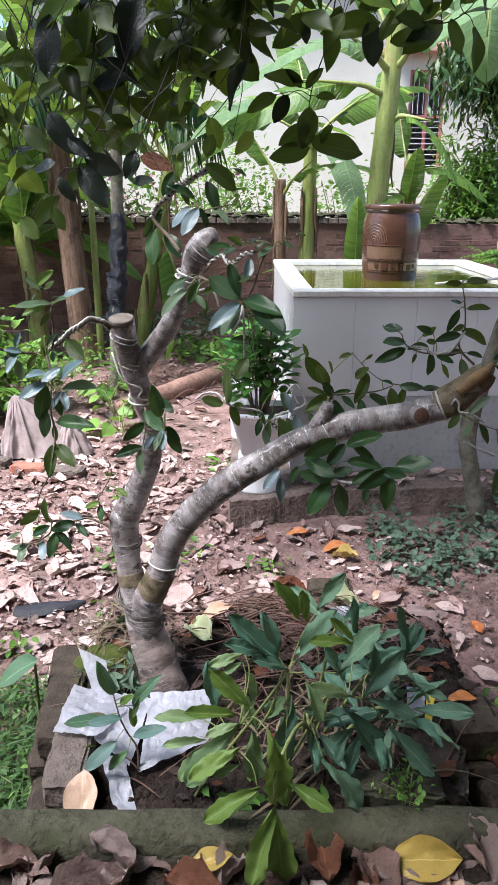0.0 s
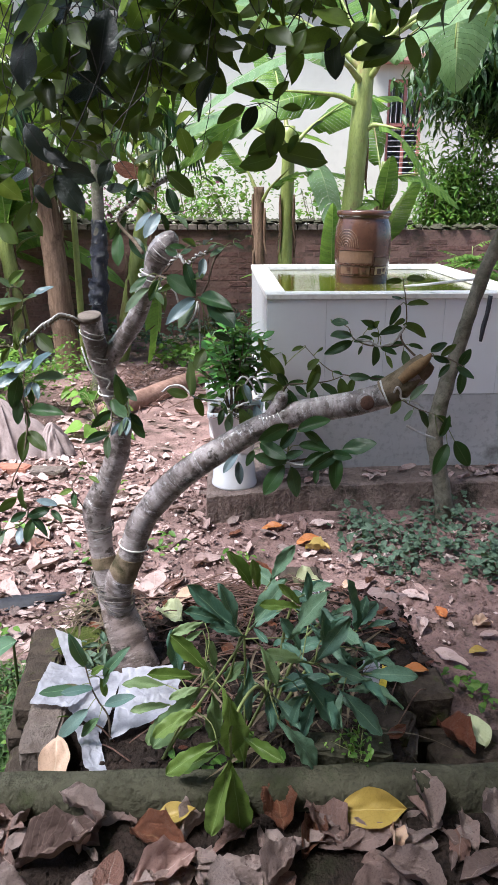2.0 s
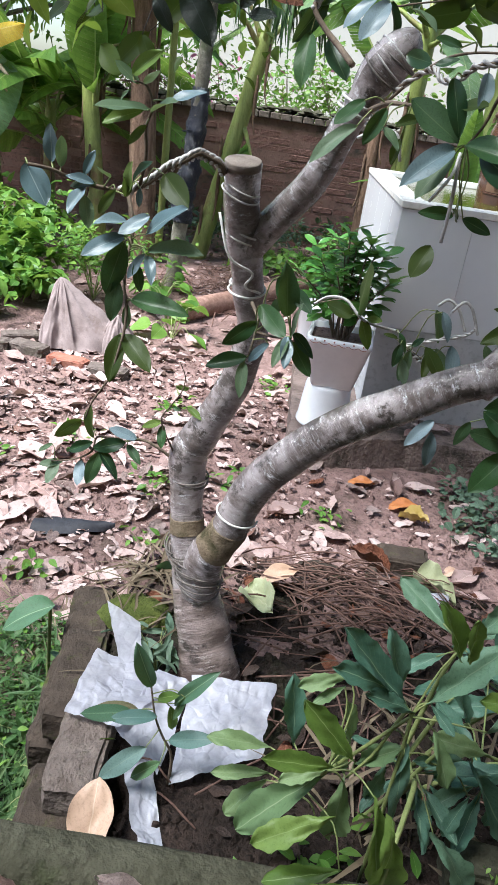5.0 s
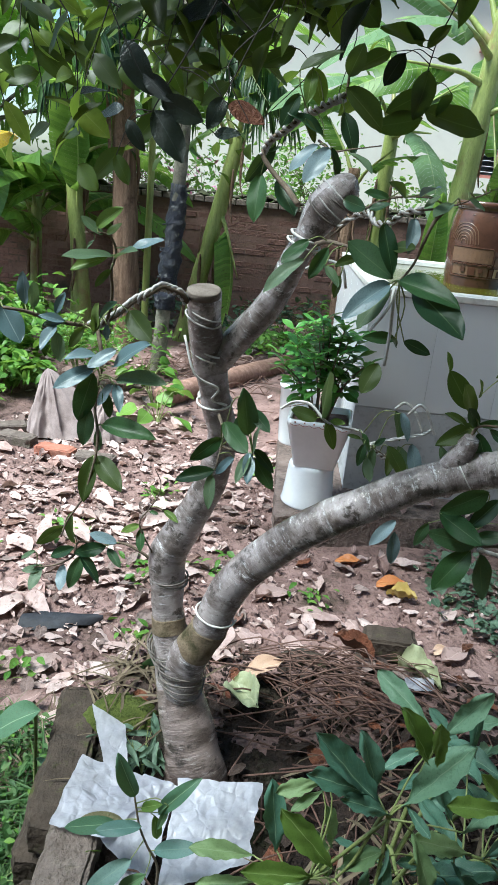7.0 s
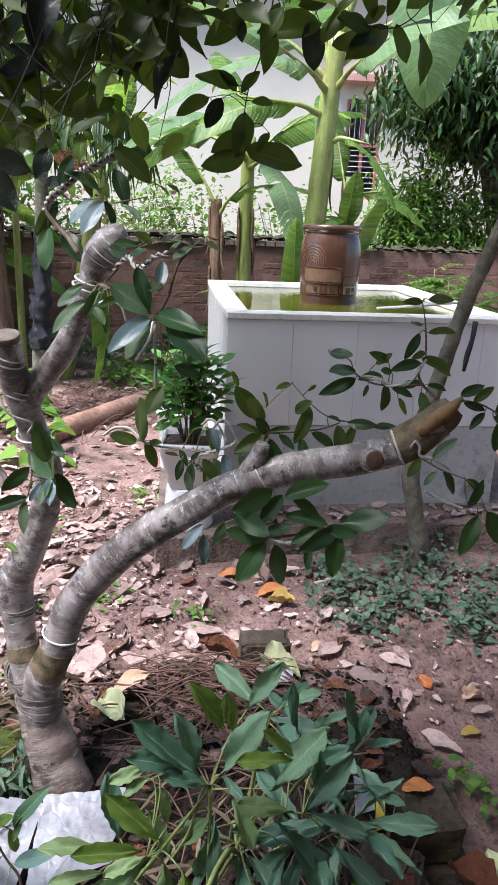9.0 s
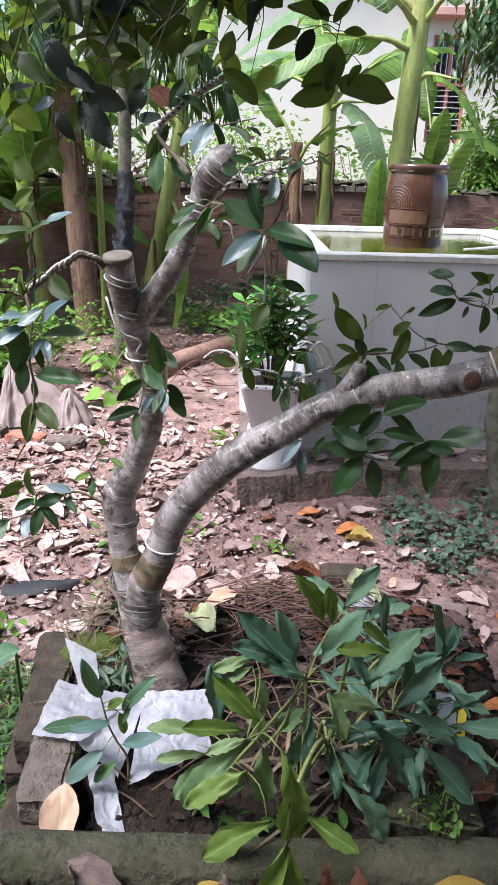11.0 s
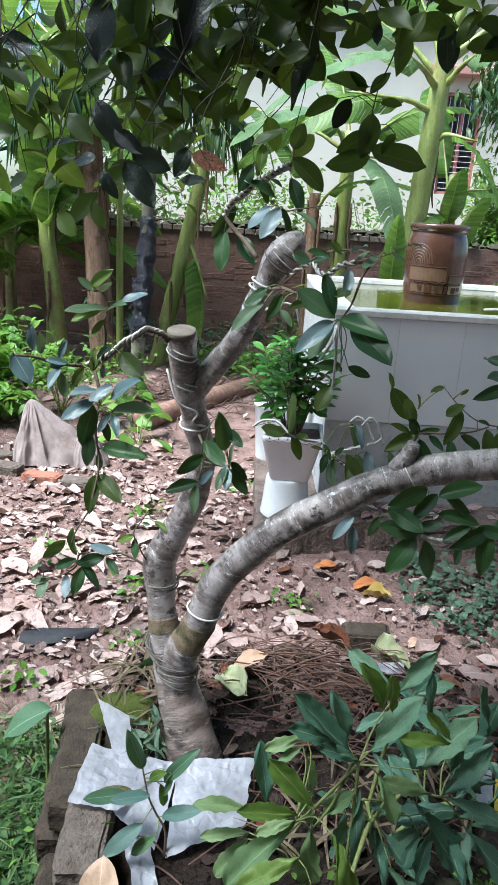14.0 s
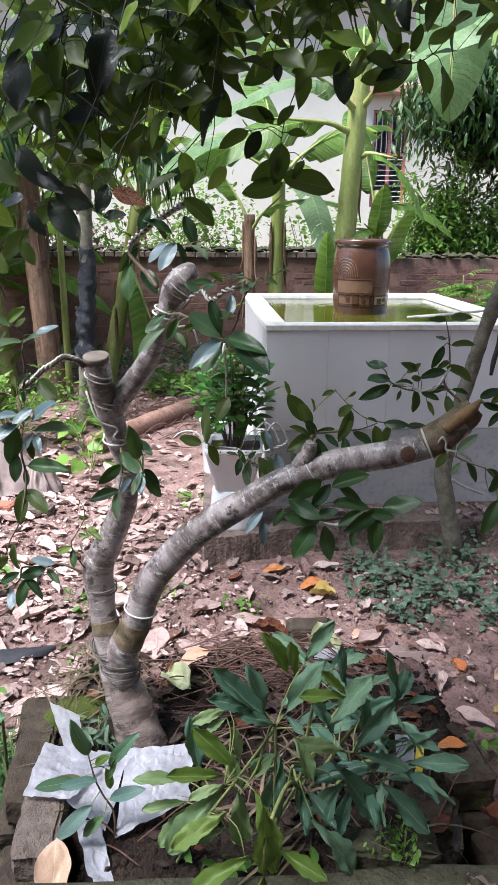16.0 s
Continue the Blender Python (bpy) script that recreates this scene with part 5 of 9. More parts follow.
for k, (x, y, n, s) in enumerate([(-0.93, 4.78, 7, 0.15), (-1.02, 5.1, 8, 0.13), (-1.15, 5.5, 10, 0.13), (-1.25, 5.75, 8, 0.12), (-0.55, 7.0, 8, 0.12)]):
    rng = random.Random(120 + k)
    plant = thing("broadleaf_plant", (x, y, soil(x, y) - 0.01), "ground plant with broad bright heart-shaped leaves", "plant", "broadleaf plants")
    stems, poses = [], []
    for _ in range(n):
        w = rng.uniform(0, 6.28)
        tip = Vector((x + 0.13 * math.cos(w), y + 0.13 * math.sin(w), soil(x, y) + rng.uniform(0.06, 0.24)))
        stems.append([(x, y, soil(x, y) - 0.01, 0.004), (*(Vector((x, y, 0.05)).lerp(tip, 0.6) + Vector((0, 0, 0.04))), 0.003), (*tip, 0.002)])
        poses.append(aim(tip, (math.cos(w), math.sin(w), -0.35), s * rng.uniform(0.7, 1.15), rng.gauss(0, 0.3)))
    put("stem", tubes("stem", stems), GREEN_TWIG, None, plant)
    for m in poses:
        put("leaf", mesh_of("leaf", *rng.choice(HEART)), BUSH_LEAF, m, plant)

# leaning tree in front of the tank
lean = thing("leaning_tree", (1.18, 3.36, 0.0), "thin leaning tree with lichened grey bark beside the tank", "tree")
put("trunk", tube("trunk", [(1.185, 3.36, -0.03, 0.055), (1.165, 3.36, 0.12, 0.046), (1.125, 3.36, 0.30, 0.043), (1.085, 3.36, 0.50, 0.042), (1.115, 3.36, 0.70, 0.040), (1.15, 3.36, 0.86, 0.036), (1.20, 3.36, 1.08, 0.034), (1.25, 3.36, 1.28, 0.033), (1.30, 3.36, 1.42, 0.032), (1.43, 3.36, 1.8, 0.03), (1.56, 3.36, 2.25, 0.026), (1.7, 3.36, 2.9, 0.015)], 12, 7, 0.16, 6), BARK, None, lean)
put("black_tie", tube("black_tie", [(1.285, 3.315, 1.20, 0.012), (1.275, 3.305, 1.12, 0.010), (1.262, 3.305, 1.05, 0.012), (1.258, 3.31, 0.98, 0.008)], 6, 3, 0.2), BLACK_PLASTIC, None, lean, "black plastic strip")
stick = put("cane", tube("cane", [(1.02, 4.0, 1.166, 0.007), (1.14, 3.72, 1.215, 0.007), (1.26, 3.42, 1.27, 0.006)], 7, 3), STRING, None)
tagged(stick, "pale thin cane leaning from the tank rim to the tree", "cane")

# fallen log and dry litter pile
log = thing("fallen_log", (-0.52, 5.92, 0.02), "peeling reddish-brown log lying on the soil", "log")
put("trunk", tube("trunk", [(-0.98, 5.15, 0.075, 0.075), (-0.78, 5.48, 0.08, 0.080), (-0.50, 5.95, 0.085, 0.080), (-0.22, 6.42, 0.085, 0.078), (-0.12, 6.58, 0.085, 0.074)], 16, 6, 0.10, 3), LOG, None, log)
rng = random.Random(130)
fibres = []
for _ in range(150):
    x, y = -0.75 + rng.gauss(0, 0.35), 6.1 + rng.gauss(0, 0.35)
    a, l = rng.uniform(0, 3.14), rng.uniform(0.12, 0.4)
    z = soil(x, y)
    fibres.append([(x, y, z + 0.005, 0.004), (x + 0.5 * l * math.cos(a), y + 0.5 * l * math.sin(a), z + rng.uniform(0.02, 0.09), 0.004), (x + l * math.cos(a), y + l * math.sin(a), z + 0.01, 0.002)])
tagged(put("dry_frond_litter", tubes("dry_frond_litter", fibres), DRY_TWIG), "heap of dry brown frond fibres on the soil", "litter", kind="stuff")


# ---- cloth-covered heap and loose bricks ----
def make_cloth():
    """A cloth thrown over a low mound: folds fan out from a peak to a ragged hem, with a second narrow peak beside it."""
    verts, faces = [], []
    for px, py, top, near, right, left, back, seed, n in ((-1.53, 4.42, 0.40, 0.16, 0.46, 0.10, 0.16, 0, 170), (-1.18, 4.39, 0.24, 0.11, 0.14, 0.10, 0.10, 7, 90)):
        base, m = len(verts), 26
        for i in range(n):
            w = 2 * math.pi * i / n
            cx, cy = math.cos(w), math.sin(w)
            rx, ry = (right if cx > 0 else left), (back if cy > 0 else near)
            reach = 1 / math.sqrt((cx / rx) ** 2 + (cy / ry) ** 2) * (1 + 0.10 * noise.noise(Vector((cx * 2, cy * 2, seed))))
            along = 0.5 + 0.5 * cx
            for k in range(m + 1):
                q = k / m
                twist = w + 0.25 * q * noise.noise(Vector((cx * 1.5, cy * 1.5, seed + 2)))
                ridge = abs(noise.noise(Vector((math.cos(twist) * 2.7, math.sin(twist) * 2.7, seed + q * 0.9))))
                small = abs(noise.noise(Vector((math.cos(twist) * 6, math.sin(twist) * 6, seed + 4 + q * 2.5))))
                fold = (0.050 * (0.35 - ridge) + 0.012 * (0.3 - small)) * min(1.0, 2.2 * q) + 0.022 * q * noise.noise(Vector((cx * 3 + 2.5 * q, cy * 3, seed + 3 * q)))
                r = reach * (0.03 + 0.97 * q) + fold * 0.7
                fall = 1 - q ** ((1.05 + 0.55 * (1 - along)) if cy < 0.3 else 1.2)
                x, y = px + cx * r, py + cy * r
                z = 0.012 + soil(x, y) + (top - 0.02) * max(0.0, fall) + fold * (0.6 if q < 0.93 else 0.1)
                verts.append((x, y, max(soil(x, y) + 0.003 + 0.012 * (0.4 - small), z)))
        for i in range(n):
            a, b = base + i * (m + 1), base + (i + 1) % n * (m + 1)
            faces += [(a + k, a + k + 1, b + k + 1, b + k) for k in range(m)]
        faces.append(tuple(base + i * (m + 1) for i in range(n)))
    ob = put("draped_cloth", mesh_of("draped_cloth", verts, faces), CLOTH)
    tagged(ob, "crumpled grey-brown cloth thrown over a low mound", "cloth")


make_cloth()


def loose_brick(x, y, turn, mat, label, z=None, tip=0.0, size=(0.22, 0.105, 0.06), seed=0):
    me = box("brick", size, 0.006, 0.0055, seed)
    h = soil(x, y) if z is None else z
    ob = put("brick", me, mat, Matrix.Translation((x, y, h - 0.008)) @ Matrix.Rotation(radians(turn), 4, "Z") @ Matrix.Rotation(radians(tip), 4, "Y"))
    return tagged(ob, label, "brick")


for k, (x, y, a, mat, lab) in enumerate([(-1.36, 4.06, -8, RED_BRICK, "red brick lying on the soil beside the cloth"), (-1.12, 4.01, -6, BRICK, "mossy brown brick lying on the soil"), (-1.62, 4.16, -12, BRICK, "mossy brown brick lying on the soil"), (-1.84, 4.14, 8, BRICK, "mossy brown brick lying on the soil"), (-1.74, 4.35, 30, BRICK, "dirty brick half sunk in the soil")]):
    loose_brick(x, y, a, mat, lab, seed=k)

# ---- potted plants on the plinth ----
def square_pot(name, w0, w1, h, wall_=0.012):
    """A square tapering planter with a lip, hollow to the soil line."""
    bm = bmesh.new()
    rows = [(w0 * 0.96, 0.0), (w0, 0.006), (w1 * 0.985, h - 0.03), (w1, h - 0.028), (w1, h), (w1 - 2 * wall_, h), (w1 - 2 * wall_, h - 0.035)]
    loops = []
    for w, z in rows:
        c, q = w / 2, 0.16 * w
        pts = []
        for sx, sy in ((1, -1), (1, 1), (-1, 1), (-1, -1)):
            for k in range(5):
                a = math.atan2(sy, sx) - math.pi / 4 + math.pi / 2 * k / 4
                r = 0.10 * w
                pts.append((sx * (c - r) + r * math.cos(a), sy * (c - r) + r * math.sin(a)))
        loops.append([bm.verts.new((x, y, z)) for x, y in pts])
    n = len(loops[0])
    for a, b in zip(loops, loops[1:]):
        for i in range(n):
            bm.faces.new((a[i], a[(i + 1) % n], b[(i + 1) % n], b[i]))
    bm.faces.new(loops[-1])
    bm.faces.new(loops[0][::-1])
    return from_bm(name, bm, True)


stool_at = Vector((0.045, 3.53, BASE))
stool = tagged(put("upturned_pot", lathe("upturned_pot", [(0.0, 0.0), (0.100, 0.0), (0.124, 0.0), (0.126, 0.012), (0.120, 0.03), (0.106, 0.182), (0.102, 0.197), (0.094, 0.203), (0.0, 0.203)], 40), WHITE_CERAMIC, Matrix.Translation(stool_at)), "white pot turned upside down as a stand", "pot")
pot = thing("planter", stool_at + Vector((0.01, 0.0, 0.204)), "white square planter with a painted garland rim", "planter")
pm = Matrix.Translation(stool_at + Vector((0.012, 0, 0.204))) @ Matrix.Rotation(radians(-4), 4, "Z")
pbody = put("body", square_pot("body", 0.190, 0.285, 0.235), WHITE_CERAMIC, pm, pot)
put("soil", box("soil", (0.25, 0.25, 0.01), 0.0, 0.006, 3), SOIL, pm @ Matrix.Translation((0, 0, 0.198)), pot)
for k in range(6):
    line = []
    for s in np.linspace(0, 1, 6):
        line.append((-0.126 + 0.042 * (k + s), -0.1440, 0.218 - 0.008 * math.sin(s * math.pi), 0.0012))
    put("garland", tube("garland", line, 5, 2), RIM_PAINT, pm, pbody)
    put("dot", tube("dot", [(-0.105 + 0.042 * k, -0.1433, 0.226, 0.004), (-0.105 + 0.042 * k, -0.1447, 0.226, 0.0035)], 8, 1), RIM_PAINT, pm, pbody)


def potted(name, centre, reach, stems, per_stem, size, label, seed):
    """Upright stems topped by rosettes of glossy leaves, each leaf its own piece."""
    rng = random.Random(seed)
    plant = thing(name, centre, label, "potted plant")
    shapes = [mesh_of("leaf", *blade(0.46, 1.3, 0.8, 0.25, 0.15, 0.02, nu=6, nv=2, seed=s)) for s in (41, 42, 43)]
    for me in shapes:
        me.materials.append(POT_LEAF)
    lines = []
    c = Vector(centre)
    for k in range(stems):
        w = 6.28 * k / stems + rng.uniform(-0.3, 0.3)
        r = rng.uniform(0.15, 1.0)
        tip = c + Vector((reach[0] * r * math.cos(w), reach[1] * r * math.sin(w), reach[2] * rng.uniform(0.45, 1.0) * (1.15 - 0.4 * r)))
        lines.append([(c.x + 0.03 * math.cos(w), c.y + 0.03 * math.sin(w), c.z - 0.01, 0.005), (*(c.lerp(tip, 0.5) + Vector((0, 0, 0.03))), 0.004), (*tip, 0.003)])
        for j in range(per_stem):
            s = 1 - 0.55 * (j / per_stem) ** 1.4
            p = c.lerp(tip, s)
            a = j * 2.4 + rng.uniform(-0.4, 0.4)
            up = 0.75 - 1.1 * j / per_stem
            put("leaf", rng.choice(shapes), None, aim(p, (math.cos(a), math.sin(a), up), size * rng.uniform(0.75, 1.2), rng.gauss(0, 0.3)), plant)
    put("stem", tubes("stem", lines), TWIG, None, plant)


potted("potted_shrub", stool_at + Vector((0.012, 0, 0.408)), (0.22, 0.17, 0.47), 19, 13, 0.092, "glossy bright green shrub in a white planter", 51)
cyl_at = Vector((-0.035, 4.35, BASE))
tagged(put("round_pot", lathe("round_pot", [(0.0, 0.0), (0.09, 0.0), (0.094, 0.01), (0.112, 0.33), (0.118, 0.335), (0.118, 0.36), (0.104, 0.36), (0.102, 0.33), (0.0, 0.33)], 36), WHITE_CERAMIC, Matrix.Translation(cyl_at)), "tall round white flowerpot on the plinth", "pot")
potted("potted_shrub", cyl_at + Vector((0, 0, 0.33)), (0.19, 0.16, 0.42), 10, 11, 0.085, "leafy green shrub in a round white pot", 52)

# ---- twigs and leaves of the fig tree ----
def fig_leaves(mat, wide):
    out = [mesh_of("leaf", *blade(w * wide, 0.95, 0.66, f, d, 0.02, seed=s, nu=12, nv=6)) for w, f, d, s in ((0.43, 0.30, 0.10, 61), (0.39, 0.45, 0.18, 62), (0.45, 0.20, -0.06, 63), (0.36, 0.5, 0.25, 64))]
    for me in out:
        me.materials.append(mat)
    return out


FIG = {"f": fig_leaves(FICUS, 1.0), "F": fig_leaves(FICUS, 1.12), "o": fig_leaves(BACKLIT_FIG, 1.0), "O": fig_leaves(BACKLIT_FIG, 1.25), "b": fig_leaves(SKY_SHEEN, 1.0), "B": fig_leaves(SKY_SHEEN, 1.35),
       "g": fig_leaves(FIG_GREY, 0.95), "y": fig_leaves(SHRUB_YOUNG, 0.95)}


def leaf_between(a, b, meshes, parent, rng, lean=0.5, loose=0.35):
    """A leaf from its base a to its tip b, its face turned to the open side of the garden and up."""
    a, b = Vector(a), Vector(b)
    x = b - a
    size = x.length
    x.normalize()
    n = Vector((rng.gauss(0, loose), -1.0, lean + rng.gauss(0, loose)))
    z = (n - x * n.dot(x)).normalized()
    y = z.cross(x)
    m = Matrix.Translation(a) @ Matrix((x, y, z)).transposed().to_4x4() @ Matrix.Diagonal((size * 1.02, size, size, 1))
    put("leaf", rng.choice(meshes), None, m, parent)


def stalks(line, leaves, parent, mat, r, reach):
    """Short leaf stalks from the nearest place on a twig to each leaf's base."""
    c = [Vector(p) for p in spline(line, 8)]
    for a, b, _ in leaves:
        a, b = Vector(a), Vector(b)
        near = min(c, key=lambda p: (p - a).length)
        gap = (near - a).length
        if 0.004 < gap < reach:
            mid = near.lerp(a, 0.55) + Vector((0, 0, 0.12 * gap)) - (b - a).normalized() * 0.1 * gap
            put("petiole", tube("petiole", [(*near, r), (*mid, r * 0.85), (*a.lerp(b, 0.03), r * 0.7)], 5, 3), mat, None, parent)


def spray(line, r, leaves, seed=0):
    """One twig of the tree with its leaves, each from base to tip."""
    rng = random.Random(len(leaves) * 31 + int(line[0][0] * 1000) + seed)
    n = len(line)
    ob = put("twig", tube("twig", [(*p, r * (1 - 0.6 * i / (n - 1))) for i, p in enumerate(line)], 7, 5, 0.12, seed), TWIG, None, tree)
    stalks(line, leaves, ob, GREEN_TWIG, 0.0012, 0.10)
    for a, b, kind in leaves:
        leaf_between(a, b, FIG[kind], ob, rng, 1.5 if kind in "bBg" else 0.7)


def wire(points, r=0.0022, turns=14, pitch=0.004, parent=None):
    """Two strands of tie wire twisted along a line."""
    c = spline(points, 12)
    for ph in (0, math.pi):
        rows = []
        for i, p in enumerate(c):
            w = turns * 2 * math.pi * i / len(c) + ph
            rows.append((p[0] + pitch * math.cos(w) * 0.6, p[1] + pitch * 0.8 * math.cos(w), p[2] + pitch * math.sin(w), r))
        put("tie_wire", tube("tie_wire", rows, 5, 1), WIRE, None, parent or tree)


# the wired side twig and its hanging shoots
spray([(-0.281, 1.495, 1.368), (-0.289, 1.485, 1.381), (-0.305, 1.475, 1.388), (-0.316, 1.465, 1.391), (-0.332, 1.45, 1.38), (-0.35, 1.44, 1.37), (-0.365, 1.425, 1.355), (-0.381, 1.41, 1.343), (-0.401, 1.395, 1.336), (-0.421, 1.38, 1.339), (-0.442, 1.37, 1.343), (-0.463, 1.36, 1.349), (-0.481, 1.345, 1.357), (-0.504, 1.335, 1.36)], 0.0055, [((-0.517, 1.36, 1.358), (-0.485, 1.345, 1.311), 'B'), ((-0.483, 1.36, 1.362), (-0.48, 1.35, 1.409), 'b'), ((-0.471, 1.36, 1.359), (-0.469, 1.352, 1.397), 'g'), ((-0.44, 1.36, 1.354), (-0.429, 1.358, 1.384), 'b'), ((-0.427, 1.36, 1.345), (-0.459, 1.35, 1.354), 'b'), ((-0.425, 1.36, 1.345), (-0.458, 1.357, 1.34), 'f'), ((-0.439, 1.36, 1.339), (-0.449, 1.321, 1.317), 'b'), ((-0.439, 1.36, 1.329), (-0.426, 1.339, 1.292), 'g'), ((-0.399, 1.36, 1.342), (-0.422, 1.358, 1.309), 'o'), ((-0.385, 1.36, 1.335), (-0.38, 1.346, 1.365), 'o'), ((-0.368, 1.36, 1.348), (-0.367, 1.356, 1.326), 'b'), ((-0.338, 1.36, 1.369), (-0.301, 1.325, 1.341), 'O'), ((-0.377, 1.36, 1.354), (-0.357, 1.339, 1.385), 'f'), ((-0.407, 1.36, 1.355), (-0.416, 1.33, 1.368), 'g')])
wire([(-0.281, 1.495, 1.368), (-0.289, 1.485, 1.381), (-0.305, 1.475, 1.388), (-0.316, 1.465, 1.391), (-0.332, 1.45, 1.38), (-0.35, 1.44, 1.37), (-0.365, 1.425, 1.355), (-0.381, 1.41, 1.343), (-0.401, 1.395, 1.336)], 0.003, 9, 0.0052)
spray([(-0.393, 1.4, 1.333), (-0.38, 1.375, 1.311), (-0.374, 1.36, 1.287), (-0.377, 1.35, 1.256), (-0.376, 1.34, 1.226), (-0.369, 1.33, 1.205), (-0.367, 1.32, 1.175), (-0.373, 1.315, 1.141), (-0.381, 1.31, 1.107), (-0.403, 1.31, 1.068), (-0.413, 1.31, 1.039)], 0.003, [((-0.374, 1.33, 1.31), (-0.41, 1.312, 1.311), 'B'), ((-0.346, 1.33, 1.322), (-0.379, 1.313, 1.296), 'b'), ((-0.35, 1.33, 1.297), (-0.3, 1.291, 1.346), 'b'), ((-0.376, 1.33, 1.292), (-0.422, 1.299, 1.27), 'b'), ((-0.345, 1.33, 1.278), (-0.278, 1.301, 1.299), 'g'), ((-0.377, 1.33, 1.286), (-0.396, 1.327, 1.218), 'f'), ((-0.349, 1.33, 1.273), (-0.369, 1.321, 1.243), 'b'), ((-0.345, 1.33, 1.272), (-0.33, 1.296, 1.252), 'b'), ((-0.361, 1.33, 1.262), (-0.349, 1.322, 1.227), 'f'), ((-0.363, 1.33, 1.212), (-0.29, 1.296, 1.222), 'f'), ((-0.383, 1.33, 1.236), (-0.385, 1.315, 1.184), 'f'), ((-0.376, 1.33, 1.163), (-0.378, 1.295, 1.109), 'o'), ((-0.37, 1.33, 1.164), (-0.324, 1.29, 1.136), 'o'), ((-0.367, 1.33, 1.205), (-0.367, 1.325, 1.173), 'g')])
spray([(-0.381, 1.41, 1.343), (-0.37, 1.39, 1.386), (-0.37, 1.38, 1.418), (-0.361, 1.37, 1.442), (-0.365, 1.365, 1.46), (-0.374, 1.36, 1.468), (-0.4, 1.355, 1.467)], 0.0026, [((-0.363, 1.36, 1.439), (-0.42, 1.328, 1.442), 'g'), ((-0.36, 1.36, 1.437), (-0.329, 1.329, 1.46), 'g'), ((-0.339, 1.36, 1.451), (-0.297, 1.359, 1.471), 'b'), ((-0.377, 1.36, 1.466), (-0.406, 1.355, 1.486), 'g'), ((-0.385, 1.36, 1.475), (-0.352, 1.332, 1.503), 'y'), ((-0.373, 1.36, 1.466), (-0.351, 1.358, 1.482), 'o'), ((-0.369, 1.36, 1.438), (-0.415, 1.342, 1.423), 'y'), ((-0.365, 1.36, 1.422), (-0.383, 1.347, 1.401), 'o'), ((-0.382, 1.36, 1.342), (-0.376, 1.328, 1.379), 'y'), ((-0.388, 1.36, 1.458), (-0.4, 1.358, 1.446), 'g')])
# shoots at the elbow of the trunk
spray([(-0.342, 1.67, 0.809), (-0.372, 1.67, 0.827), (-0.407, 1.67, 0.839), (-0.448, 1.67, 0.829), (-0.492, 1.66, 0.835), (-0.503, 1.66, 0.801), (-0.535, 1.65, 0.782), (-0.582, 1.65, 0.769)], 0.0035, [((-0.415, 1.66, 0.843), (-0.466, 1.648, 0.865), 'b'), ((-0.436, 1.66, 0.833), (-0.498, 1.659, 0.809), 'f'), ((-0.501, 1.66, 0.821), (-0.553, 1.656, 0.795), 'f'), ((-0.433, 1.66, 0.828), (-0.4, 1.632, 0.809), 'f'), ((-0.491, 1.66, 0.806), (-0.439, 1.634, 0.771), 'f'), ((-0.489, 1.66, 0.803), (-0.501, 1.627, 0.745), 'f'), ((-0.524, 1.66, 0.778), (-0.519, 1.626, 0.738), 'b'), ((-0.571, 1.66, 0.771), (-0.581, 1.623, 0.732), 'g'), ((-0.583, 1.66, 0.802), (-0.601, 1.632, 0.798), 'g'), ((-0.501, 1.66, 0.831), (-0.513, 1.644, 0.898), 'o'), ((-0.525, 1.66, 0.866), (-0.566, 1.62, 0.843), 'o'), ((-0.562, 1.66, 0.766), (-0.605, 1.647, 0.758), 'g')])
spray([(-0.338, 1.66, 0.825), (-0.368, 1.65, 0.895), (-0.353, 1.65, 0.929), (-0.333, 1.64, 0.966), (-0.329, 1.64, 0.996), (-0.34, 1.63, 1.028)], 0.0018, [((-0.37, 1.66, 0.89), (-0.399, 1.634, 0.886), 'y'), ((-0.366, 1.66, 0.883), (-0.362, 1.632, 0.848), 'f'), ((-0.351, 1.66, 0.923), (-0.333, 1.653, 0.923), 'f'), ((-0.323, 1.66, 0.928), (-0.292, 1.639, 0.921), 'y'), ((-0.348, 1.66, 0.967), (-0.321, 1.633, 0.976), 'y')])
# shoots on the upper trunk
spray([(-0.219, 1.53, 1.181), (-0.202, 1.45, 1.181), (-0.2, 1.41, 1.172), (-0.204, 1.39, 1.142)], 0.003, [((-0.199, 1.39, 1.193), (-0.239, 1.369, 1.159), 'f'), ((-0.205, 1.39, 1.139), (-0.262, 1.378, 1.124), 'f'), ((-0.198, 1.39, 1.217), (-0.155, 1.352, 1.188), 'f'), ((-0.177, 1.39, 1.164), (-0.205, 1.389, 1.135), 'b'), ((-0.209, 1.39, 1.132), (-0.208, 1.351, 1.098), 'g'), ((-0.176, 1.39, 1.2), (-0.175, 1.38, 1.232), 'f'), ((-0.176, 1.39, 1.261), (-0.165, 1.384, 1.223), 'f')])
spray([(-0.2, 1.41, 1.172), (-0.173, 1.37, 1.181), (-0.148, 1.33, 1.194)], 0.0024, [((-0.149, 1.33, 1.195), (-0.136, 1.291, 1.252), 'g'), ((-0.146, 1.33, 1.191), (-0.117, 1.322, 1.15), 'f'), ((-0.147, 1.33, 1.203), (-0.118, 1.305, 1.186), 'f'), ((-0.157, 1.33, 1.261), (-0.128, 1.313, 1.236), 'f'), ((-0.152, 1.33, 1.194), (-0.167, 1.29, 1.174), 'g'), ((-0.154, 1.33, 1.197), (-0.149, 1.292, 1.171), 'b'), ((-0.157, 1.33, 1.223), (-0.164, 1.297, 1.289), 'f')])
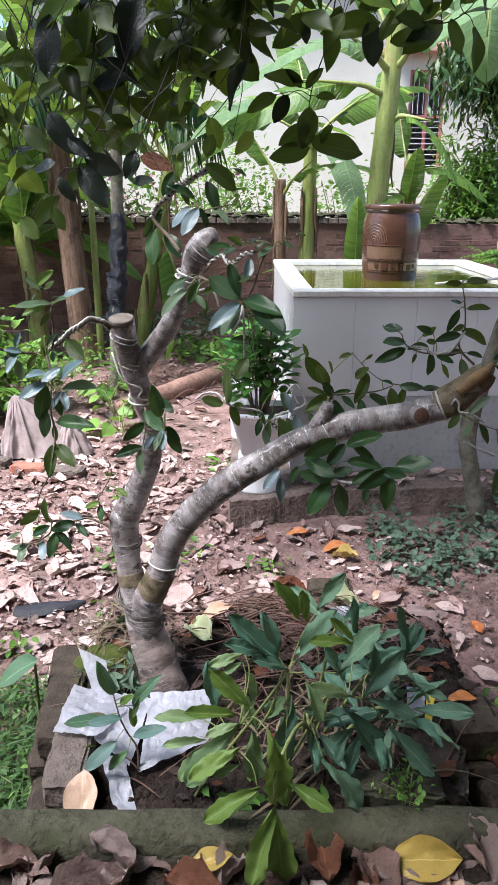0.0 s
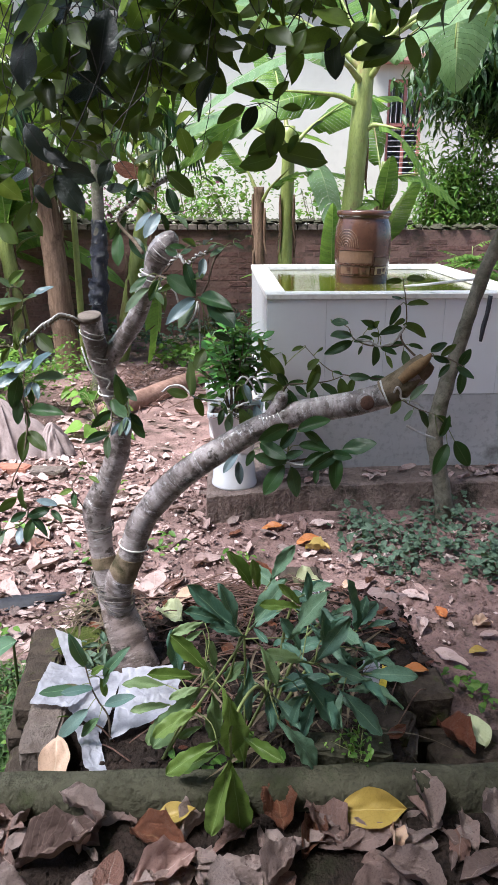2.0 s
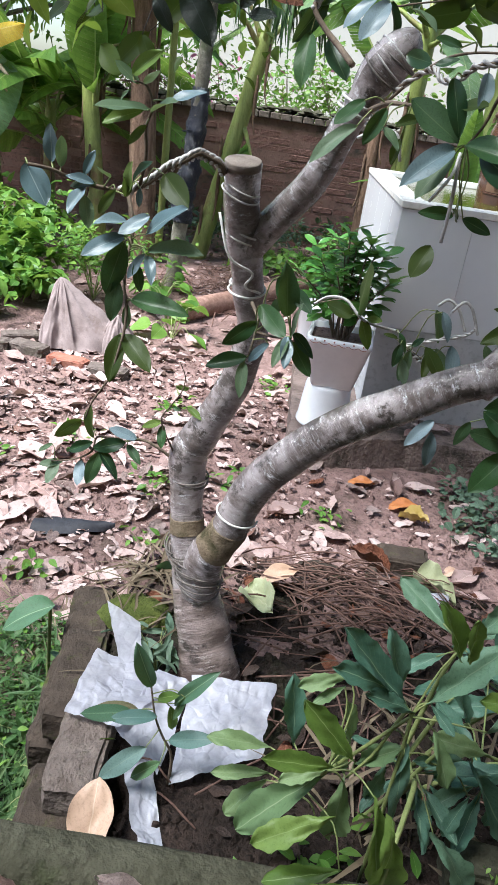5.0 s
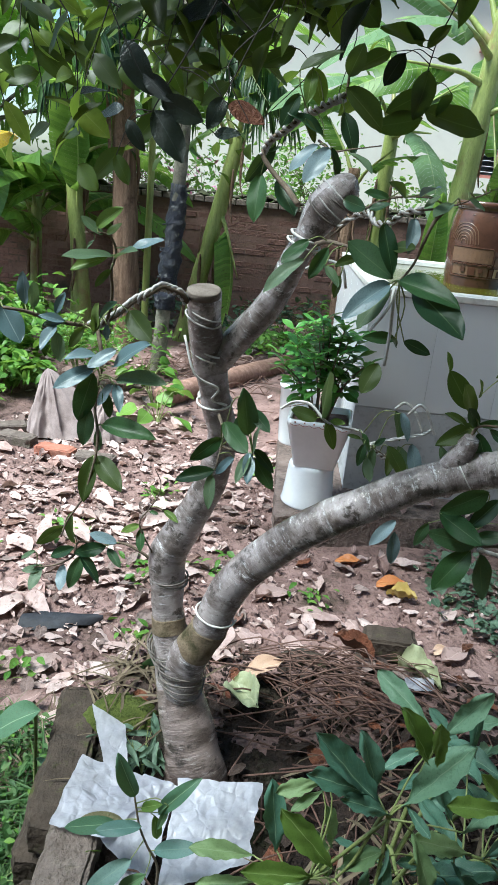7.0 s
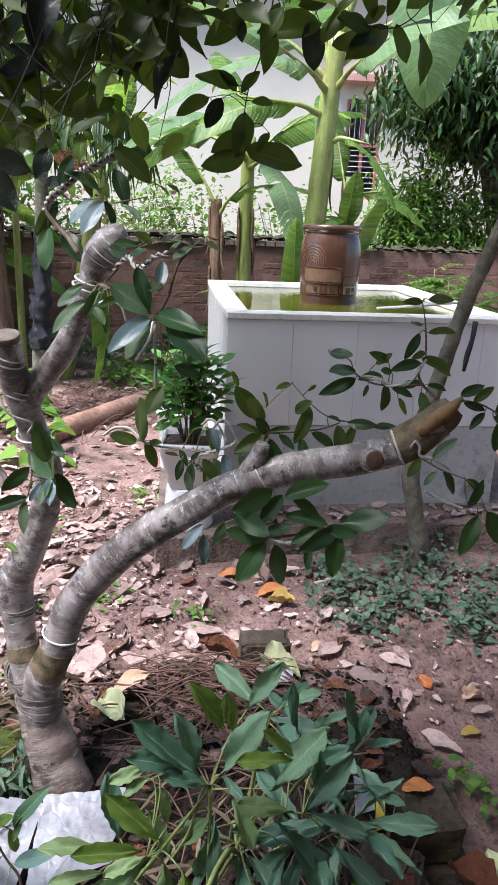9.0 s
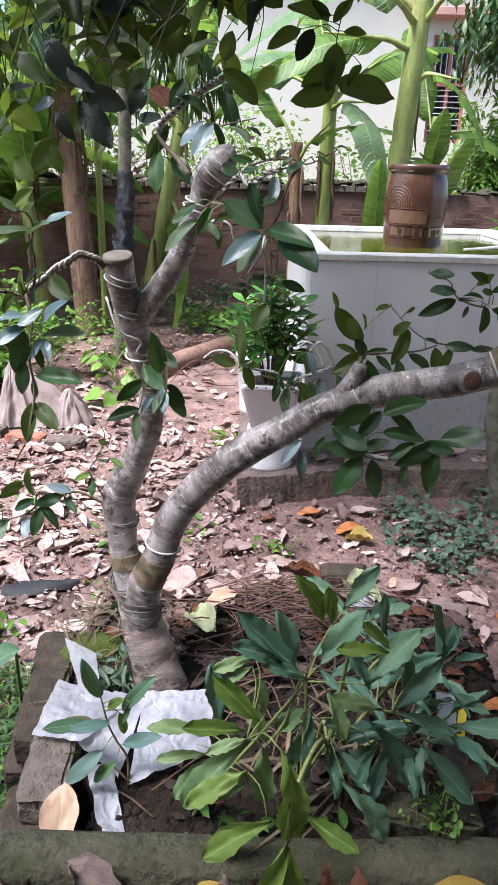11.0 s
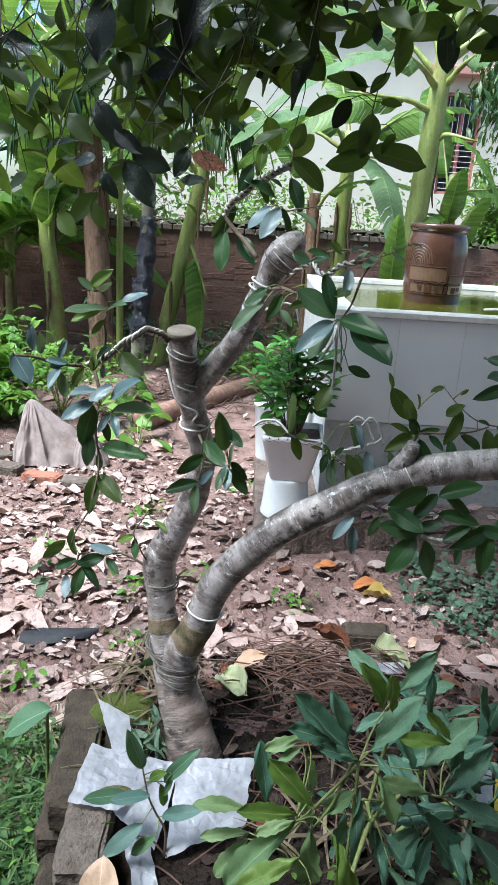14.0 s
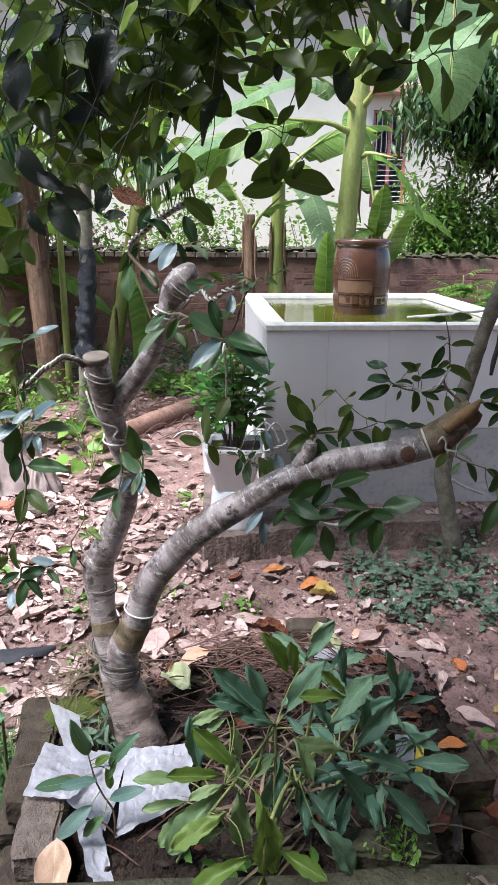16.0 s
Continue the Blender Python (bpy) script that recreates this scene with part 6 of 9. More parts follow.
# shoots at the head of the short limb
spray([(-0.128, 1.51, 1.526), (-0.151, 1.55, 1.549), (-0.176, 1.57, 1.571), (-0.192, 1.58, 1.593), (-0.182, 1.59, 1.615), (-0.158, 1.6, 1.634), (-0.139, 1.61, 1.654), (-0.12, 1.61, 1.663), (-0.094, 1.62, 1.679), (-0.078, 1.62, 1.686), (-0.075, 1.62, 1.704), (-0.076, 1.63, 1.736)], 0.0045, [((-0.175, 1.6, 1.609), (-0.214, 1.598, 1.548), 'f'), ((-0.193, 1.6, 1.564), (-0.197, 1.568, 1.495), 'f'), ((-0.101, 1.6, 1.626), (-0.155, 1.59, 1.661), 'f'), ((-0.147, 1.6, 1.683), (-0.169, 1.597, 1.633), 'f'), ((-0.077, 1.6, 1.697), (-0.013, 1.598, 1.649), 'O'), ((-0.076, 1.6, 1.712), (-0.06, 1.574, 1.754), 'O'), ((-0.076, 1.6, 1.664), (-0.052, 1.574, 1.606), 'f'), ((-0.13, 1.6, 1.718), (-0.133, 1.581, 1.671), 'y'), ((-0.151, 1.6, 1.713), (-0.092, 1.591, 1.748), 'o'), ((-0.166, 1.6, 1.558), (-0.133, 1.564, 1.506), 'f'), ((-0.134, 1.6, 1.649), (-0.113, 1.59, 1.619), 'o'), ((-0.19, 1.6, 1.596), (-0.164, 1.592, 1.604), 'g')])
wire([(-0.192, 1.58, 1.593), (-0.182, 1.59, 1.615), (-0.158, 1.6, 1.634), (-0.139, 1.61, 1.654), (-0.12, 1.61, 1.663), (-0.094, 1.62, 1.679), (-0.078, 1.62, 1.686)], 0.003, 8, 0.0055)
spray([(-0.109, 1.6, 1.62), (-0.086, 1.57, 1.606), (-0.061, 1.56, 1.61), (-0.016, 1.55, 1.619)], 0.0022, [((-0.109, 1.56, 1.612), (-0.15, 1.554, 1.574), 'b'), ((-0.092, 1.56, 1.609), (-0.124, 1.521, 1.561), 'b'), ((-0.09, 1.56, 1.61), (-0.07, 1.558, 1.569), 'f'), ((-0.062, 1.56, 1.604), (-0.025, 1.524, 1.588), 'g')])
spray([(-0.095, 1.48, 1.475), (-0.08, 1.41, 1.485), (-0.064, 1.36, 1.486), (-0.053, 1.34, 1.486)], 0.004, [((-0.107, 1.4, 1.485), (-0.138, 1.374, 1.452), 'f'), ((-0.058, 1.34, 1.493), (0.001, 1.324, 1.453), 'F'), ((-0.08, 1.38, 1.48), (-0.101, 1.377, 1.437), 'f'), ((-0.044, 1.34, 1.473), (-0.068, 1.314, 1.467), 'o'), ((-0.061, 1.34, 1.45), (-0.067, 1.337, 1.421), 'o'), ((-0.109, 1.45, 1.454), (-0.166, 1.432, 1.414), 'g'), ((-0.083, 1.34, 1.46), (-0.063, 1.312, 1.441), 'g')])
spray([(-0.066, 1.47, 1.504), (-0.044, 1.42, 1.524), (-0.032, 1.39, 1.527), (-0.024, 1.37, 1.517), (-0.009, 1.35, 1.519), (0.005, 1.34, 1.533), (0.027, 1.33, 1.539), (0.052, 1.32, 1.543)], 0.003, [((-0.018, 1.33, 1.519), (-0.001, 1.303, 1.466), 'f'), ((0.018, 1.33, 1.528), (0.016, 1.297, 1.494), 'b'), ((-0.003, 1.33, 1.493), (0.021, 1.293, 1.493), 'o'), ((-0.067, 1.42, 1.54), (-0.037, 1.386, 1.533), 'f'), ((-0.034, 1.4, 1.532), (-0.007, 1.388, 1.54), 'f'), ((0.028, 1.33, 1.541), (0.044, 1.33, 1.558), 'g')])
wire([(-0.066, 1.47, 1.504), (-0.044, 1.42, 1.524), (-0.032, 1.39, 1.527), (-0.024, 1.37, 1.517), (-0.009, 1.35, 1.519), (0.005, 1.34, 1.533), (0.027, 1.33, 1.539)], 0.0022, 6, 0.003)
spray([(-0.076, 1.47, 1.488), (-0.04, 1.44, 1.527), (-0.006, 1.42, 1.548), (0.042, 1.4, 1.554), (0.069, 1.38, 1.547), (0.11, 1.36, 1.568)], 0.0022, [((0.021, 1.33, 1.553), (0.035, 1.296, 1.572), 'b'), ((0.06, 1.33, 1.549), (0.035, 1.292, 1.537), 'g'), ((0.078, 1.33, 1.557), (0.101, 1.329, 1.547), 'g'), ((-0.016, 1.33, 1.548), (-0.046, 1.311, 1.554), 'f'), ((0.103, 1.33, 1.568), (0.116, 1.306, 1.575), 'o'), ((0.004, 1.33, 1.551), (-0.015, 1.299, 1.567), 'o')])
spray([(0.054, 1.33, 1.543), (0.039, 1.32, 1.522), (0.026, 1.32, 1.477), (0.012, 1.32, 1.453)], 0.0028, [((-0, 1.32, 1.448), (-0.052, 1.27, 1.418), 'b'), ((0.002, 1.325, 1.442), (-0.035, 1.30, 1.395), 'g'), ((0.01, 1.32, 1.453), (0.066, 1.25, 1.452), 'f'), ((0.031, 1.31, 1.446), (0.078, 1.225, 1.414), 'f'), ((0.024, 1.36, 1.373), (-0.017, 1.344, 1.374), 'f'), ((0.035, 1.36, 1.371), (0.072, 1.353, 1.359), 'f'), ((0.013, 1.405, 1.327), (-0.007, 1.383, 1.286), 'O'), ((0.019, 1.31, 1.372), (0.015, 1.287, 1.387), 'f')])
# twigs hanging before the planter and along the arching limb
spray([(0.148, 1.66, 1.055), (0.1, 1.69, 1.074), (0.055, 1.7, 1.102), (0.039, 1.7, 1.125), (-0.006, 1.69, 1.134), (-0.034, 1.68, 1.146), (-0.064, 1.69, 1.171), (-0.116, 1.7, 1.155)], 0.002, [((-0.038, 1.68, 1.146), (-0.046, 1.642, 1.25), 'g'), ((-0.033, 1.68, 1.146), (-0.008, 1.677, 1.092), 'o'), ((-0.049, 1.68, 1.148), (-0.101, 1.641, 1.169), 'o'), ((-0.024, 1.68, 1.147), (0.003, 1.66, 1.15), 'y'), ((0.065, 1.68, 1.102), (0.055, 1.674, 1.042), 'g'), ((0.095, 1.68, 1.1), (0.094, 1.645, 1.068), 'o'), ((0.108, 1.68, 1.113), (0.142, 1.669, 1.053), 'g'), ((0.092, 1.68, 1.181), (0.116, 1.678, 1.124), 'g'), ((0.037, 1.68, 1.131), (0.056, 1.665, 1.101), 'f')])
wire([(0.148, 1.66, 1.055), (0.1, 1.69, 1.074), (0.055, 1.7, 1.102)], 0.003, 5, 0.0045)
wire([(0.055, 1.7, 1.102), (0.039, 1.7, 1.125), (-0.006, 1.69, 1.134), (-0.034, 1.68, 1.146), (-0.064, 1.69, 1.171), (-0.096, 1.7, 1.169), (-0.119, 1.7, 1.153)], 0.0024, 1, 0.0006)
wire([(0.055, 1.7, 1.102), (0.099, 1.67, 1.129), (0.141, 1.64, 1.154), (0.152, 1.62, 1.173)], 0.002, 4, 0.002)
wire([(0.082, 1.62, 1.202), (0.097, 1.62, 1.214), (0.114, 1.61, 1.205), (0.132, 1.6, 1.171)], 0.0024, 1, 0.0006)
spray([(0.183, 1.54, 1.144), (0.192, 1.52, 1.189), (0.203, 1.52, 1.217), (0.252, 1.52, 1.221), (0.302, 1.53, 1.224), (0.338, 1.54, 1.234)], 0.003, [((0.186, 1.53, 1.241), (0.139, 1.522, 1.303), 'o'), ((0.194, 1.53, 1.235), (0.157, 1.494, 1.289), 'o'), ((0.204, 1.53, 1.217), (0.142, 1.507, 1.184), 'o'), ((0.207, 1.53, 1.204), (0.231, 1.496, 1.138), 'f'), ((0.204, 1.53, 1.217), (0.242, 1.524, 1.226), 'f'), ((0.278, 1.53, 1.266), (0.254, 1.502, 1.205), 'o'), ((0.266, 1.53, 1.205), (0.272, 1.508, 1.164), 'f'), ((0.284, 1.53, 1.217), (0.332, 1.53, 1.189), 'f'), ((0.332, 1.53, 1.232), (0.342, 1.524, 1.178), 'O'), ((0.313, 1.53, 1.248), (0.338, 1.529, 1.242), 'f'), ((0.204, 1.53, 1.214), (0.176, 1.508, 1.249), 'f'), ((0.223, 1.53, 1.212), (0.251, 1.51, 1.192), 'f'), ((0.151, 1.53, 1.173), (0.171, 1.519, 1.135), 'g'), ((0.186, 1.53, 1.212), (0.153, 1.509, 1.24), 'o')])
spray([(0.429, 1.52, 1.232), (0.366, 1.54, 1.234), (0.318, 1.55, 1.242), (0.281, 1.56, 1.267), (0.249, 1.57, 1.3)], 0.0018, [((0.353, 1.54, 1.233), (0.398, 1.512, 1.238), 'f'), ((0.404, 1.54, 1.226), (0.434, 1.516, 1.238), 'f'), ((0.253, 1.54, 1.252), (0.273, 1.506, 1.282), 'o'), ((0.241, 1.54, 1.305), (0.216, 1.515, 1.307), 'o'), ((0.289, 1.54, 1.305), (0.274, 1.54, 1.294), 'o'), ((0.366, 1.54, 1.231), (0.351, 1.538, 1.183), 'o'), ((0.144, 1.54, 1.297), (0.138, 1.525, 1.328), 'y'), ((0.198, 1.54, 1.26), (0.198, 1.52, 1.292), 'o')])
spray([(0.144, 1.66, 1.049), (0.104, 1.68, 1.08), (0.063, 1.69, 1.101), (0.036, 1.7, 1.113)], 0.0016, [((0.099, 1.66, 1.185), (0.12, 1.634, 1.145), 'b'), ((0.129, 1.66, 1.128), (0.144, 1.624, 1.068), 'b'), ((0.086, 1.66, 1.118), (0.124, 1.631, 1.071), 'o'), ((0.052, 1.66, 1.09), (0.064, 1.651, 1.047), 'g'), ((0.035, 1.66, 1.124), (0.011, 1.655, 1.134), 'o'), ((0.042, 1.66, 1.116), (0.035, 1.634, 1.082), 'f'), ((0.062, 1.66, 1.115), (0.078, 1.651, 1.135), 'f')])
spray([(0.493, 1.47, 1.299), (0.471, 1.49, 1.321), (0.464, 1.5, 1.342), (0.477, 1.51, 1.367), (0.474, 1.52, 1.422), (0.467, 1.53, 1.461)], 0.0028, [((0.458, 1.5, 1.411), (0.437, 1.491, 1.366), 'f'), ((0.474, 1.5, 1.411), (0.518, 1.488, 1.42), 'o'), ((0.467, 1.5, 1.366), (0.522, 1.487, 1.345), 'O'), ((0.467, 1.5, 1.358), (0.414, 1.49, 1.349), 'f'), ((0.467, 1.5, 1.469), (0.502, 1.475, 1.473), 'o'), ((0.458, 1.5, 1.465), (0.424, 1.488, 1.466), 'o'), ((0.461, 1.5, 1.425), (0.432, 1.471, 1.429), 'f'), ((0.471, 1.5, 1.378), (0.446, 1.479, 1.37), 'o'), ((0.483, 1.5, 1.318), (0.516, 1.491, 1.314), 'f'), ((0.472, 1.5, 1.306), (0.484, 1.488, 1.26), 'g')])
spray([(0.471, 1.49, 1.321), (0.435, 1.5, 1.316), (0.39, 1.51, 1.316), (0.355, 1.52, 1.332), (0.344, 1.53, 1.355), (0.306, 1.54, 1.367)], 0.0024, [((0.408, 1.5, 1.36), (0.374, 1.472, 1.378), 'f'), ((0.405, 1.5, 1.318), (0.409, 1.498, 1.268), 'F'), ((0.419, 1.5, 1.311), (0.454, 1.486, 1.302), 'f'), ((0.399, 1.5, 1.333), (0.356, 1.483, 1.333), 'f'), ((0.35, 1.5, 1.34), (0.299, 1.46, 1.351), 'f'), ((0.352, 1.5, 1.326), (0.29, 1.482, 1.303), 'f'), ((0.301, 1.5, 1.373), (0.337, 1.47, 1.372), 'f'), ((0.375, 1.5, 1.316), (0.366, 1.487, 1.3), 'f'), ((0.415, 1.5, 1.342), (0.389, 1.479, 1.345), 'o'), ((0.435, 1.5, 1.314), (0.468, 1.493, 1.326), 'f'), ((0.385, 1.5, 1.354), (0.409, 1.486, 1.375), 'y'), ((0.431, 1.5, 1.294), (0.449, 1.492, 1.265), 'y')])
wire([(0.469, 1.48, 1.368), (0.448, 1.47, 1.337), (0.432, 1.47, 1.325), (0.406, 1.48, 1.321), (0.387, 1.48, 1.332), (0.358, 1.49, 1.333)], 0.0018, 2, 0.002)
spray([(0.507, 1.46, 1.282), (0.523, 1.44, 1.304), (0.553, 1.42, 1.304), (0.585, 1.4, 1.289)], 0.0028, [((0.515, 1.42, 1.32), (0.541, 1.394, 1.342), 'f'), ((0.522, 1.42, 1.307), (0.555, 1.406, 1.298), 'f'), ((0.561, 1.42, 1.29), (0.535, 1.41, 1.265), 'f'), ((0.582, 1.42, 1.284), (0.602, 1.413, 1.326), 'f'), ((0.576, 1.42, 1.284), (0.608, 1.394, 1.262), 'f'), ((0.594, 1.42, 1.28), (0.586, 1.414, 1.221), 'f'), ((0.539, 1.42, 1.307), (0.568, 1.415, 1.337), 'o')])
spray([(0.46, 1.45, 1.204), (0.469, 1.42, 1.201), (0.492, 1.4, 1.192), (0.526, 1.38, 1.184)], 0.0022, [((0.452, 1.4, 1.211), (0.428, 1.388, 1.184), 'o'), ((0.493, 1.4, 1.189), (0.525, 1.399, 1.148), 'f'), ((0.481, 1.4, 1.189), (0.463, 1.398, 1.164), 'g'), ((0.473, 1.4, 1.213), (0.499, 1.381, 1.254), 'g'), ((0.546, 1.4, 1.126), (0.562, 1.381, 1.174), 'f'), ((0.567, 1.4, 1.108), (0.533, 1.367, 1.05), 'F'), ((0.581, 1.4, 1.116), (0.621, 1.393, 1.055), 'F'), ((0.534, 1.4, 1.175), (0.576, 1.397, 1.153), 'f')])
wire([(0.442, 1.43, 1.222), (0.446, 1.42, 1.237), (0.455, 1.42, 1.227), (0.458, 1.42, 1.211), (0.482, 1.41, 1.207), (0.506, 1.4, 1.193)], 0.0024, 1, 0.0006)
wire([(0.474, 1.42, 1.146), (0.489, 1.42, 1.137), (0.507, 1.41, 1.13), (0.537, 1.4, 1.121)], 0.0026, 1, 0.0006)
wire([(0.103, 1.6, 1.2), (0.118, 1.6, 1.218), (0.132, 1.6, 1.211), (0.143, 1.6, 1.191), (0.153, 1.6, 1.169)], 0.0024, 1, 0.0006)
# the heavy bunch under the arching limb
spray([(0.204, 1.5, 1.121), (0.201, 1.42, 1.098), (0.199, 1.38, 1.072)], 0.004, [((0.199, 1.38, 1.162), (0.134, 1.359, 1.13), 'F'), ((0.217, 1.38, 1.152), (0.179, 1.368, 1.107), 'F'), ((0.22, 1.38, 1.147), (0.286, 1.369, 1.181), 'F'), ((0.231, 1.38, 1.147), (0.282, 1.369, 1.12), 'f'), ((0.134, 1.38, 1.12), (0.194, 1.347, 1.091), 'f'), ((0.197, 1.38, 1.074), (0.124, 1.371, 1.089), 'f'), ((0.191, 1.38, 1.065), (0.143, 1.363, 1), 'F'), ((0.206, 1.38, 1.062), (0.218, 1.367, 0.993), 'F'), ((0.223, 1.38, 1.113), (0.29, 1.357, 1.115), 'f'), ((0.19, 1.38, 1.083), (0.233, 1.365, 1.101), 'f'), ((0.121, 1.38, 1.102), (0.104, 1.371, 1.067), 'f'), ((0.085, 1.44, 1.071), (0.047, 1.425, 1.031), 'b'), ((0.085, 1.44, 1.052), (0.09, 1.429, 0.995), 'b')])
spray([(0.199, 1.38, 1.072), (0.257, 1.37, 1.087), (0.309, 1.36, 1.102)], 0.003, [((0.307, 1.36, 1.103), (0.249, 1.321, 1.075), 'F'), ((0.306, 1.36, 1.099), (0.302, 1.326, 1.027), 'F'), ((0.318, 1.36, 1.109), (0.391, 1.338, 1.129), 'F'), ((0.263, 1.36, 1.067), (0.26, 1.346, 1.032), 'f'), ((0.289, 1.36, 1.102), (0.335, 1.329, 1.101), 'f'), ((0.277, 1.36, 1.103), (0.231, 1.347, 1.078), 'f')])
wire([(0.195, 1.36, 1.079), (0.222, 1.36, 1.073), (0.252, 1.36, 1.073)], 0.0028, 2, 0.001)
for seed, line in enumerate([[(-0.105, 1.47, 1.44), (-0.08, 1.455, 1.455), (-0.055, 1.45, 1.45), (-0.045, 1.455, 1.42)], [(-0.285, 1.525, 1.31), (-0.262, 1.515, 1.25), (-0.225, 1.535, 1.225), (-0.235, 1.55, 1.20), (-0.21, 1.56, 1.19)], [(0.006, 1.31, 1.445), (0.0, 1.30, 1.42), (-0.018, 1.30, 1.39)], [(0.007, 1.315, 1.44), (0.009, 1.31, 1.39), (0.009, 1.315, 1.345)]]):
    put("tie_wire", tube("tie_wire", [(*p, 0.0022) for p in line], 6, 5), STRING, None, tree, "loose white plastic-coated wire")

# ---- shrub behind the kerb ----
LANCES = [mesh_of("leaf", *s) for s in (blade(0.295, 1.6, 0.64, 0.35, 0.10, 0.035, seed=71, crumple=0.03, nu=22, nv=8, frill=0.07), blade(0.31, 1.65, 0.64, 0.25, 0.18, 0.04, seed=72, crumple=0.035, nu=22, nv=8, frill=0.09), blade(0.26, 1.5, 0.66, 0.45, 0.05, 0.035, seed=73, crumple=0.03, nu=22, nv=8, frill=0.06), blade(0.30, 1.6, 0.64, 0.2, 0.26, 0.04, seed=74, crumple=0.035, nu=22, nv=8, frill=0.08))]
LANCES_YOUNG = [me.copy() for me in LANCES]
LANCES_PALE = [me.copy() for me in LANCES]
LANCES_NARROW = [mesh_of("leaf", *blade(0.17, 1.5, 0.6, 0.3, 0.1, 0.03, seed=75, crumple=0.02, nu=12, nv=6))]
for group, mat in ((LANCES, SHRUB), (LANCES_YOUNG, SHRUB_YOUNG), (LANCES_PALE, SHRUB_PALE), (LANCES_NARROW, SHRUB)):
    for me in group:
        me.materials.append(mat)
LEAF_OF = {"s": LANCES, "p": LANCES_PALE, "y": LANCES_YOUNG, "n": LANCES_NARROW}
shrub = thing("garden_shrub", (0.20, 1.36, 0.38), "blue-green shrub with long narrow leaves behind the kerb", "shrub")


def shrub_spray(line, r, leaves):
    """One reclining shoot of the shrub with its leaves."""
    rng = random.Random(len(leaves) * 17 + int(line[0][0] * 1000))
    n = len(line)
    foot = Vector(line[0])
    foot.z = land(foot.x, foot.y)
    rows = [(*foot, r)] + [(*p, r * (1 - 0.4 * i / (n - 1))) for i, p in enumerate(line)]
    ob = put("shoot", tube("shoot", rows, 7, 6, 0.08), GREEN_TWIG, None, shrub)
    stalks(line, leaves, ob, GREEN_TWIG, 0.0017, 0.16)
    for a, b, kind in leaves:
        leaf_between(a, b, LEAF_OF[kind], ob, rng, 1.7, 0.4)


shrub_spray([(-0.113, 1.22, 0.343), (-0.052, 1.22, 0.459), (0.028, 1.19, 0.612), (0.098, 1.166, 0.747)], 0.0042, [((0.082, 1.166, 0.77), (-0.013, 1.151, 0.886), 's'), ((0.066, 1.166, 0.783), (-0.01, 1.128, 0.847), 's'), ((0.114, 1.166, 0.774), (0.175, 1.145, 0.901), 's'), ((0.155, 1.2, 0.867), (0.187, 1.169, 0.955), 's'), ((0.117, 1.166, 0.777), (0.146, 1.128, 0.765), 's'), ((0.133, 1.166, 0.732), (0.175, 1.131, 0.656), 'p'), ((0.105, 1.166, 0.696), (0.114, 1.139, 0.551), 'n'), ((0.082, 1.2, 0.756), (0.063, 1.167, 0.863), 's'), ((0.099, 1.166, 0.754), (0.037, 1.134, 0.808), 's'), ((0.116, 1.109, 0.902), (0.089, 1.07, 0.997), 'y'), ((0.126, 1.109, 0.902), (0.118, 1.088, 0.975), 'y'), ((0.208, 1.07, 0.884), (0.132, 1.045, 0.91), 'y'), ((0.21, 1.08, 0.883), (0.167, 1.064, 0.938), 'y'), ((0.194, 1.15, 0.756), (0.255, 1.134, 0.876), 's')])
shrub_spray([(0.096, 1.26, 0.4), (0.145, 1.24, 0.535), (0.185, 1.22, 0.649), (0.256, 1.207, 0.654)], 0.0042, [((0.265, 1.207, 0.654), (0.36, 1.177, 0.647), 's'), ((0.215, 1.207, 0.639), (0.325, 1.203, 0.48), 's'), ((0.31, 1.207, 0.588), (0.414, 1.167, 0.492), 's'), ((0.256, 1.207, 0.654), (0.318, 1.183, 0.767), 's'), ((0.239, 1.207, 0.659), (0.151, 1.178, 0.708), 'p'), ((0.378, 1.3, 0.623), (0.455, 1.276, 0.601), 's'), ((0.377, 1.38, 0.625), (0.351, 1.345, 0.783), 's'), ((0.381, 1.38, 0.63), (0.393, 1.373, 0.717), 's'), ((0.257, 1.35, 0.687), (0.251, 1.325, 0.811), 'n'), ((0.289, 1.3, 0.664), (0.335, 1.261, 0.74), 's'), ((0.232, 1.3, 0.623), (0.191, 1.285, 0.719), 's'), ((0.28, 1.25, 0.663), (0.285, 1.214, 0.764), 's'), ((0.173, 1.15, 0.549), (0.277, 1.132, 0.433), 's'), ((0.232, 1.207, 0.571), (0.202, 1.181, 0.506), 's')])
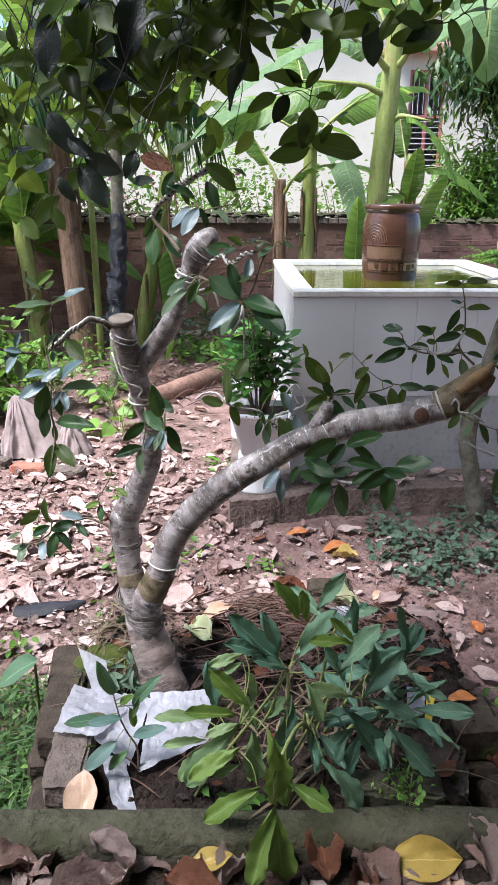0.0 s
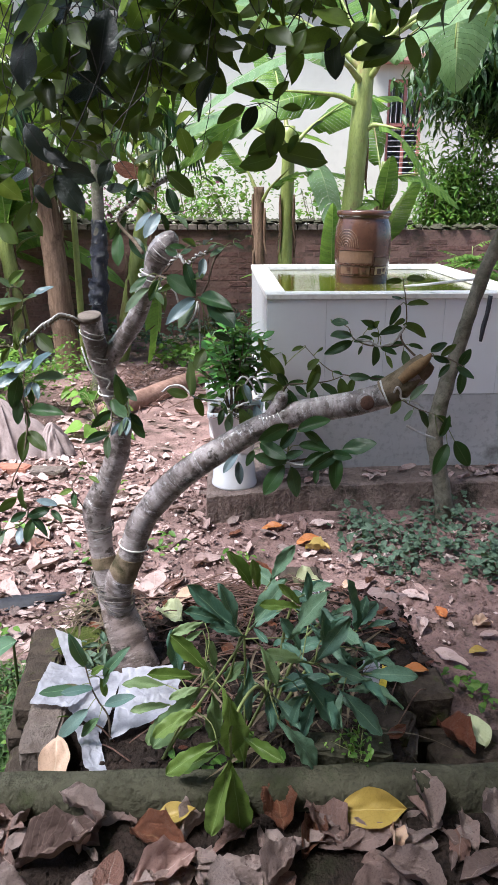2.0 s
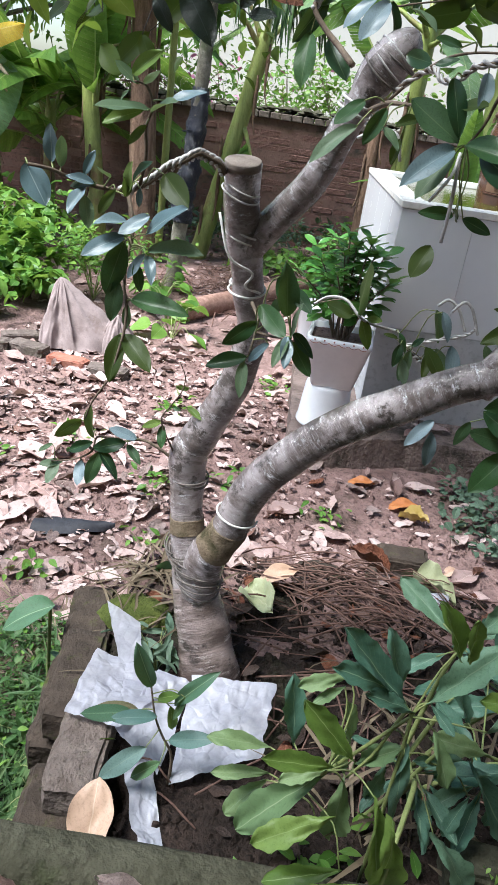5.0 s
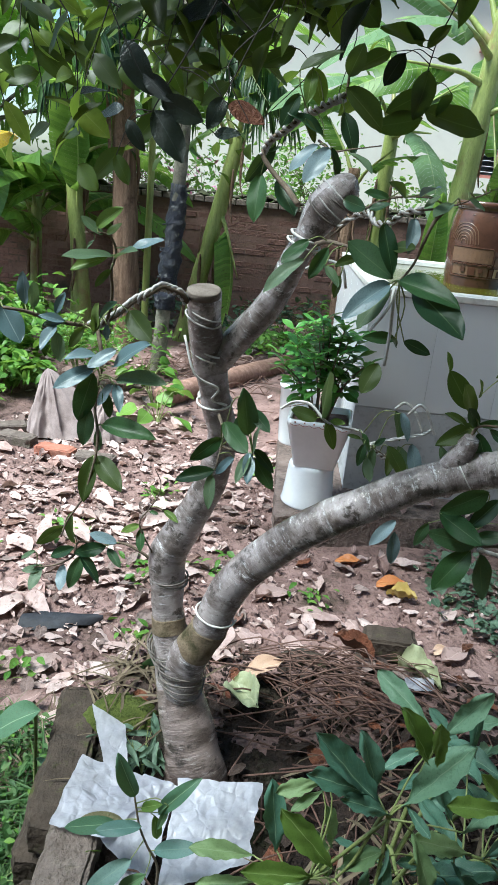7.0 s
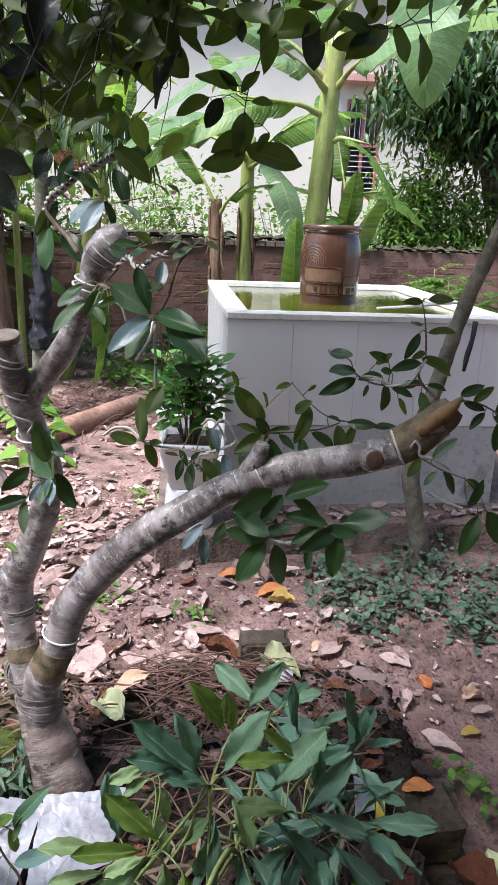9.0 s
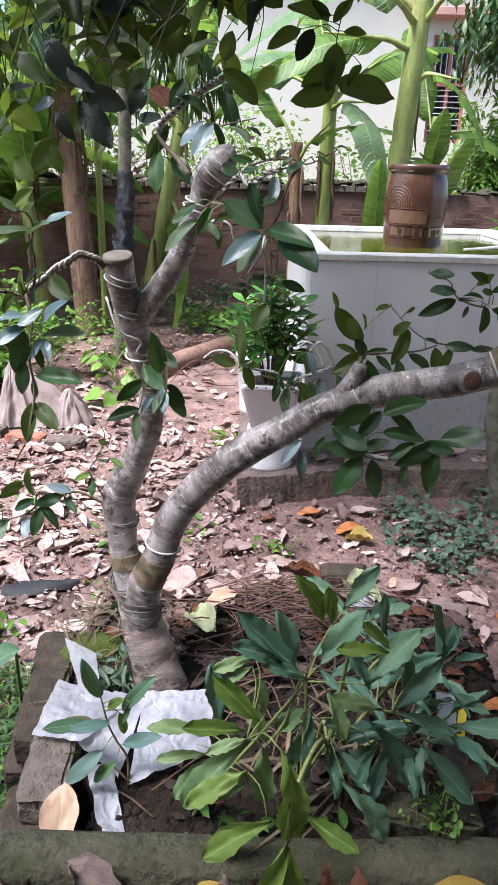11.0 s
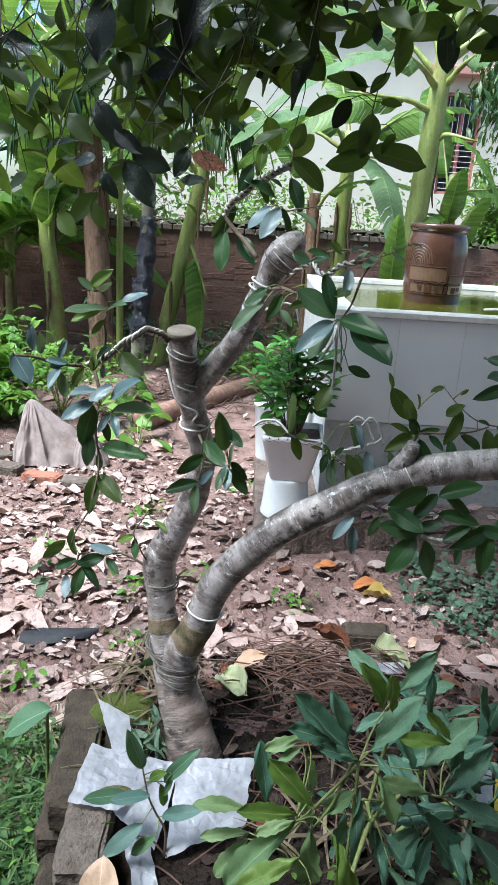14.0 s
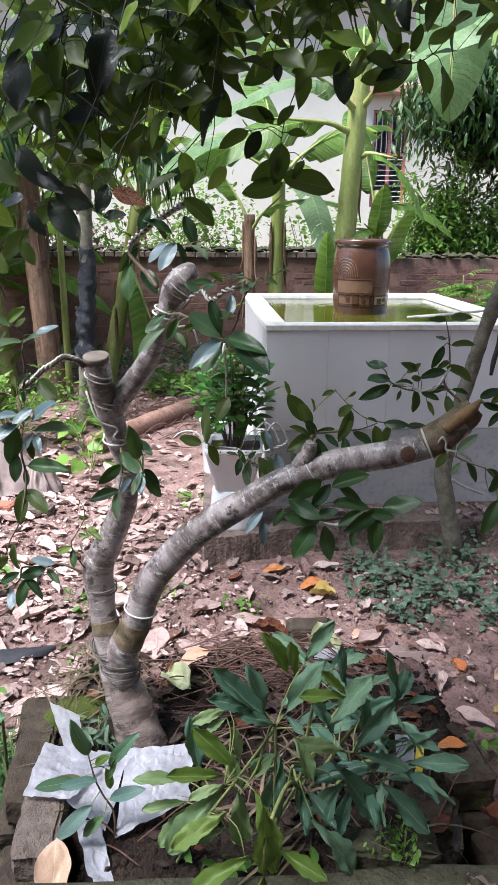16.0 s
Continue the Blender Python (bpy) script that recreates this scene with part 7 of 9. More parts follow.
shrub_spray([(-0.113, 1.22, 0.343), (-0.063, 1.2, 0.466), (0.003, 1.15, 0.634)], 0.0038, [((0.058, 1.08, 0.686), (0.099, 1.063, 0.515), 'y'), ((0.03, 1.15, 0.622), (0.034, 1.148, 0.472), 'p'), ((-0, 1.15, 0.63), (-0.115, 1.143, 0.482), 'p'), ((-0.076, 1.2, 0.604), (-0.162, 1.177, 0.636), 'p'), ((0.026, 1.11, 0.706), (-0.048, 1.103, 0.796), 'y'), ((-0.044, 1.2, 0.618), (-0.058, 1.186, 0.732), 's'), ((0.014, 1.2, 0.769), (-0.056, 1.175, 0.757), 'p'), ((0.009, 1.2, 0.748), (-0.031, 1.166, 0.743), 'p'), ((0.034, 1.2, 0.643), (0.028, 1.184, 0.724), 'p'), ((0.046, 1.09, 0.516), (-0.063, 1.073, 0.482), 'y'), ((0.006, 1.15, 0.535), (-0.051, 1.148, 0.502), 'p'), ((-0.073, 1.2, 0.536), (-0.134, 1.199, 0.44), 'p'), ((-0.07, 1.2, 0.55), (-0.158, 1.184, 0.548), 'p'), ((0.006, 1.15, 0.638), (-0.061, 1.124, 0.633), 'p')])
shrub_spray([(0.098, 1.166, 0.747), (0.066, 1.18, 0.646), (0.039, 1.18, 0.594)], 0.003, [((0.039, 1.2, 0.575), (0.006, 1.196, 0.673), 'p'), ((0.05, 1.2, 0.602), (0.091, 1.16, 0.689), 'p'), ((0.171, 1.25, 0.467), (0.153, 1.214, 0.559), 's'), ((0.341, 1.28, 0.523), (0.407, 1.263, 0.548), 's'), ((0.299, 1.25, 0.537), (0.288, 1.235, 0.465), 's'), ((0.191, 1.25, 0.582), (0.141, 1.216, 0.613), 's'), ((0.372, 1.32, 0.56), (0.316, 1.305, 0.631), 's'), ((0.095, 1.2, 0.614), (0.085, 1.196, 0.523), 's'), ((0.357, 1.32, 0.604), (0.318, 1.295, 0.568), 's'), ((0.198, 1.28, 0.497), (0.244, 1.257, 0.458), 's')])

SHOOTS = [((0.35, 1.24, 0.60), 8, 0.135), ((0.37, 1.38, 0.62), 7, 0.125), ((0.28, 1.26, 0.55), 8, 0.125), ((0.15, 1.24, 0.56), 6, 0.115), ((0.30, 1.46, 0.60), 7, 0.12), ((0.22, 1.40, 0.70), 6, 0.12)]
for k, (tip, count, size) in enumerate(SHOOTS):
    rng = random.Random(300 + k)
    t = Vector(tip)
    foot = Vector((0.20 + rng.uniform(-0.05, 0.06), 1.38 + rng.uniform(-0.03, 0.05), 0.36))
    mid = foot.lerp(t, 0.55) + Vector((0, 0, 0.05))
    stem_ob = put("shoot", tube("shoot", [(*foot, 0.0050), (*mid, 0.0042), (*t, 0.0028)], 7, 6), GREEN_TWIG, None, shrub)
    for j in range(count):
        a = 2.4 * j + rng.uniform(-0.3, 0.3)
        p = mid.lerp(t, 1.0 - 0.22 * (j / count))
        w = (Vector((math.cos(a), math.sin(a), 0.35 - 1.2 * j / count + rng.gauss(0, 0.12))) + (t - mid).normalized() * 0.25).normalized()
        put("leaf", rng.choice(LANCES), None, aim(p + w * 0.022, w, size * rng.uniform(0.6, 1.12), rng.gauss(0, 0.5)), stem_ob)
        put("petiole", tube("petiole", [(*p, 0.0016), (*(p + w * 0.045), 0.0012)], 4, 1), GREEN_TWIG, None, stem_ob)

droop_ob = put("shoot", tube("shoot", [(0.19, 1.37, 0.36, 0.005), (0.13, 1.16, 0.63, 0.0042), (0.075, 1.01, 0.66, 0.0034), (0.072, 0.998, 0.585, 0.0026)], 7, 6), GREEN_TWIG, None, shrub)
for p, way, s, k in (((0.060, 1.005, 0.745), (0.028, -0.02, -0.168), 0.165, 1), ((0.045, 1.0, 0.625), (-0.105, -0.02, -0.06), 0.125, 0), ((0.072, 0.995, 0.58), (0.022, -0.035, -0.19), 0.19, 3), ((0.070, 0.995, 0.585), (-0.045, -0.03, -0.18), 0.18, 2), ((0.09, 1.02, 0.62), (0.10, -0.06, -0.02), 0.10, 0), ((0.0, 1.10, 0.70), (-0.07, -0.03, 0.03), 0.11, 2), ((0.01, 1.06, 0.66), (-0.10, -0.02, -0.05), 0.12, 1)):
    put("leaf", LANCES_YOUNG[k], None, aim(p, way, s, 0.5 if way[0] > 0 else -0.5), droop_ob)

# small saplings
SEEDLING = {"b": fig_leaves(SEEDLING_BLUE, 0.80), "g": fig_leaves(SEEDLING_GREEN, 0.78), "p": fig_leaves(SHRUB_YOUNG, 0.8), "r": fig_leaves(SEEDLING_SCORCHED, 0.8)}
sap = thing("fig_seedling", (-0.236, 1.275, 0.37), "small seedling with blue-grey leaves beside the bag", "seedling")


def seedling_spray(line, r, leaves):
    rng = random.Random(9)
    foot = Vector(line[0])
    foot.z = land(foot.x, foot.y)
    ob = put("stem", tube("stem", [(*foot, r * 1.2)] + [(*p, r * (1 - 0.12 * i)) for i, p in enumerate(line)], 6, 5), TWIG, None, sap)
    stalks(line, leaves, ob, GREEN_TWIG, 0.0012, 0.06)
    for a, b, kind in leaves:
        leaf_between(a, b, SEEDLING[kind], ob, rng, 1.5, 0.3)


seedling_spray([(-0.233, 1.285, 0.445), (-0.252, 1.285, 0.488), (-0.268, 1.288, 0.527), (-0.28, 1.29, 0.59)], 0.0026, [((-0.277, 1.285, 0.595), (-0.3, 1.254, 0.687), 'g'), ((-0.307, 1.285, 0.53), (-0.385, 1.257, 0.535), 'g'), ((-0.298, 1.3, 0.521), (-0.378, 1.299, 0.508), 'r'), ((-0.264, 1.285, 0.53), (-0.337, 1.26, 0.537), 'b'), ((-0.238, 1.285, 0.564), (-0.185, 1.283, 0.642), 'g'), ((-0.244, 1.285, 0.56), (-0.233, 1.282, 0.503), 'p'), ((-0.241, 1.285, 0.481), (-0.167, 1.269, 0.521), 'b'), ((-0.271, 1.25, 0.498), (-0.343, 1.22, 0.441), 'b'), ((-0.244, 1.24, 0.481), (-0.299, 1.239, 0.426), 'g'), ((-0.266, 1.285, 0.571), (-0.234, 1.265, 0.606), 'p'), ((-0.221, 1.285, 0.585), (-0.235, 1.262, 0.552), 'g')])
seed2 = thing("broadleaf_seedling", (-0.60, 1.68, 0.08), "seedling with one broad glossy leaf in the grass", "seedling")
s2 = put("stem", tube("stem", [(-0.595, 1.68, 0.06, 0.005), (-0.585, 1.66, 0.24, 0.0045), (-0.568, 1.62, 0.425, 0.004)], 7, 5), GREEN_TWIG, None, seed2)
bl = mesh_of("leaf", *blade(0.55, 0.8, 0.85, 0.35, 0.25, 0.02, nu=10, nv=6, seed=81))
bl.materials.append(SEEDLING_GREEN)
put("leaf", bl, None, aim((-0.558, 1.62, 0.435), (-1.0, -0.25, -0.42), 0.135, -0.3), s2)
put("leaf", LANCES[0], None, aim((-0.575, 1.62, 0.30), (0.9, -0.2, 0.0), 0.05, 0.2), s2)

# ---- white plastic bag ----
def crumple(name, corners, seed, n=44, amp=0.010, mat=None):
    """A crumpled sheet laid over the ground between four corners (x, y, lift)."""
    a, b, c, d = [Vector(p) for p in corners]
    verts, faces = [], []
    for j in range(n + 1):
        for i in range(n + 1):
            u, v = i / n, j / n
            p = a.lerp(b, u).lerp(d.lerp(c, u), v)
            q = Vector((p.x * 9 + seed * 3.7, p.y * 9, seed))
            f = 0.7 * noise.noise(q * 0.7) + 0.9 * (0.35 - abs(noise.noise(q * 1.3))) + 0.55 * (0.3 - abs(noise.noise(q * 3.1))) + 0.3 * (0.3 - abs(noise.noise(q * 7.0)))
            edge = 1 + 0.05 * noise.noise(Vector((u * 6, v * 6, seed)))
            x, y = p.x + (edge - 1) * (p.x - a.x) + 0.35 * amp * noise.noise(q * 3), p.y + 0.4 * amp * noise.noise(q * 2.7 + Vector((5, 0, 0)))
            verts.append((x, y, max(land(x, y) + 0.010, p.z + amp * f)))
    for j in range(n):
        for i in range(n):
            k = j * (n + 1) + i
            faces.append((k, k + 1, k + n + 2, k + n + 1))
    return mesh_of(name, verts, faces)


bag = thing("plastic_bag", (-0.27, 1.43, 0.38), "crumpled white plastic bag spread at the trunk's foot", "plastic bag")
put("sheet", crumple("sheet", [(-0.440, 1.335, 0.440), (-0.335, 1.325, 0.445), (-0.258, 1.488, 0.425), (-0.430, 1.503, 0.450)], 1, 44, 0.012), BAG, None, bag)
put("sheet", crumple("sheet", [(-0.231, 1.268, 0.395), (-0.080, 1.345, 0.415), (-0.066, 1.500, 0.440), (-0.232, 1.487, 0.432)], 2, 44, 0.014), BAG, None, bag)
put("sheet", crumple("sheet", [(-0.345, 1.335, 0.425), (-0.252, 1.275, 0.400), (-0.228, 1.475, 0.425), (-0.300, 1.490, 0.435)], 3, 44, 0.013), BAG, None, bag)
put("flap", crumple("flap", [(-0.375, 1.475, 0.440), (-0.338, 1.508, 0.435), (-0.362, 1.580, 0.465), (-0.440, 1.600, 0.490)], 4, 24, 0.008), BAG, None, bag)
put("tail", crumple("tail", [(-0.246, 1.122, 0.388), (-0.208, 1.14, 0.383), (-0.272, 1.32, 0.395), (-0.322, 1.30, 0.40)], 5, 44, 0.020), BAG, None, bag)

# ---- bricks, stones and bits round the bank ----
loose_brick(-0.394, 1.315, 92, BRICK, "worn brown edging brick at the bank's edge", 0.362, -3, (0.22, 0.092, 0.072), 11)
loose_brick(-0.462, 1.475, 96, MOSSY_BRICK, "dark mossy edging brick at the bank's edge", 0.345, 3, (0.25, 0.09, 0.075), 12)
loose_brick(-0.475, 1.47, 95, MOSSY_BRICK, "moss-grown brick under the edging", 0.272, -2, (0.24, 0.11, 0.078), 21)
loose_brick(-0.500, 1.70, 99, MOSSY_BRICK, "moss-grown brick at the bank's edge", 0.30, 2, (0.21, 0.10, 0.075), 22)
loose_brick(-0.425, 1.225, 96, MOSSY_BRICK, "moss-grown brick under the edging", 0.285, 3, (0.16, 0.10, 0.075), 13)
loose_brick(0.588, 1.485, 5, MOSSY_BRICK, "mossy brown brick on the bank's edge", 0.295, 2, (0.125, 0.135, 0.108), 14)
loose_brick(0.462, 1.345, -24, MOSSY_BRICK, "flat broken brick half buried in the bank", 0.362, 4, (0.125, 0.11, 0.036), 15)
loose_brick(0.470, 1.325, -15, BRICK, "flat broken brick half buried in the bank", 0.322, 3, (0.14, 0.11, 0.038), 19)
loose_brick(0.335, 1.205, 1, CONCRETE, "broken concrete block lying behind the kerb", 0.362, 2, (0.21, 0.075, 0.085), 16)
loose_brick(0.325, 2.43, 3, MOSSY_BRICK, "mossy brick lying at the foot of the bank", 0.135, 3, (0.17, 0.10, 0.075), 17)
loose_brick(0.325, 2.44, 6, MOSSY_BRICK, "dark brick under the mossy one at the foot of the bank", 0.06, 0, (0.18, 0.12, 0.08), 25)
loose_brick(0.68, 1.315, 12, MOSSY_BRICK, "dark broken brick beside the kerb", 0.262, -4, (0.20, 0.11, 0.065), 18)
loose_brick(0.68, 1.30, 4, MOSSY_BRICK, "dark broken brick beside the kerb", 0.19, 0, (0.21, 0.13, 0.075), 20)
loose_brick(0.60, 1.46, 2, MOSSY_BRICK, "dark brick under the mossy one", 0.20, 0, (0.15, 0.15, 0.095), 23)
def boulder(name, size, seed):
    """A lumpy weathered stone."""
    bm = bmesh.new()
    bmesh.ops.create_icosphere(bm, subdivisions=4, radius=0.5)
    for v in bm.verts:
        k = 1 + 0.22 * noise.noise(v.co * 3 + Vector((seed, 0, 0))) + 0.10 * noise.noise(v.co * 9) + 0.05 * noise.noise(v.co * 24)
        v.co = Vector((v.co.x * size[0] * k, v.co.y * size[1] * k, v.co.z * size[2] * k))
    return from_bm(name, bm, True)


stone = put("mossy_stone", boulder("mossy_stone", (0.19, 0.14, 0.10), 5), MOSS, Matrix.Translation((-0.39, 1.71, 0.355)))
tagged(stone, "moss-covered stone at the foot of the tree", "stone")
stone = put("mossy_stone", boulder("mossy_stone", (0.15, 0.10, 0.07), 7), MOSSY_BRICK, Matrix.Translation((0.03, 2.02, 0.345)))
tagged(stone, "dark mossy stone behind the tree", "stone")
pack = put("packet", crumple("packet", [(0.448, 1.405, 0.405), (0.468, 1.41, 0.405), (0.495, 1.50, 0.425), (0.475, 1.505, 0.43)], 9, 10, 0.006), YELLOW_PACK)
tagged(pack, "torn yellow plastic packet on the soil", "packet")
wrap3 = put("plastic_scrap", crumple("plastic_scrap", [(0.27, 1.90, 0.395), (0.345, 1.91, 0.40), (0.35, 1.945, 0.41), (0.275, 1.94, 0.405)], 15, 12, 0.008), BAG)
tagged(wrap3, "small crumpled pale plastic scrap among twigs", "scrap")
wrap2 = put("paper_scrap", crumple("paper_scrap", [(0.415, 1.45, 0.40), (0.462, 1.46, 0.405), (0.475, 1.53, 0.43), (0.43, 1.53, 0.425)], 12, 10, 0.008), BAG)
tagged(wrap2, "crumpled white plastic scrap on the soil", "scrap")


def slab_rag():
    """A dark flattened plastic strip lying among the leaves."""
    n, m = 16, 6
    verts, faces = [], []
    for j in range(m + 1):
        for i in range(n + 1):
            u, v = i / n, j / m
            x = -0.95 + 0.28 * u
            wid = 0.105 * math.sin(math.pi * (0.22 + 0.76 * u)) ** 0.8
            y = 2.50 + 0.06 * u + wid * (v - 0.5)
            verts.append((x, y, land(x, y) + 0.012 + 0.026 * math.sin(math.pi * v) ** 0.7 + 0.010 * noise.noise(Vector((x * 14, y * 40, 0)))))
    for j in range(m):
        for i in range(n):
            k = j * (n + 1) + i
            faces.append((k, k + 1, k + n + 2, k + n + 1))
    tagged(put("plastic_strip", mesh_of("plastic_strip", verts, faces), BLACK_PLASTIC), "flat black plastic strip lying among dead leaves", "plastic strip")


slab_rag()

# twig heap behind the tree
rng = random.Random(140)
lines = []
for _ in range(105):
    x, y = rng.gauss(0.11, 0.12), rng.gauss(1.92, 0.11)
    a, l = rng.gauss(-0.25, 0.5), rng.uniform(0.12, 0.42)
    p0, p1 = (x - l / 2 * math.cos(a), y - l / 2 * math.sin(a)), (x + l / 2 * math.cos(a), y + l / 2 * math.sin(a))
    zz = rng.uniform(0.0, 0.05)
    r = rng.uniform(0.0008, 0.0026)
    lines.append([(*p0, land(*p0) + 0.012 + zz * rng.random(), r), (x, y + rng.gauss(0, 0.02), land(x, y) + 0.03 + zz, r), (*p1, land(*p1) + 0.012 + zz * rng.random(), r * 0.6)])
for _ in range(60):
    x, y = rng.uniform(-0.3, 0.5), rng.uniform(1.2, 1.8)
    a, l = rng.uniform(0, 3.14), rng.uniform(0.08, 0.3)
    p1 = (x + l * math.cos(a), y + l * math.sin(a))
    lines.append([(x, y, land(x, y) + 0.012, 0.002), (x + l / 2 * math.cos(a), y + l / 2 * math.sin(a), land(x, y) + rng.uniform(0.02, 0.05), 0.002), (*p1, land(*p1) + 0.012, 0.001)])
heap = thing("twig_heap", (0.10, 1.90, 0.38), "heap of thin dry brown twigs behind the tree", "twig heap")
for line in lines:
    put("twig", tube("twig", line, 5, 3), DRY_TWIG, None, heap)

# ---- fallen leaves ----
FALLEN = {}


def fallen(x, y, size, turn, mat, label, shape=0, tip=0.0, spin=0.0, lift=0.0, z=None):
    """One fallen leaf lying on the soil."""
    key = (shape, mat.name)
    if key not in FALLEN:
        me = mesh_of("fallen_leaf", *blade(**[dict(width=0.56, power=0.85, tip=0.8, fold=0.15, droop=0.05, wave=0.04, curl=0.2, nu=20, nv=12, seed=91, crumple=0.035), dict(width=0.50, power=0.9, tip=0.8, fold=0.3, droop=-0.15, wave=0.06, curl=0.6, nu=20, nv=12, seed=92, crumple=0.12),
                                               dict(width=0.62, power=0.85, tip=0.75, fold=0.1, droop=0.12, wave=0.07, curl=0.3, nu=20, nv=12, seed=93, crumple=0.14), dict(width=0.44, power=0.9, tip=0.85, fold=0.6, droop=0.1, wave=0.06, curl=1.0, nu=20, nv=12, seed=94, crumple=0.14)][shape]))
        me.materials.append(mat)
        FALLEN[key] = me
    h = (land(x, y) + 0.016 if z is None else z) + lift
    a = radians(turn)
    m = aim((x, y, h), (math.cos(a), math.sin(a), tip), size, spin)
    ob = put("fallen_leaf", FALLEN[key], None, m)
    return tagged(ob, label, "leaf", "fallen leaves")


fallen(-0.325, 1.225, 0.135, 248, BEIGE, "large smooth beige leaf propped behind the kerb", 0, 0.0, 0.0).matrix_basis = aim((-0.337, 1.212, 0.455), (0.05, -0.80, -0.58), 0.128, 0.1)
fallen(0.300, 1.035, 0.145, 2, YELLOW, "large yellow leaf leaning on the kerb", 0, 0.02, 0.55, 0.03, 0.378)
fallen(0.36, 3.06, 0.135, 20, ORANGE, "orange fallen leaf on the soil", 0, 0.1)
fallen(0.40, 3.02, 0.13, -25, YELLOW, "mustard yellow fallen leaf on the soil", 1, 0.05)
fallen(0.19, 3.21, 0.12, 10, ORANGE, "orange fallen leaf on the soil", 0, 0.1)
fallen(0.40, 3.14, 0.12, 100, DRY, "pale curled dry leaf on the soil", 3, 0.3)
fallen(0.655, 3.00, 0.075, 70, PALE_GREEN, "round pale green leaf on the soil", 2)
fallen(0.53, 2.62, 0.085, 40, BEIGE, "beige oval leaf lying on bare soil", 0)
fallen(0.80, 2.27, 0.10, 80, DRY, "pale dry leaf lying on bare soil", 1)
fallen(0.535, 1.515, 0.075, 2, ORANGE, "orange leaf lying on a mossy brick", 0, 0.0, 0.0, 0.0, 0.407)
fallen(0.605, 1.385, 0.14, -65, RUST, "rust-brown leaf lying on broken bricks", 1, 0.0, 0.0, 0.0, 0.342)
fallen(0.700, 1.29, 0.11, 95, PALE_GREEN, "withered green leaf lying on broken bricks", 0, 0.12, 0.1, 0.0, 0.345)
fallen(0.92, 2.38, 0.09, 100, ORANGE, "rust-coloured leaf on the soil", 0)
fallen(1.02, 2.33, 0.10, 20, BEIGE, "tan leaf on the soil", 2)
fallen(0.95, 2.15, 0.075, 10, YELLOW, "small yellow leaf on the soil", 0)
fallen(-0.155, 1.83, 0.12, -60, PALE_GREEN, "pale cream leaf behind the trunk", 2, 0.3, 0.3, 0.02)
fallen(-0.13, 1.86, 0.11, 30, BEIGE, "pale cream leaf behind the trunk", 0, 0.2, 0.0, 0.02)
fallen(0.27, 2.02, 0.13, -40, PALE_GREEN, "long grey-green dead leaf on the twigs", 3, 0.1, 0.2, 0.03)
fallen(0.20, 2.00, 0.12, 165, RUST, "rust-brown dead leaf on the twigs", 1, 0.2, 0.0, 0.03)
for k, (x, y, s, a, mat, sh) in enumerate([(-0.42, 0.99, 0.14, 70, DRY_DARK, 2), (-0.36, 0.93, 0.17, 20, DRY_DARK, 1), (-0.20, 1.01, 0.12, 150, DRY_DARK, 3), (-0.14, 1.0, 0.13, -20, RUST, 1), (-0.10, 1.015, 0.10, 20, YELLOW, 0), (-0.03, 0.99, 0.12, 60, DRY_DARK, 1),
                                           (0.05, 1.0, 0.14, 80, DRY_DARK, 2), (0.18, 1.0, 0.12, 100, RUST, 2), (0.22, 0.95, 0.11, 70, RUST, 1), (0.30, 0.97, 0.13, 120, DRY_DARK, 2), (0.42, 0.97, 0.14, 40, DRY_DARK, 0), (0.50, 1.0, 0.13, 100, DRY_DARK, 1), (-0.30, 0.86, 0.15, 200, DRY_DARK, 2),
                                           (-0.12, 0.88, 0.14, 30, DRY, 1), (0.02, 0.88, 0.13, -50, DRY_DARK, 3), (0.14, 0.86, 0.13, 60, DRY_DARK, 1), (0.30, 0.86, 0.14, 10, DRY_DARK, 2), (0.48, 0.86, 0.14, 160, DRY_DARK, 1), (-0.48, 0.86, 0.15, 90, DRY_DARK, 0), (0.62, 0.98, 0.12, 70, DRY_DARK, 2), (0.66, 0.86, 0.13, 20, DRY_DARK, 1),
                                           (-0.50, 1.02, 0.11, 10, DRY_DARK, 3), (-0.24, 0.95, 0.09, 60, DRY, 3), (0.40, 0.93, 0.08, 80, BEIGE, 3), (0.57, 0.92, 0.12, -30, DRY_DARK, 0)]):
    fallen(x, y, s, a, mat, {"dark_dry_leaf": "dull grey-brown dead leaf before the kerb", "rust_brown_fallen_leaf": "rust-brown dead leaf before the kerb", "yellow_fallen_leaf": "small yellow dead leaf before the kerb"}.get(mat.name, "pale dry leaf before the kerb"), sh, 0.12 * ((k * 7) % 5 - 1.5), 0.1 * ((k * 3) % 5 - 2), 0.006 * (k % 4))

rng = random.Random(400)


def litter(name, count, place, size, shapes, mat, label):
    poses = []
    while len(poses) < count:
        x, y = place(rng)
        if -0.12 < x < 2.2 and 3.3 < y < 5.9:
            continue
        z = land(x, y) + 0.014
        poses.append(aim((x, y, z + rng.uniform(0, 0.012)), (rng.gauss(0, 1), rng.gauss(0, 1), rng.gauss(0.02, 0.07)), size * min(1.5, 0.5 + rng.expovariate(2.2)), rng.gauss(0, 0.12)))
    tagged(put(name, cloud(name, shapes, poses), mat), label, "leaf litter", kind="stuff")


def left_patch(r):
    return r.gauss(-0.95, 0.55), min(6.5, max(1.95, r.gauss(3.0, 0.8)))


def middle(r):
    return r.uniform(-1.6, 1.7), r.uniform(2.15, 4.6)


def far(r):
    return r.uniform(-2.6, 0.2), r.uniform(4.0, 7.4)


def bank(r):
    x, y = r.uniform(-0.40, 0.75), r.uniform(1.16, 2.1)
    return (x, y + 0.45) if x < -0.14 and y < 1.55 else (x, y)


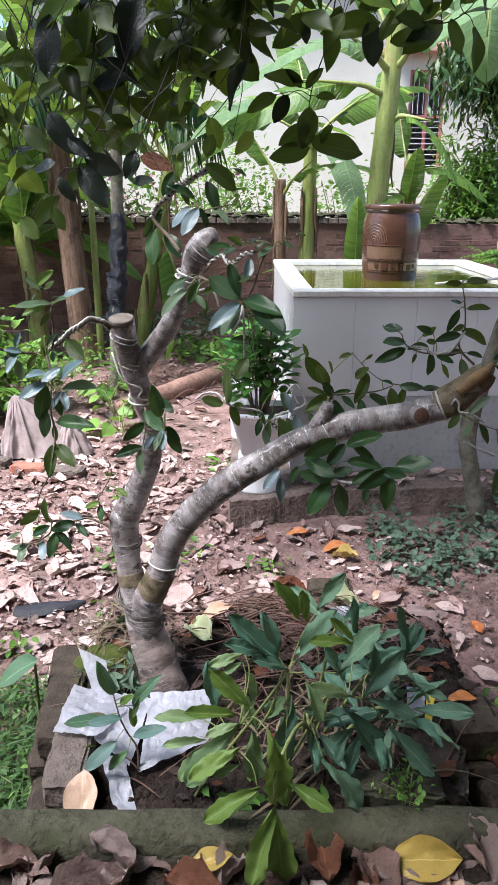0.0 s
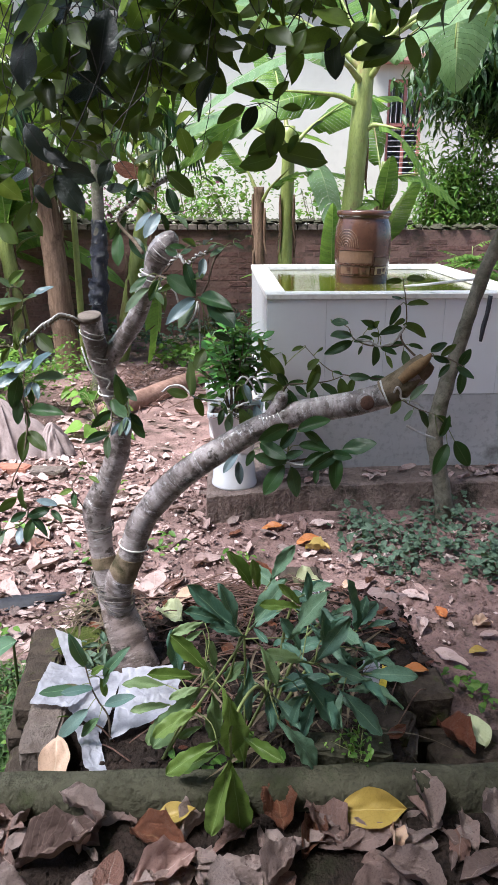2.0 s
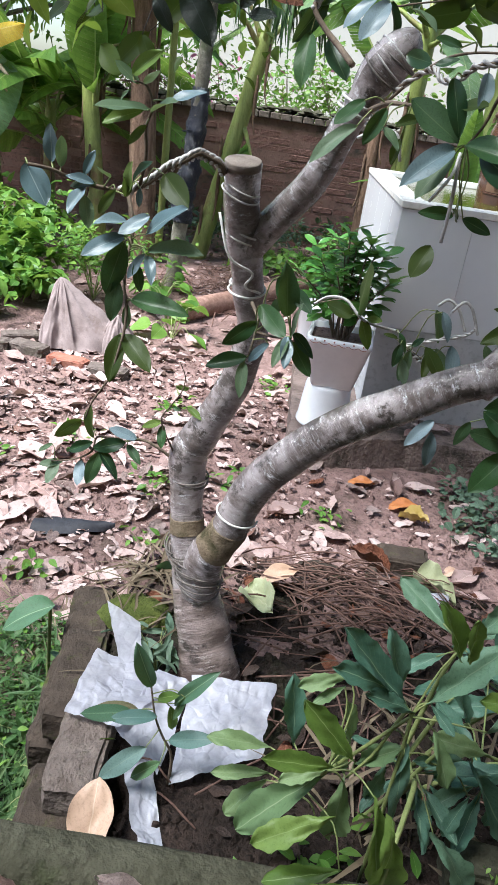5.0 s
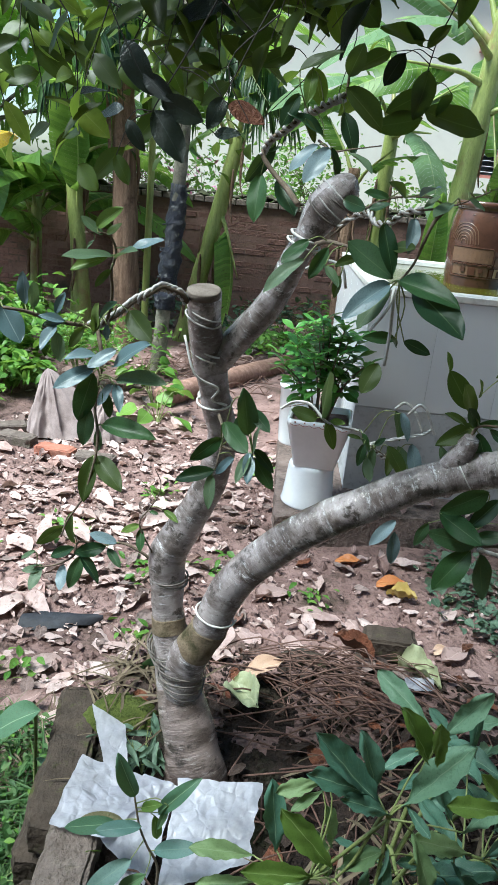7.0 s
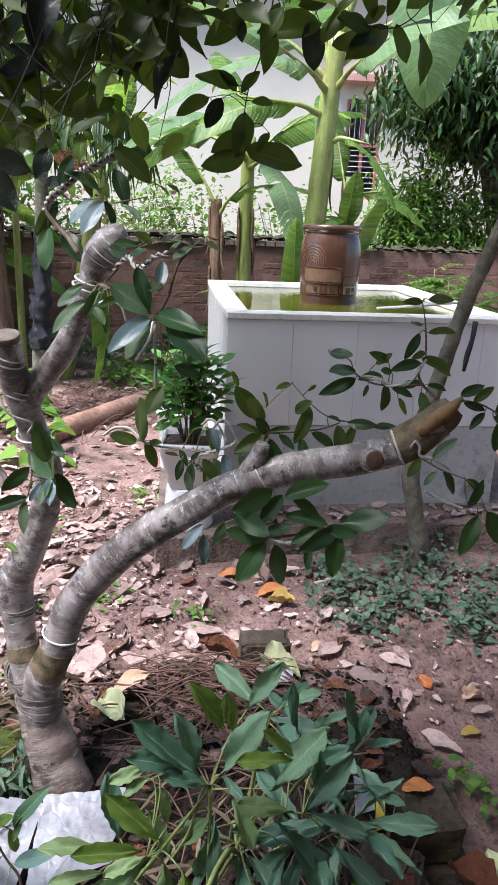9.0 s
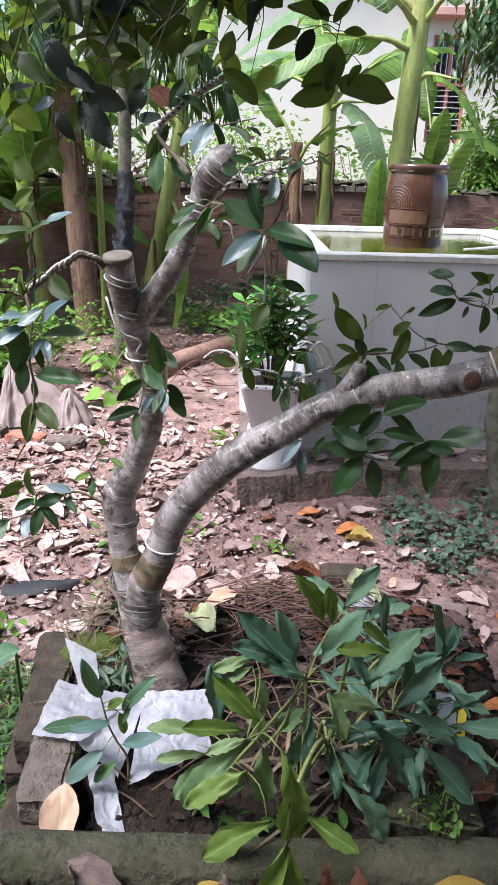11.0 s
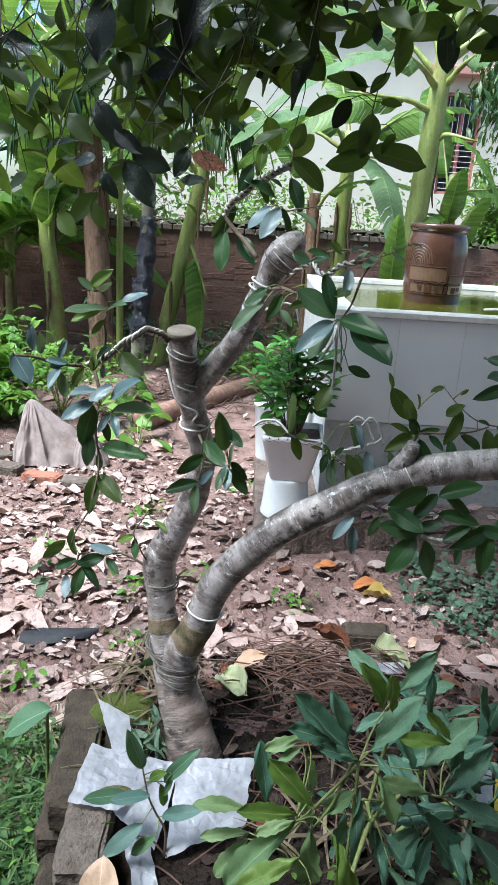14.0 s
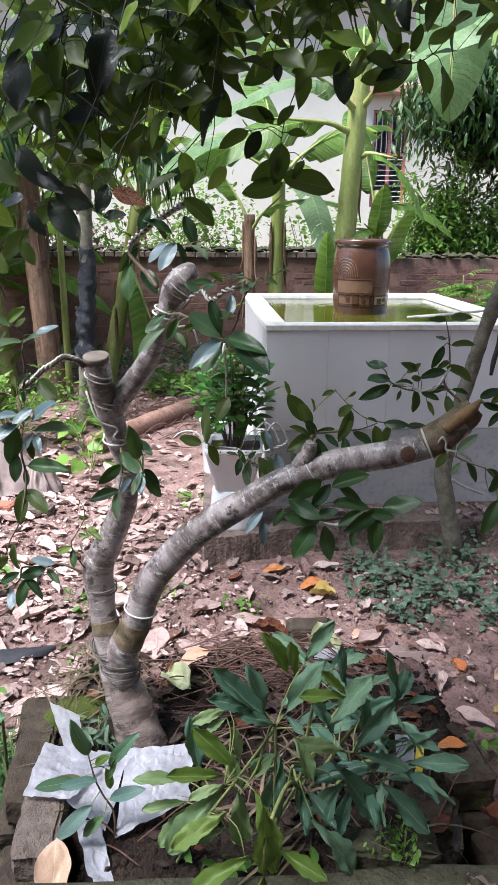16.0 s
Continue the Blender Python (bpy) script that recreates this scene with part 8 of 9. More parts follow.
def front(r):
    return r.uniform(-0.8, 0.95), r.uniform(0.55, 1.04)


litter("leaf_litter", 330, left_patch, 0.125, CURLED, DRY, "pale pinkish dead leaves strewn on the soil")
litter("leaf_litter", 190, left_patch, 0.105, CURLED, DRY_DARK, "dull brown dead leaves strewn on the soil")
litter("leaf_litter", 230, middle, 0.10, CURLED, DRY, "scattered dry leaves over bare soil")
litter("leaf_litter", 420, far, 0.09, CURLED, DRY, "scattered dry leaves towards the wall")
litter("leaf_litter", 1100, left_patch, 0.034, CURLED, DRY, "broken bits of pale dead leaves")
litter("leaf_litter", 70, bank, 0.050, CURLED, RUST, "rust-brown dead leaves on the planted bank")
litter("leaf_litter", 190, bank, 0.045, CURLED, BLACKISH_DRY, "blackish dead leaves on the planted bank")
litter("leaf_litter", 330, front, 0.085, CURLED, DRY_DARK, "dark leaf litter before the kerb")
litter("leaf_litter", 1000, middle, 0.030, CURLED, DRY, "broken bits of dead leaves on bare soil")
litter("leaf_litter", 12, lambda r: (r.uniform(-0.5, 1.7), r.uniform(2.3, 4.2)), 0.06, CURLED, RUST, "scattered rust-coloured leaves")
ledge_leaves = []
for _ in range(46):
    x = rng.uniform(0.25, 1.9)
    ledge_leaves.append(aim((x, 3.60 + 0.04 * x + rng.gauss(0, 0.05), BASE + 0.014), (rng.gauss(0, 1), rng.gauss(0, 1), rng.gauss(0.05, 0.12)), rng.uniform(0.06, 0.12), rng.gauss(0, 0.2)))
tagged(put("leaf_litter", cloud("leaf_litter", CURLED, ledge_leaves), DRY), "dry leaves lying on the cement ledge", "leaf litter", kind="stuff")

bush("ground_weed", (-0.315, 1.545, 0.375), (0.06, 0.05, 0.09), 26, 0.055, LANCE, HERB, "small grey-green weed at the trunk's foot", "weed", 641, -0.2, 6, GREEN_TWIG, 0.0015)
tagged(put("fallen_leaf", mesh_of("fallen_leaf", *blade(0.36, 1.0, 0.8, 0.5, 0.2, 0.03, nu=12, nv=6, seed=95)), SHRUB, aim((-0.43, 1.84, 0.37), (0.70, 0.25, 0.36), 0.15, -0.8)), "dark green torn leaf lying behind the trunk", "leaf", "fallen leaves")

# clods and pebbles
ico = [(0, 0, 1), (0.9, 0, 0.1), (0.28, 0.85, 0), (-0.72, 0.52, 0.05), (-0.72, -0.52, -0.05), (0.28, -0.85, 0), (0, 0, -0.8)]
tri = [(0, 1, 2), (0, 2, 3), (0, 3, 4), (0, 4, 5), (0, 5, 1), (6, 2, 1), (6, 3, 2), (6, 4, 3), (6, 5, 4), (6, 1, 5)]


def clods(count, x0, x1, y0, y1, most, mat, label):
    verts, faces = [], []
    for _ in range(count):
        x, y = rng.uniform(x0, x1), rng.uniform(y0, y1)
        if -0.12 < x < 2.2 and 3.3 < y < 5.9:
            continue
        s = min(most, 0.004 + abs(rng.gauss(0, most * 0.38)))
        w, b = rng.uniform(0, 6), len(verts)
        for p in ico:
            k = rng.uniform(0.55, 1.45)
            verts.append((x + s * k * (p[0] * math.cos(w) - p[1] * math.sin(w)), y + s * k * (p[0] * math.sin(w) + p[1] * math.cos(w)), soil(x, y) + s * p[2] * rng.uniform(0.4, 1.0)))
        faces += [tuple(k + b for k in t) for t in tri]
    tagged(put("soil_clods", mesh_of("soil_clods", verts, faces, None, False), mat), label, "soil", kind="stuff")


clods(3800, -0.5, 0.8, 1.1, 2.2, 0.015, SHADED_HUMUS, "crumbs of planting soil on the bank, darkened for shade")
clods(600, -0.8, 0.9, 0.55, 1.1, 0.014, SHADED_HUMUS, "crumbs of soil before the kerb, darkened for shade")
clods(6500, -2.0, 1.9, 2.15, 4.4, 0.030, SOIL, "loose crumbs and clods of reddish soil")

bush("fern_weed", (0.36, 1.165, 0.37), (0.05, 0.05, 0.13), 90, 0.016, SMALL, BUSH_LEAF, "tiny feathery weed growing over the kerb", "weed", 640, 0.1, 8, GREEN_TWIG, 0.0012)

# ---- herbs and grass ----
def patch(name, count, place, size, shapes, mat, label, category, height, up):
    poses, r = [], random.Random(name + str(count))
    for _ in range(count):
        x, y = place(r)
        z = land(x, y) + 0.01 + r.uniform(0, height)
        a = r.uniform(0, 6.28)
        poses.append(aim((x, y, z), (math.cos(a), math.sin(a), r.gauss(up, 0.3)), size * r.uniform(0.6, 1.3), r.gauss(0, 0.4)))
    tagged(put(name, cloud(name, shapes, poses), mat), label, category, kind="stuff")


HERB_SPOTS = [(0.80, 3.12), (0.95, 3.05), (1.10, 2.95), (1.25, 3.25), (1.20, 3.42), (1.35, 3.0), (0.70, 3.28), (1.02, 3.25), (1.45, 2.75), (0.78, 2.78), (1.2, 2.7), (0.68, 3.0), (1.5, 3.2), (1.3, 2.85), (0.9, 2.9)]


def herb_place(r):
    x, y = r.choice(HERB_SPOTS)
    return x + r.gauss(0, 0.065), y + r.gauss(0, 0.065)


def grass_place(r):
    return -0.495 - abs(r.gauss(0, 0.20)), r.uniform(1.16, 1.95)


def weed_place(r):
    x, y = r.choice([(-0.62, 2.9), (-1.0, 3.2), (-0.85, 2.2), (-0.5, 2.5), (-1.3, 2.9), (-0.7, 3.7), (-0.3, 3.0), (0.1, 2.9), (0.9, 1.9), (-0.45, 1.22), (0.05, 1.18), (-0.2, 4.2)])
    return x + r.gauss(0, 0.05), y + r.gauss(0, 0.05)


patch("ground_herbs", 950, herb_place, 0.036, ROUND, HERB, "low grey-green herbs spreading over the soil", "herbs", 0.10, 0.1)
patch("grass", 1300, grass_place, 0.085, THIN, GRASS, "weedy green grass left of the brick edging", "grass", 0.03, 0.8)
patch("grass_weeds", 800, grass_place, 0.028, SMALL, GRASS, "small-leaved green weeds in the grass", "weeds", 0.07, 0.2)
patch("grass_weeds", 380, grass_place, 0.020, SMALL, BUSH_LEAF, "small bright creeping weeds in the grass", "weeds", 0.06, 0.1)
patch("dry_grass", 260, lambda r: (r.gauss(-0.66, 0.12), r.gauss(1.86, 0.09)), 0.12, THIN, STRAW, "dull straw strewn beyond the brick edging", "grass", 0.03, 0.15)
patch("small_weeds", 330, weed_place, 0.04, SMALL, BUSH_LEAF, "tiny green weeds sprouting from the soil", "weeds", 0.05, 0.3)
patch("dry_grass", 150, lambda r: (r.gauss(-0.46, 0.1), r.gauss(1.80, 0.10)), 0.12, THIN, STRAW, "withered straw-coloured grass by the trunk", "grass", 0.02, 0.7)

patch("dry_grass", 70, lambda r: (r.uniform(-0.02, 0.48), r.uniform(1.18, 1.60)), 0.15, THIN, STRAW, "withered straw-coloured grass under the shrub", "grass", 0.03, 0.45)

def fern(x, y, fronds, size, seed):
    """A little fern: arching fronds of paired leaflets."""
    r = random.Random(seed)
    plant = thing("small_fern", (x, y, land(x, y)), "small green fern among the grass weeds", "fern", "ferns in the grass")
    for _ in range(fronds):
        w, l = r.uniform(0, 6.28), size * r.uniform(0.7, 1.1)
        c = Vector((x, y, land(x, y)))
        line = spline([tuple(c), tuple(c + Vector((0.45 * l * math.cos(w), 0.45 * l * math.sin(w), 0.55 * l))), tuple(c + Vector((l * math.cos(w), l * math.sin(w), 0.45 * l)))], 9)
        rib = put("frond", tube("frond", [(*p, 0.0012) for p in line[::3]] + [(*line[-1], 0.0005)], 4, 2), GREEN_TWIG, None, plant)
        poses = []
        for i in range(4, len(line) - 1):
            d = Vector(line[i + 1] - line[i]).normalized()
            side = d.cross(Vector((0, 0, 1))).normalized()
            poses += [aim(Vector(line[i]), d * 0.45 + side * sgn, l * 0.26 * math.sin(math.pi * (0.25 + 0.72 * i / len(line))), r.gauss(0, 0.2)) for sgn in (-1, 1)]
        put("leaflet_fringe", cloud("leaflet_fringe", [blade(0.3, 0.8, 0.85, 0.2, 0.1, 0.0, nu=3, nv=2, seed=5)], poses), GRASS, None, rib)["kind"] = "stuff"


for k, (x, y) in enumerate([(-0.53, 1.23), (-0.58, 1.34), (-0.63, 1.22), (-0.60, 1.46), (-0.69, 1.36), (-0.72, 1.52)]):
    fern(x, y, 8, 0.11, 900 + k)

# ---- overhanging canopy ----
canopy = thing("overhanging_tree", (-1.35, 2.2, 0.0), "dark-leaved tree overhanging the garden", "tree")
put("trunk", tube("trunk", [(-1.75, 1.9, 0.0, 0.10), (-1.70, 1.95, 1.0, 0.09), (-1.60, 2.1, 1.9, 0.08), (-1.35, 2.4, 2.7, 0.07), (-0.9, 2.8, 3.1, 0.05)], 14, 6, 0.12, 7), BARK, None, canopy)


def canopy_leaves(mat, wide=1.0):
    out = [mesh_of("leaf", *blade(w * wide, 0.92, 0.68, f, d, 0.03, seed=s, nu=9, nv=4)) for w, f, d, s in ((0.50, 0.25, 0.10, 101), (0.45, 0.4, 0.2, 102), (0.53, 0.15, -0.05, 103))]
    for me in out:
        me.materials.append(mat)
    return out


CAN = {"o": canopy_leaves(CANOPY), "O": canopy_leaves(CANOPY, 1.15), "k": canopy_leaves(CANOPY_SHADED), "K": canopy_leaves(CANOPY_SHADED, 1.1), "l": canopy_leaves(CANOPY_LIT, 1.1), "r": canopy_leaves(RUST, 1.0)}


def canopy_spray(line, r, leaves):
    """One hanging twig of the canopy with its large leaves."""
    rng = random.Random(len(leaves) * 13 + int(line[0][0] * 1000))
    ob = put("twig", tube("twig", [(*p, r * (1 - 0.12 * i)) for i, p in enumerate(line)], 6, 5), DARK_TWIG, None, canopy)
    stalks(line, leaves, ob, DARK_TWIG, 0.002, 0.22)
    for a, b, kind in leaves:
        leaf_between(a, b, CAN[kind], ob, rng, 0.2, 0.4)


canopy_spray([(0.374, 3.05, 2.498), (0.339, 3.05, 2.372), (0.301, 3.05, 2.316), (0.252, 3.05, 2.241)], 0.004, [((0.343, 3.05, 2.298), (0.298, 3.023, 2.218), 'o'), ((0.492, 3.05, 2.244), (0.272, 3.049, 2.221), 'o'), ((0.304, 3.05, 2.246), (0.309, 3.03, 2.083), 'o'), ((0.22, 3.05, 2.271), (0.092, 3.021, 2.155), 'o'), ((0.25, 3.05, 2.288), (0.154, 3.029, 2.328), 'o'), ((0.21, 3.05, 2.241), (0.212, 3.015, 2.169), 'k'), ((0.269, 3.05, 2.334), (0.183, 3.035, 2.402), 'o'), ((0.383, 3.05, 2.317), (0.319, 3.028, 2.384), 'o')])
canopy_spray([(0.475, 3.05, 2.499), (0.517, 3.05, 2.328), (0.595, 3.05, 2.263), (0.721, 3.05, 2.242), (0.802, 3.05, 2.275), (0.867, 3.05, 2.35)], 0.004, [((0.511, 3.05, 2.328), (0.407, 3.022, 2.289), 'o'), ((0.453, 3.05, 2.255), (0.47, 3.041, 2.094), 'k'), ((0.53, 3.05, 2.178), (0.706, 3.043, 2.207), 'o'), ((0.669, 3.05, 2.272), (0.625, 3.011, 2.386), 'o'), ((0.718, 3.05, 2.28), (0.75, 3.031, 2.371), 'o'), ((0.725, 3.05, 2.246), (0.58, 3.021, 2.141), 'o'), ((0.782, 3.05, 2.306), (0.882, 3.047, 2.369), 'o'), ((0.752, 3.05, 2.256), (0.796, 3.041, 2.135), 'o'), ((0.844, 3.05, 2.232), (0.871, 3.02, 2.075), 'o'), ((0.663, 3.05, 2.238), (0.539, 3.021, 2.257), 'o'), ((0.552, 3.05, 2.282), (0.489, 3.016, 2.181), 'o'), ((0.637, 3.05, 2.255), (0.715, 3.05, 2.311), 'o')])
canopy_spray([(0.311, 3.2, 2.522), (0.337, 3.2, 2.409), (0.303, 3.2, 2.193), (0.253, 3.2, 2.05), (0.23, 3.2, 1.882)], 0.0035, [((0.219, 3.2, 2.06), (0.057, 3.172, 2.077), 'o'), ((0.225, 3.2, 2.038), (0.287, 3.184, 2.114), 'o'), ((0.108, 3.2, 2.016), (-0.012, 3.179, 1.956), 'o'), ((0.153, 3.2, 2.016), (0.097, 3.186, 1.908), 'k'), ((0.266, 3.2, 2.009), (0.347, 3.184, 2.008), 'o'), ((0.247, 3.2, 1.904), (0.121, 3.19, 1.825), 'o'), ((0.245, 3.2, 1.971), (0.22, 3.165, 1.812), 'O'), ((0.25, 3.2, 1.818), (0.086, 3.19, 1.771), 'o'), ((0.249, 3.2, 1.844), (0.459, 3.172, 1.784), 'O'), ((0.338, 3.2, 1.905), (0.289, 3.181, 1.835), 'o'), ((0.209, 3.2, 2.04), (0.149, 3.173, 2.107), 'o')])
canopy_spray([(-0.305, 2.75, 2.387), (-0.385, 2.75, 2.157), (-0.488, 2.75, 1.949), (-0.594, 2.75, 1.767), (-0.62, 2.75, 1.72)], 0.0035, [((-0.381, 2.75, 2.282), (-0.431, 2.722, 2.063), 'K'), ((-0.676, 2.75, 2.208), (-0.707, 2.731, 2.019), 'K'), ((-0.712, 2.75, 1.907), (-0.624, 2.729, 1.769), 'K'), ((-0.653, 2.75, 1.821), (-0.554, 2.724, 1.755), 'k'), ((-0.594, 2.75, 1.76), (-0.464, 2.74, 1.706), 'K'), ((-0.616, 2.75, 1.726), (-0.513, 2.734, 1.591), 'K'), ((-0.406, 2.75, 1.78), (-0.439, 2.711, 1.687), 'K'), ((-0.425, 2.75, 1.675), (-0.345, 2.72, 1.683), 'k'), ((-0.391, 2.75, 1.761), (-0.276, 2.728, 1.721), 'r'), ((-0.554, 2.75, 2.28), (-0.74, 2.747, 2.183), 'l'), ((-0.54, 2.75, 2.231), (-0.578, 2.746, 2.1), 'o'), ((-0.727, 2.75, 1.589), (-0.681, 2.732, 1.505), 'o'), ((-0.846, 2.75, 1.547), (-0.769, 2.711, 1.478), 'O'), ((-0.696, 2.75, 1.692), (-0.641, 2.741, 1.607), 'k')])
canopy_spray([(-0.128, 2.9, 2.432), (-0.167, 2.9, 2.26), (-0.208, 2.9, 2.116), (-0.251, 2.9, 1.95)], 0.0032, [((-0.216, 2.9, 2.259), (-0.132, 2.877, 2.17), 'o'), ((-0.248, 2.9, 2.134), (-0.328, 2.883, 2.04), 'o'), ((-0.199, 2.9, 2.025), (-0.118, 2.888, 2.061), 'k'), ((-0.15, 2.9, 1.904), (-0.109, 2.885, 1.797), 'l'), ((-0.21, 2.9, 1.95), (-0.311, 2.879, 1.891), 'o'), ((-0.27, 2.9, 1.987), (-0.392, 2.896, 1.948), 'o'), ((-0.109, 2.9, 2.081), (-0.068, 2.875, 1.967), 'l'), ((-0.079, 2.9, 2.136), (0.032, 2.876, 2.024), 'O'), ((-0.03, 2.9, 2.243), (0.051, 2.894, 2.118), 'O'), ((-0.307, 2.9, 2.17), (-0.226, 2.868, 2.075), 'O'), ((-0.436, 2.9, 1.872), (-0.511, 2.872, 1.907), 'o'), ((-0.539, 2.9, 1.852), (-0.615, 2.893, 1.927), 'o'), ((0.014, 2.9, 1.857), (-0.047, 2.863, 1.777), 'l')])
rng = random.Random(500)


def floor_of(x):
    """How low the foliage hangs, from side to side."""
    pts = [(-2.5, 1.58), (-1.05, 1.60), (-0.78, 1.62), (-0.60, 1.74), (-0.40, 1.86), (-0.22, 2.02), (0.05, 2.14), (0.3, 2.28), (0.6, 2.30), (1.0, 2.28), (1.6, 2.2), (2.5, 2.1)]
    for (a, p), (b, q) in zip(pts, pts[1:]):
        if a <= x <= b:
            return p + (q - p) * (x - a) / (b - a)
    return 2.1


joined, dark, pale, twigs = [], [], [], []


def hanging_twig(end, count):
    """A thin twig hanging from above, with broad leaves set alternately along it."""
    top = end + Vector((rng.gauss(0.0, 0.14), rng.gauss(0, 0.12), rng.uniform(0.35, 0.7)))
    mid = top.lerp(end, 0.5) + Vector((rng.gauss(0, 0.06), 0, rng.gauss(0.04, 0.03)))
    twigs.append([(*top, 0.003), (*mid, 0.0024), (*end, 0.0015)])
    for j in range(count):
        s = j / count
        p = end.lerp(mid, s * 2) if s < 0.5 else mid.lerp(top, s * 2 - 1)
        side = 1 if j % 2 else -1
        way = Vector((side * rng.uniform(0.3, 1.1), rng.gauss(0, 0.45), rng.gauss(-0.45, 0.4)))
        size = rng.uniform(0.11, 0.185)
        m = aim(p, way, size, side * rng.uniform(0.2, 1.35))
        pick = rng.random()
        (dark if pick < (0.10 if end.x < -0.3 else 0.05) else pale if pick > (0.79 if end.x < -0.3 else 0.91) else joined).append(m)


for k in range(126):
    y = rng.uniform(2.65, 3.6)
    x = -1.18 + 1.15 * rng.random() if k < 56 else rng.uniform(-0.25, 1.5)
    low = floor_of(x * 3.1 / y)
    hanging_twig(Vector((x, y, 1.6 + (low + abs(rng.gauss(0, 0.26)) - 1.6) * y / 3.1)), rng.randint(4, 8))
for k in range(26):
    x, y, z = rng.uniform(-0.95, 0.0), rng.uniform(2.6, 3.1), rng.uniform(1.95, 2.7)
    q = Vector((x + rng.gauss(0, 0.16), y + rng.gauss(0, 0.1), z - rng.uniform(0.15, 0.5)))
    twigs.append([(x, y, z, 0.0026), (*(Vector((x, y, z)).lerp(q, 0.5) + Vector((rng.gauss(0, 0.07), 0, rng.gauss(0, 0.05)))), 0.002), (*q, 0.0012)])
# unseen leaves high overhead, added as shading and thinned where sun should pass
for k in range(3300):
    x, y = rng.uniform(-2.1, 2.2), rng.uniform(-1.2, 3.4)
    if (x < -1.3 and y > 1.0 and rng.random() < 0.6) or y > 1.9 and (x < -1.5 + 0.3 * (y - 1.9) or (x > -0.6 and rng.random() < 0.75)):
        continue
    if -1.7 < x < -0.65 and 0.4 < y < 2.7 and rng.random() < 0.72:
        continue
    if y < 0.0 and rng.random() < 0.5:
        continue
    z = 2.66 + abs(rng.gauss(0, 0.4)) + 0.14 * max(0.0, y - 1.8)
    joined.append(aim((x, y, z), (rng.gauss(0, 1), rng.gauss(0, 1), rng.gauss(-0.2, 0.4)), rng.uniform(0.13, 0.20), rng.gauss(0, 0.4)))
# more unseen leaves, set in the sun's way to shade bank and front
for k in range(760):
    p = Vector((rng.uniform(-0.60, 0.15), rng.uniform(0.5, 2.0), rng.uniform(2.75, 3.3))) if k < 420 else Vector((rng.uniform(-1.3, 2.0), rng.uniform(-1.2, 1.3), rng.uniform(2.75, 3.5)))
    joined.append(aim(p, (rng.gauss(0, 1), rng.gauss(0, 1), rng.gauss(-0.2, 0.4)), rng.uniform(0.13, 0.20), rng.gauss(0, 0.4)))
# last unseen leaves, added to shade the ground at the kerb
for k in range(120):
    p = Vector((rng.uniform(-1.9, -0.9) if k < 20 else rng.uniform(-1.0, -0.2), rng.uniform(-0.4, 0.3), rng.uniform(2.75, 3.3)))
    joined.append(aim(p, (rng.gauss(0, 1), rng.gauss(0, 1), rng.gauss(-0.2, 0.4)), rng.uniform(0.13, 0.20), rng.gauss(0, 0.4)))
for k in range(150):
    p = Vector((rng.uniform(-0.1, 1.35), rng.uniform(2.8, 3.4), rng.uniform(2.44, 2.85)))
    (dark if k % 7 == 0 else joined).append(aim(p, (rng.gauss(0, 1), rng.gauss(0, 0.6), rng.gauss(-0.3, 0.5)), rng.uniform(0.12, 0.19), rng.gauss(0, 0.6)))
for k in range(9):
    x = -1.2 + 0.32 * k
    put("branch", tube("branch", [(-1.35, 2.4, 2.7, 0.03), (-0.6 + 0.1 * k, 2.9, 2.85, 0.018), (x, 2.7 + 0.12 * (k % 4), 2.65, 0.008)], 7, 5, 0.1), BARK, None, canopy)
ob = put("twig_mass", tubes("twig_mass", twigs, 5, 4), DARK_TWIG, None, canopy)
ob["kind"] = "stuff"
for poses, mat in ((joined, CANOPY), (dark, CANOPY_SHADED), (pale, CANOPY_LIT)):
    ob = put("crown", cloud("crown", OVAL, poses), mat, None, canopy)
    ob["kind"] = "stuff"

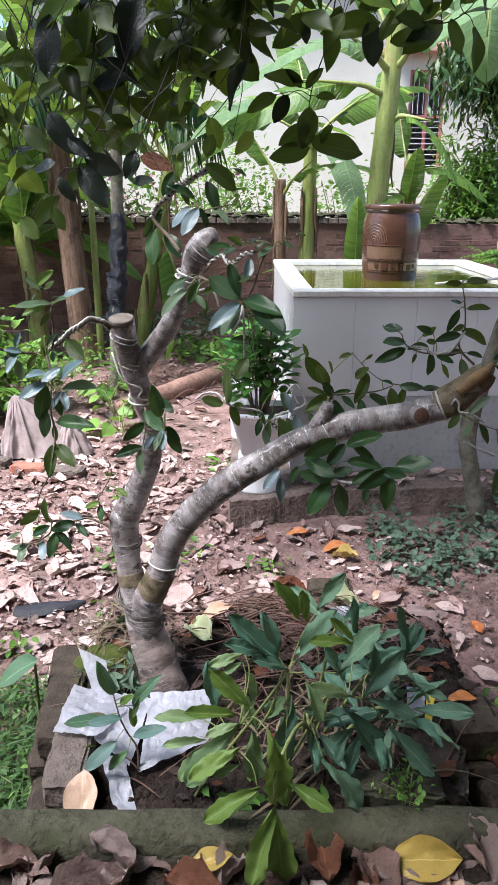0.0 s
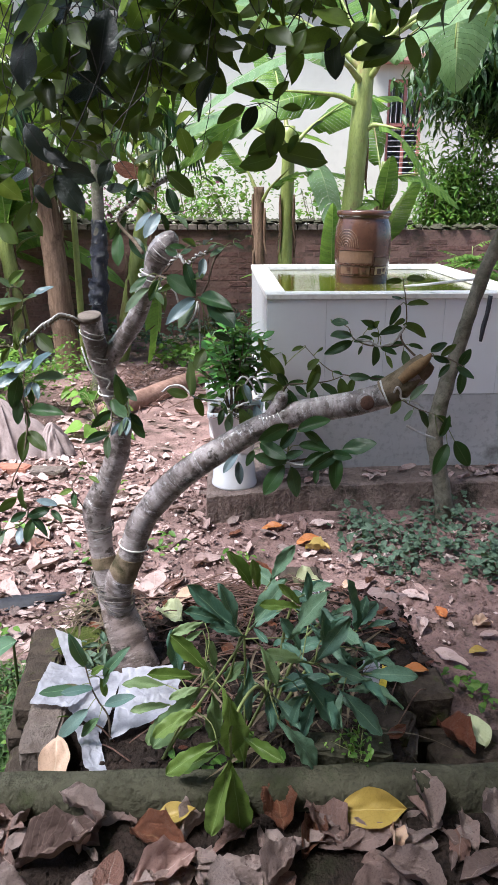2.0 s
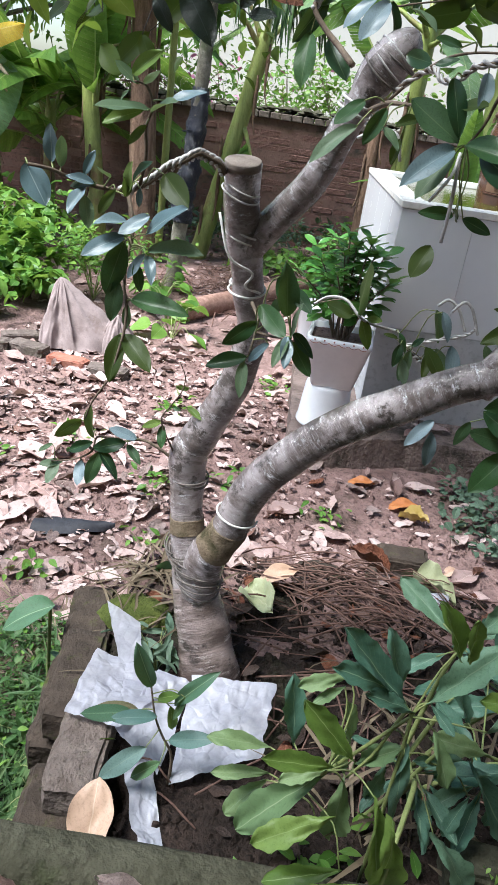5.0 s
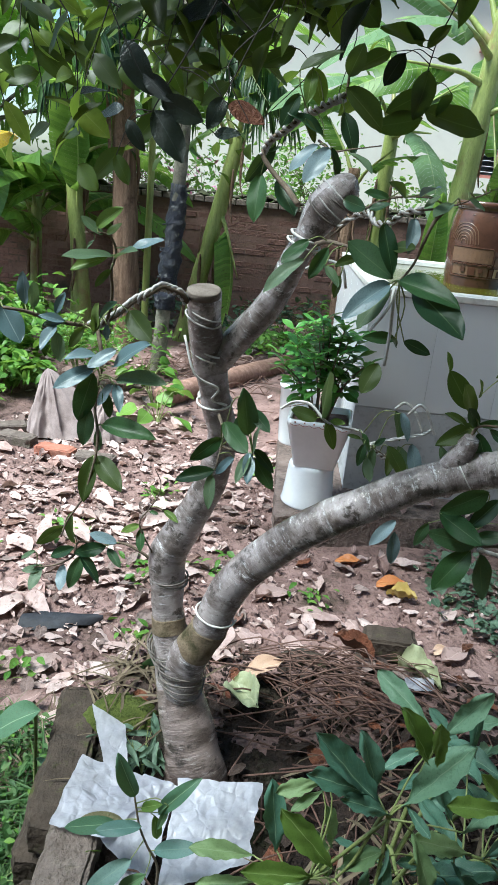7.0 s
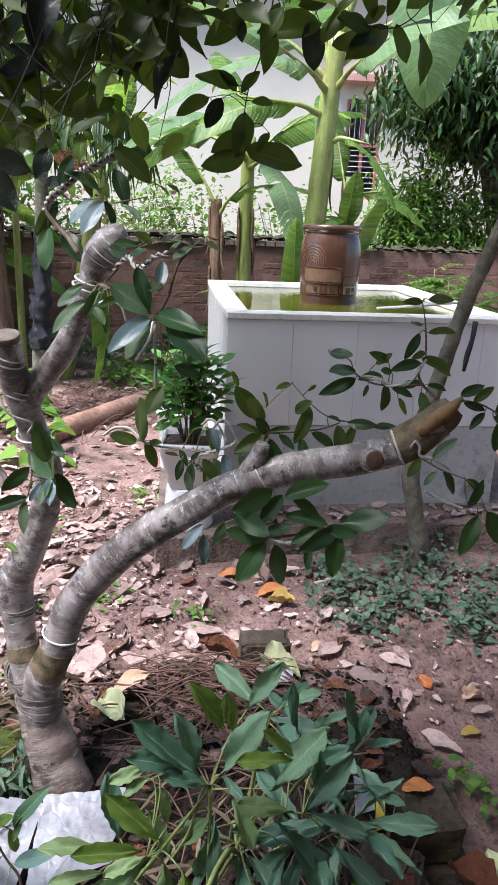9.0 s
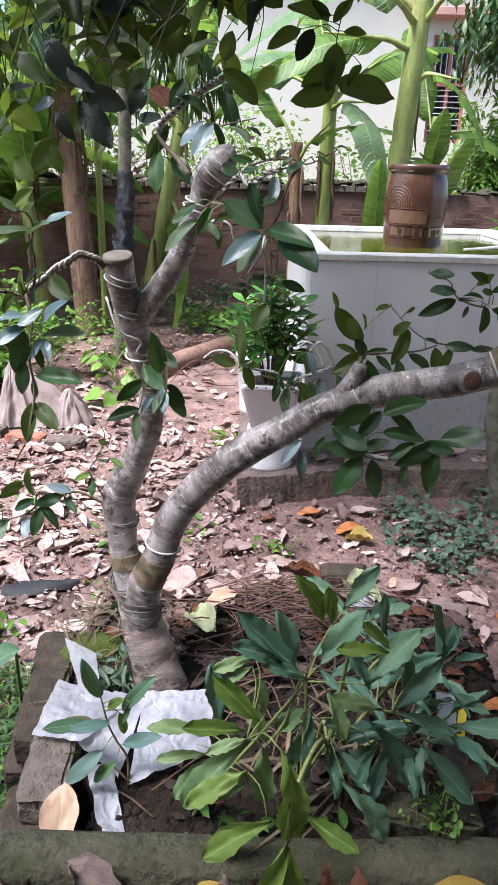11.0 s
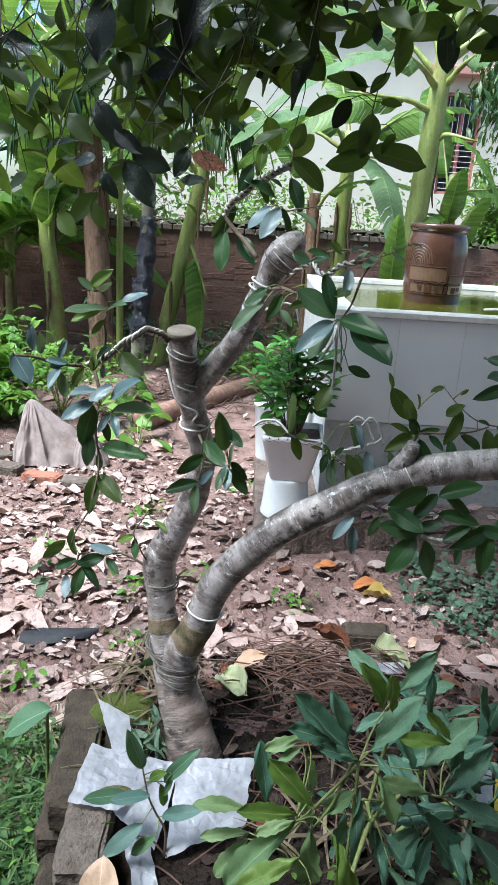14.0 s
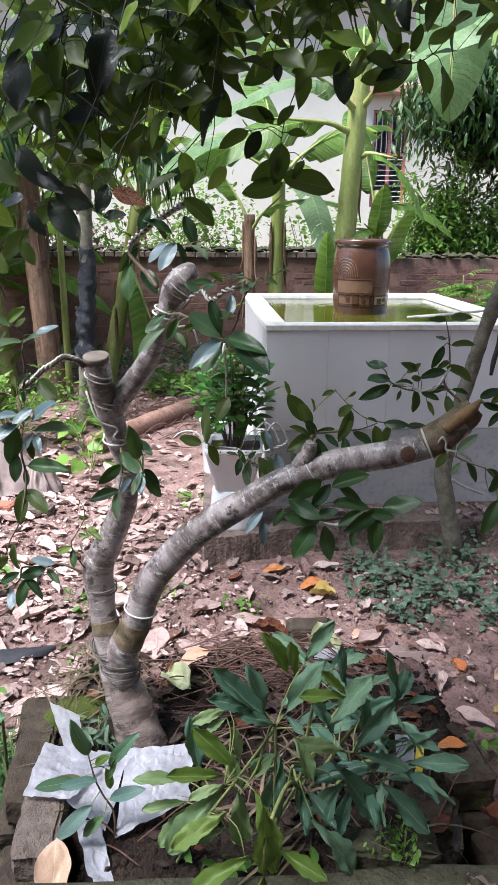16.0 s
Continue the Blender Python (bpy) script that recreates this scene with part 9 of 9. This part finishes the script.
# ---- bricks of the boundary wall ----
rng = random.Random(600)
brick_me = [box("brick", (0.215, 0.012, 0.058), 0.003), box("brick", (0.208, 0.015, 0.056), 0.004), box("brick", (0.218, 0.010, 0.055), 0.003)]
for me in brick_me:
    me.materials.append(WALL_BRICK)
vs, fs = [], []
rows = int((WALL_TOP - 0.10) / 0.069)
for j in range(rows):
    z = 0.02 + 0.069 * j
    x = -4.6 + (0.11 if j % 2 else 0.0)
    while x < 4.6:
        me = rng.choice(brick_me)
        y = WALL_Y + 0.0085 + rng.uniform(-0.002, 0.004)
        if -2.3 < x < 0.75 and z > 0.12 and rng.random() > 0.02:
            put("brick", me, None, Matrix.Translation((x, y, z)), wall)
        else:
            b = len(vs)
            vs += [(x + v.co.x, y + v.co.y, z + v.co.z) for v in me.vertices]
            fs += [tuple(k + b for k in p.vertices) for p in me.polygons]
        x += 0.226
ob = put("brickwork", mesh_of("brickwork", vs, fs, None, False), WALL_BRICK, None, wall)
ob["kind"] = "stuff"
head = box("coping_brick", (0.108, 0.235, 0.062), 0.006)
head.materials.append(BRICK)
for k in range(40):
    put("coping_brick", head, None, Matrix.Translation((-2.6 + 0.117 * k, WALL_Y + 0.09 + rng.uniform(-0.012, 0.012), WALL_TOP + 0.002)) @ Matrix.Rotation(rng.gauss(0, 0.03), 4, "Z"), wall)
vs, fs = [], []
for k in range(420):
    x = rng.uniform(-4.6, 4.6)
    s = rng.uniform(0.035, 0.085)
    b = len(vs)
    z0 = WALL_TOP + (0.066 if -2.65 < x < 2.1 else 0.0) + rng.uniform(0.0, 0.05)
    yy = WALL_Y + 0.09 + rng.uniform(-0.09, 0.09)
    w = rng.uniform(0, 6)
    for p in ico:
        vs.append((x + s * (p[0] * math.cos(w) - p[1] * math.sin(w)), yy + s * (p[0] * math.sin(w) + p[1] * math.cos(w)), z0 + s * 0.55 * p[2] * rng.uniform(0.6, 1.1)))
    fs += [tuple(q + b for q in t) for t in tri]
ob = put("rubble", mesh_of("rubble", vs, fs, None, False), CONCRETE, None, wall, "dark mossy rubble coping")
ob["kind"] = "stuff"
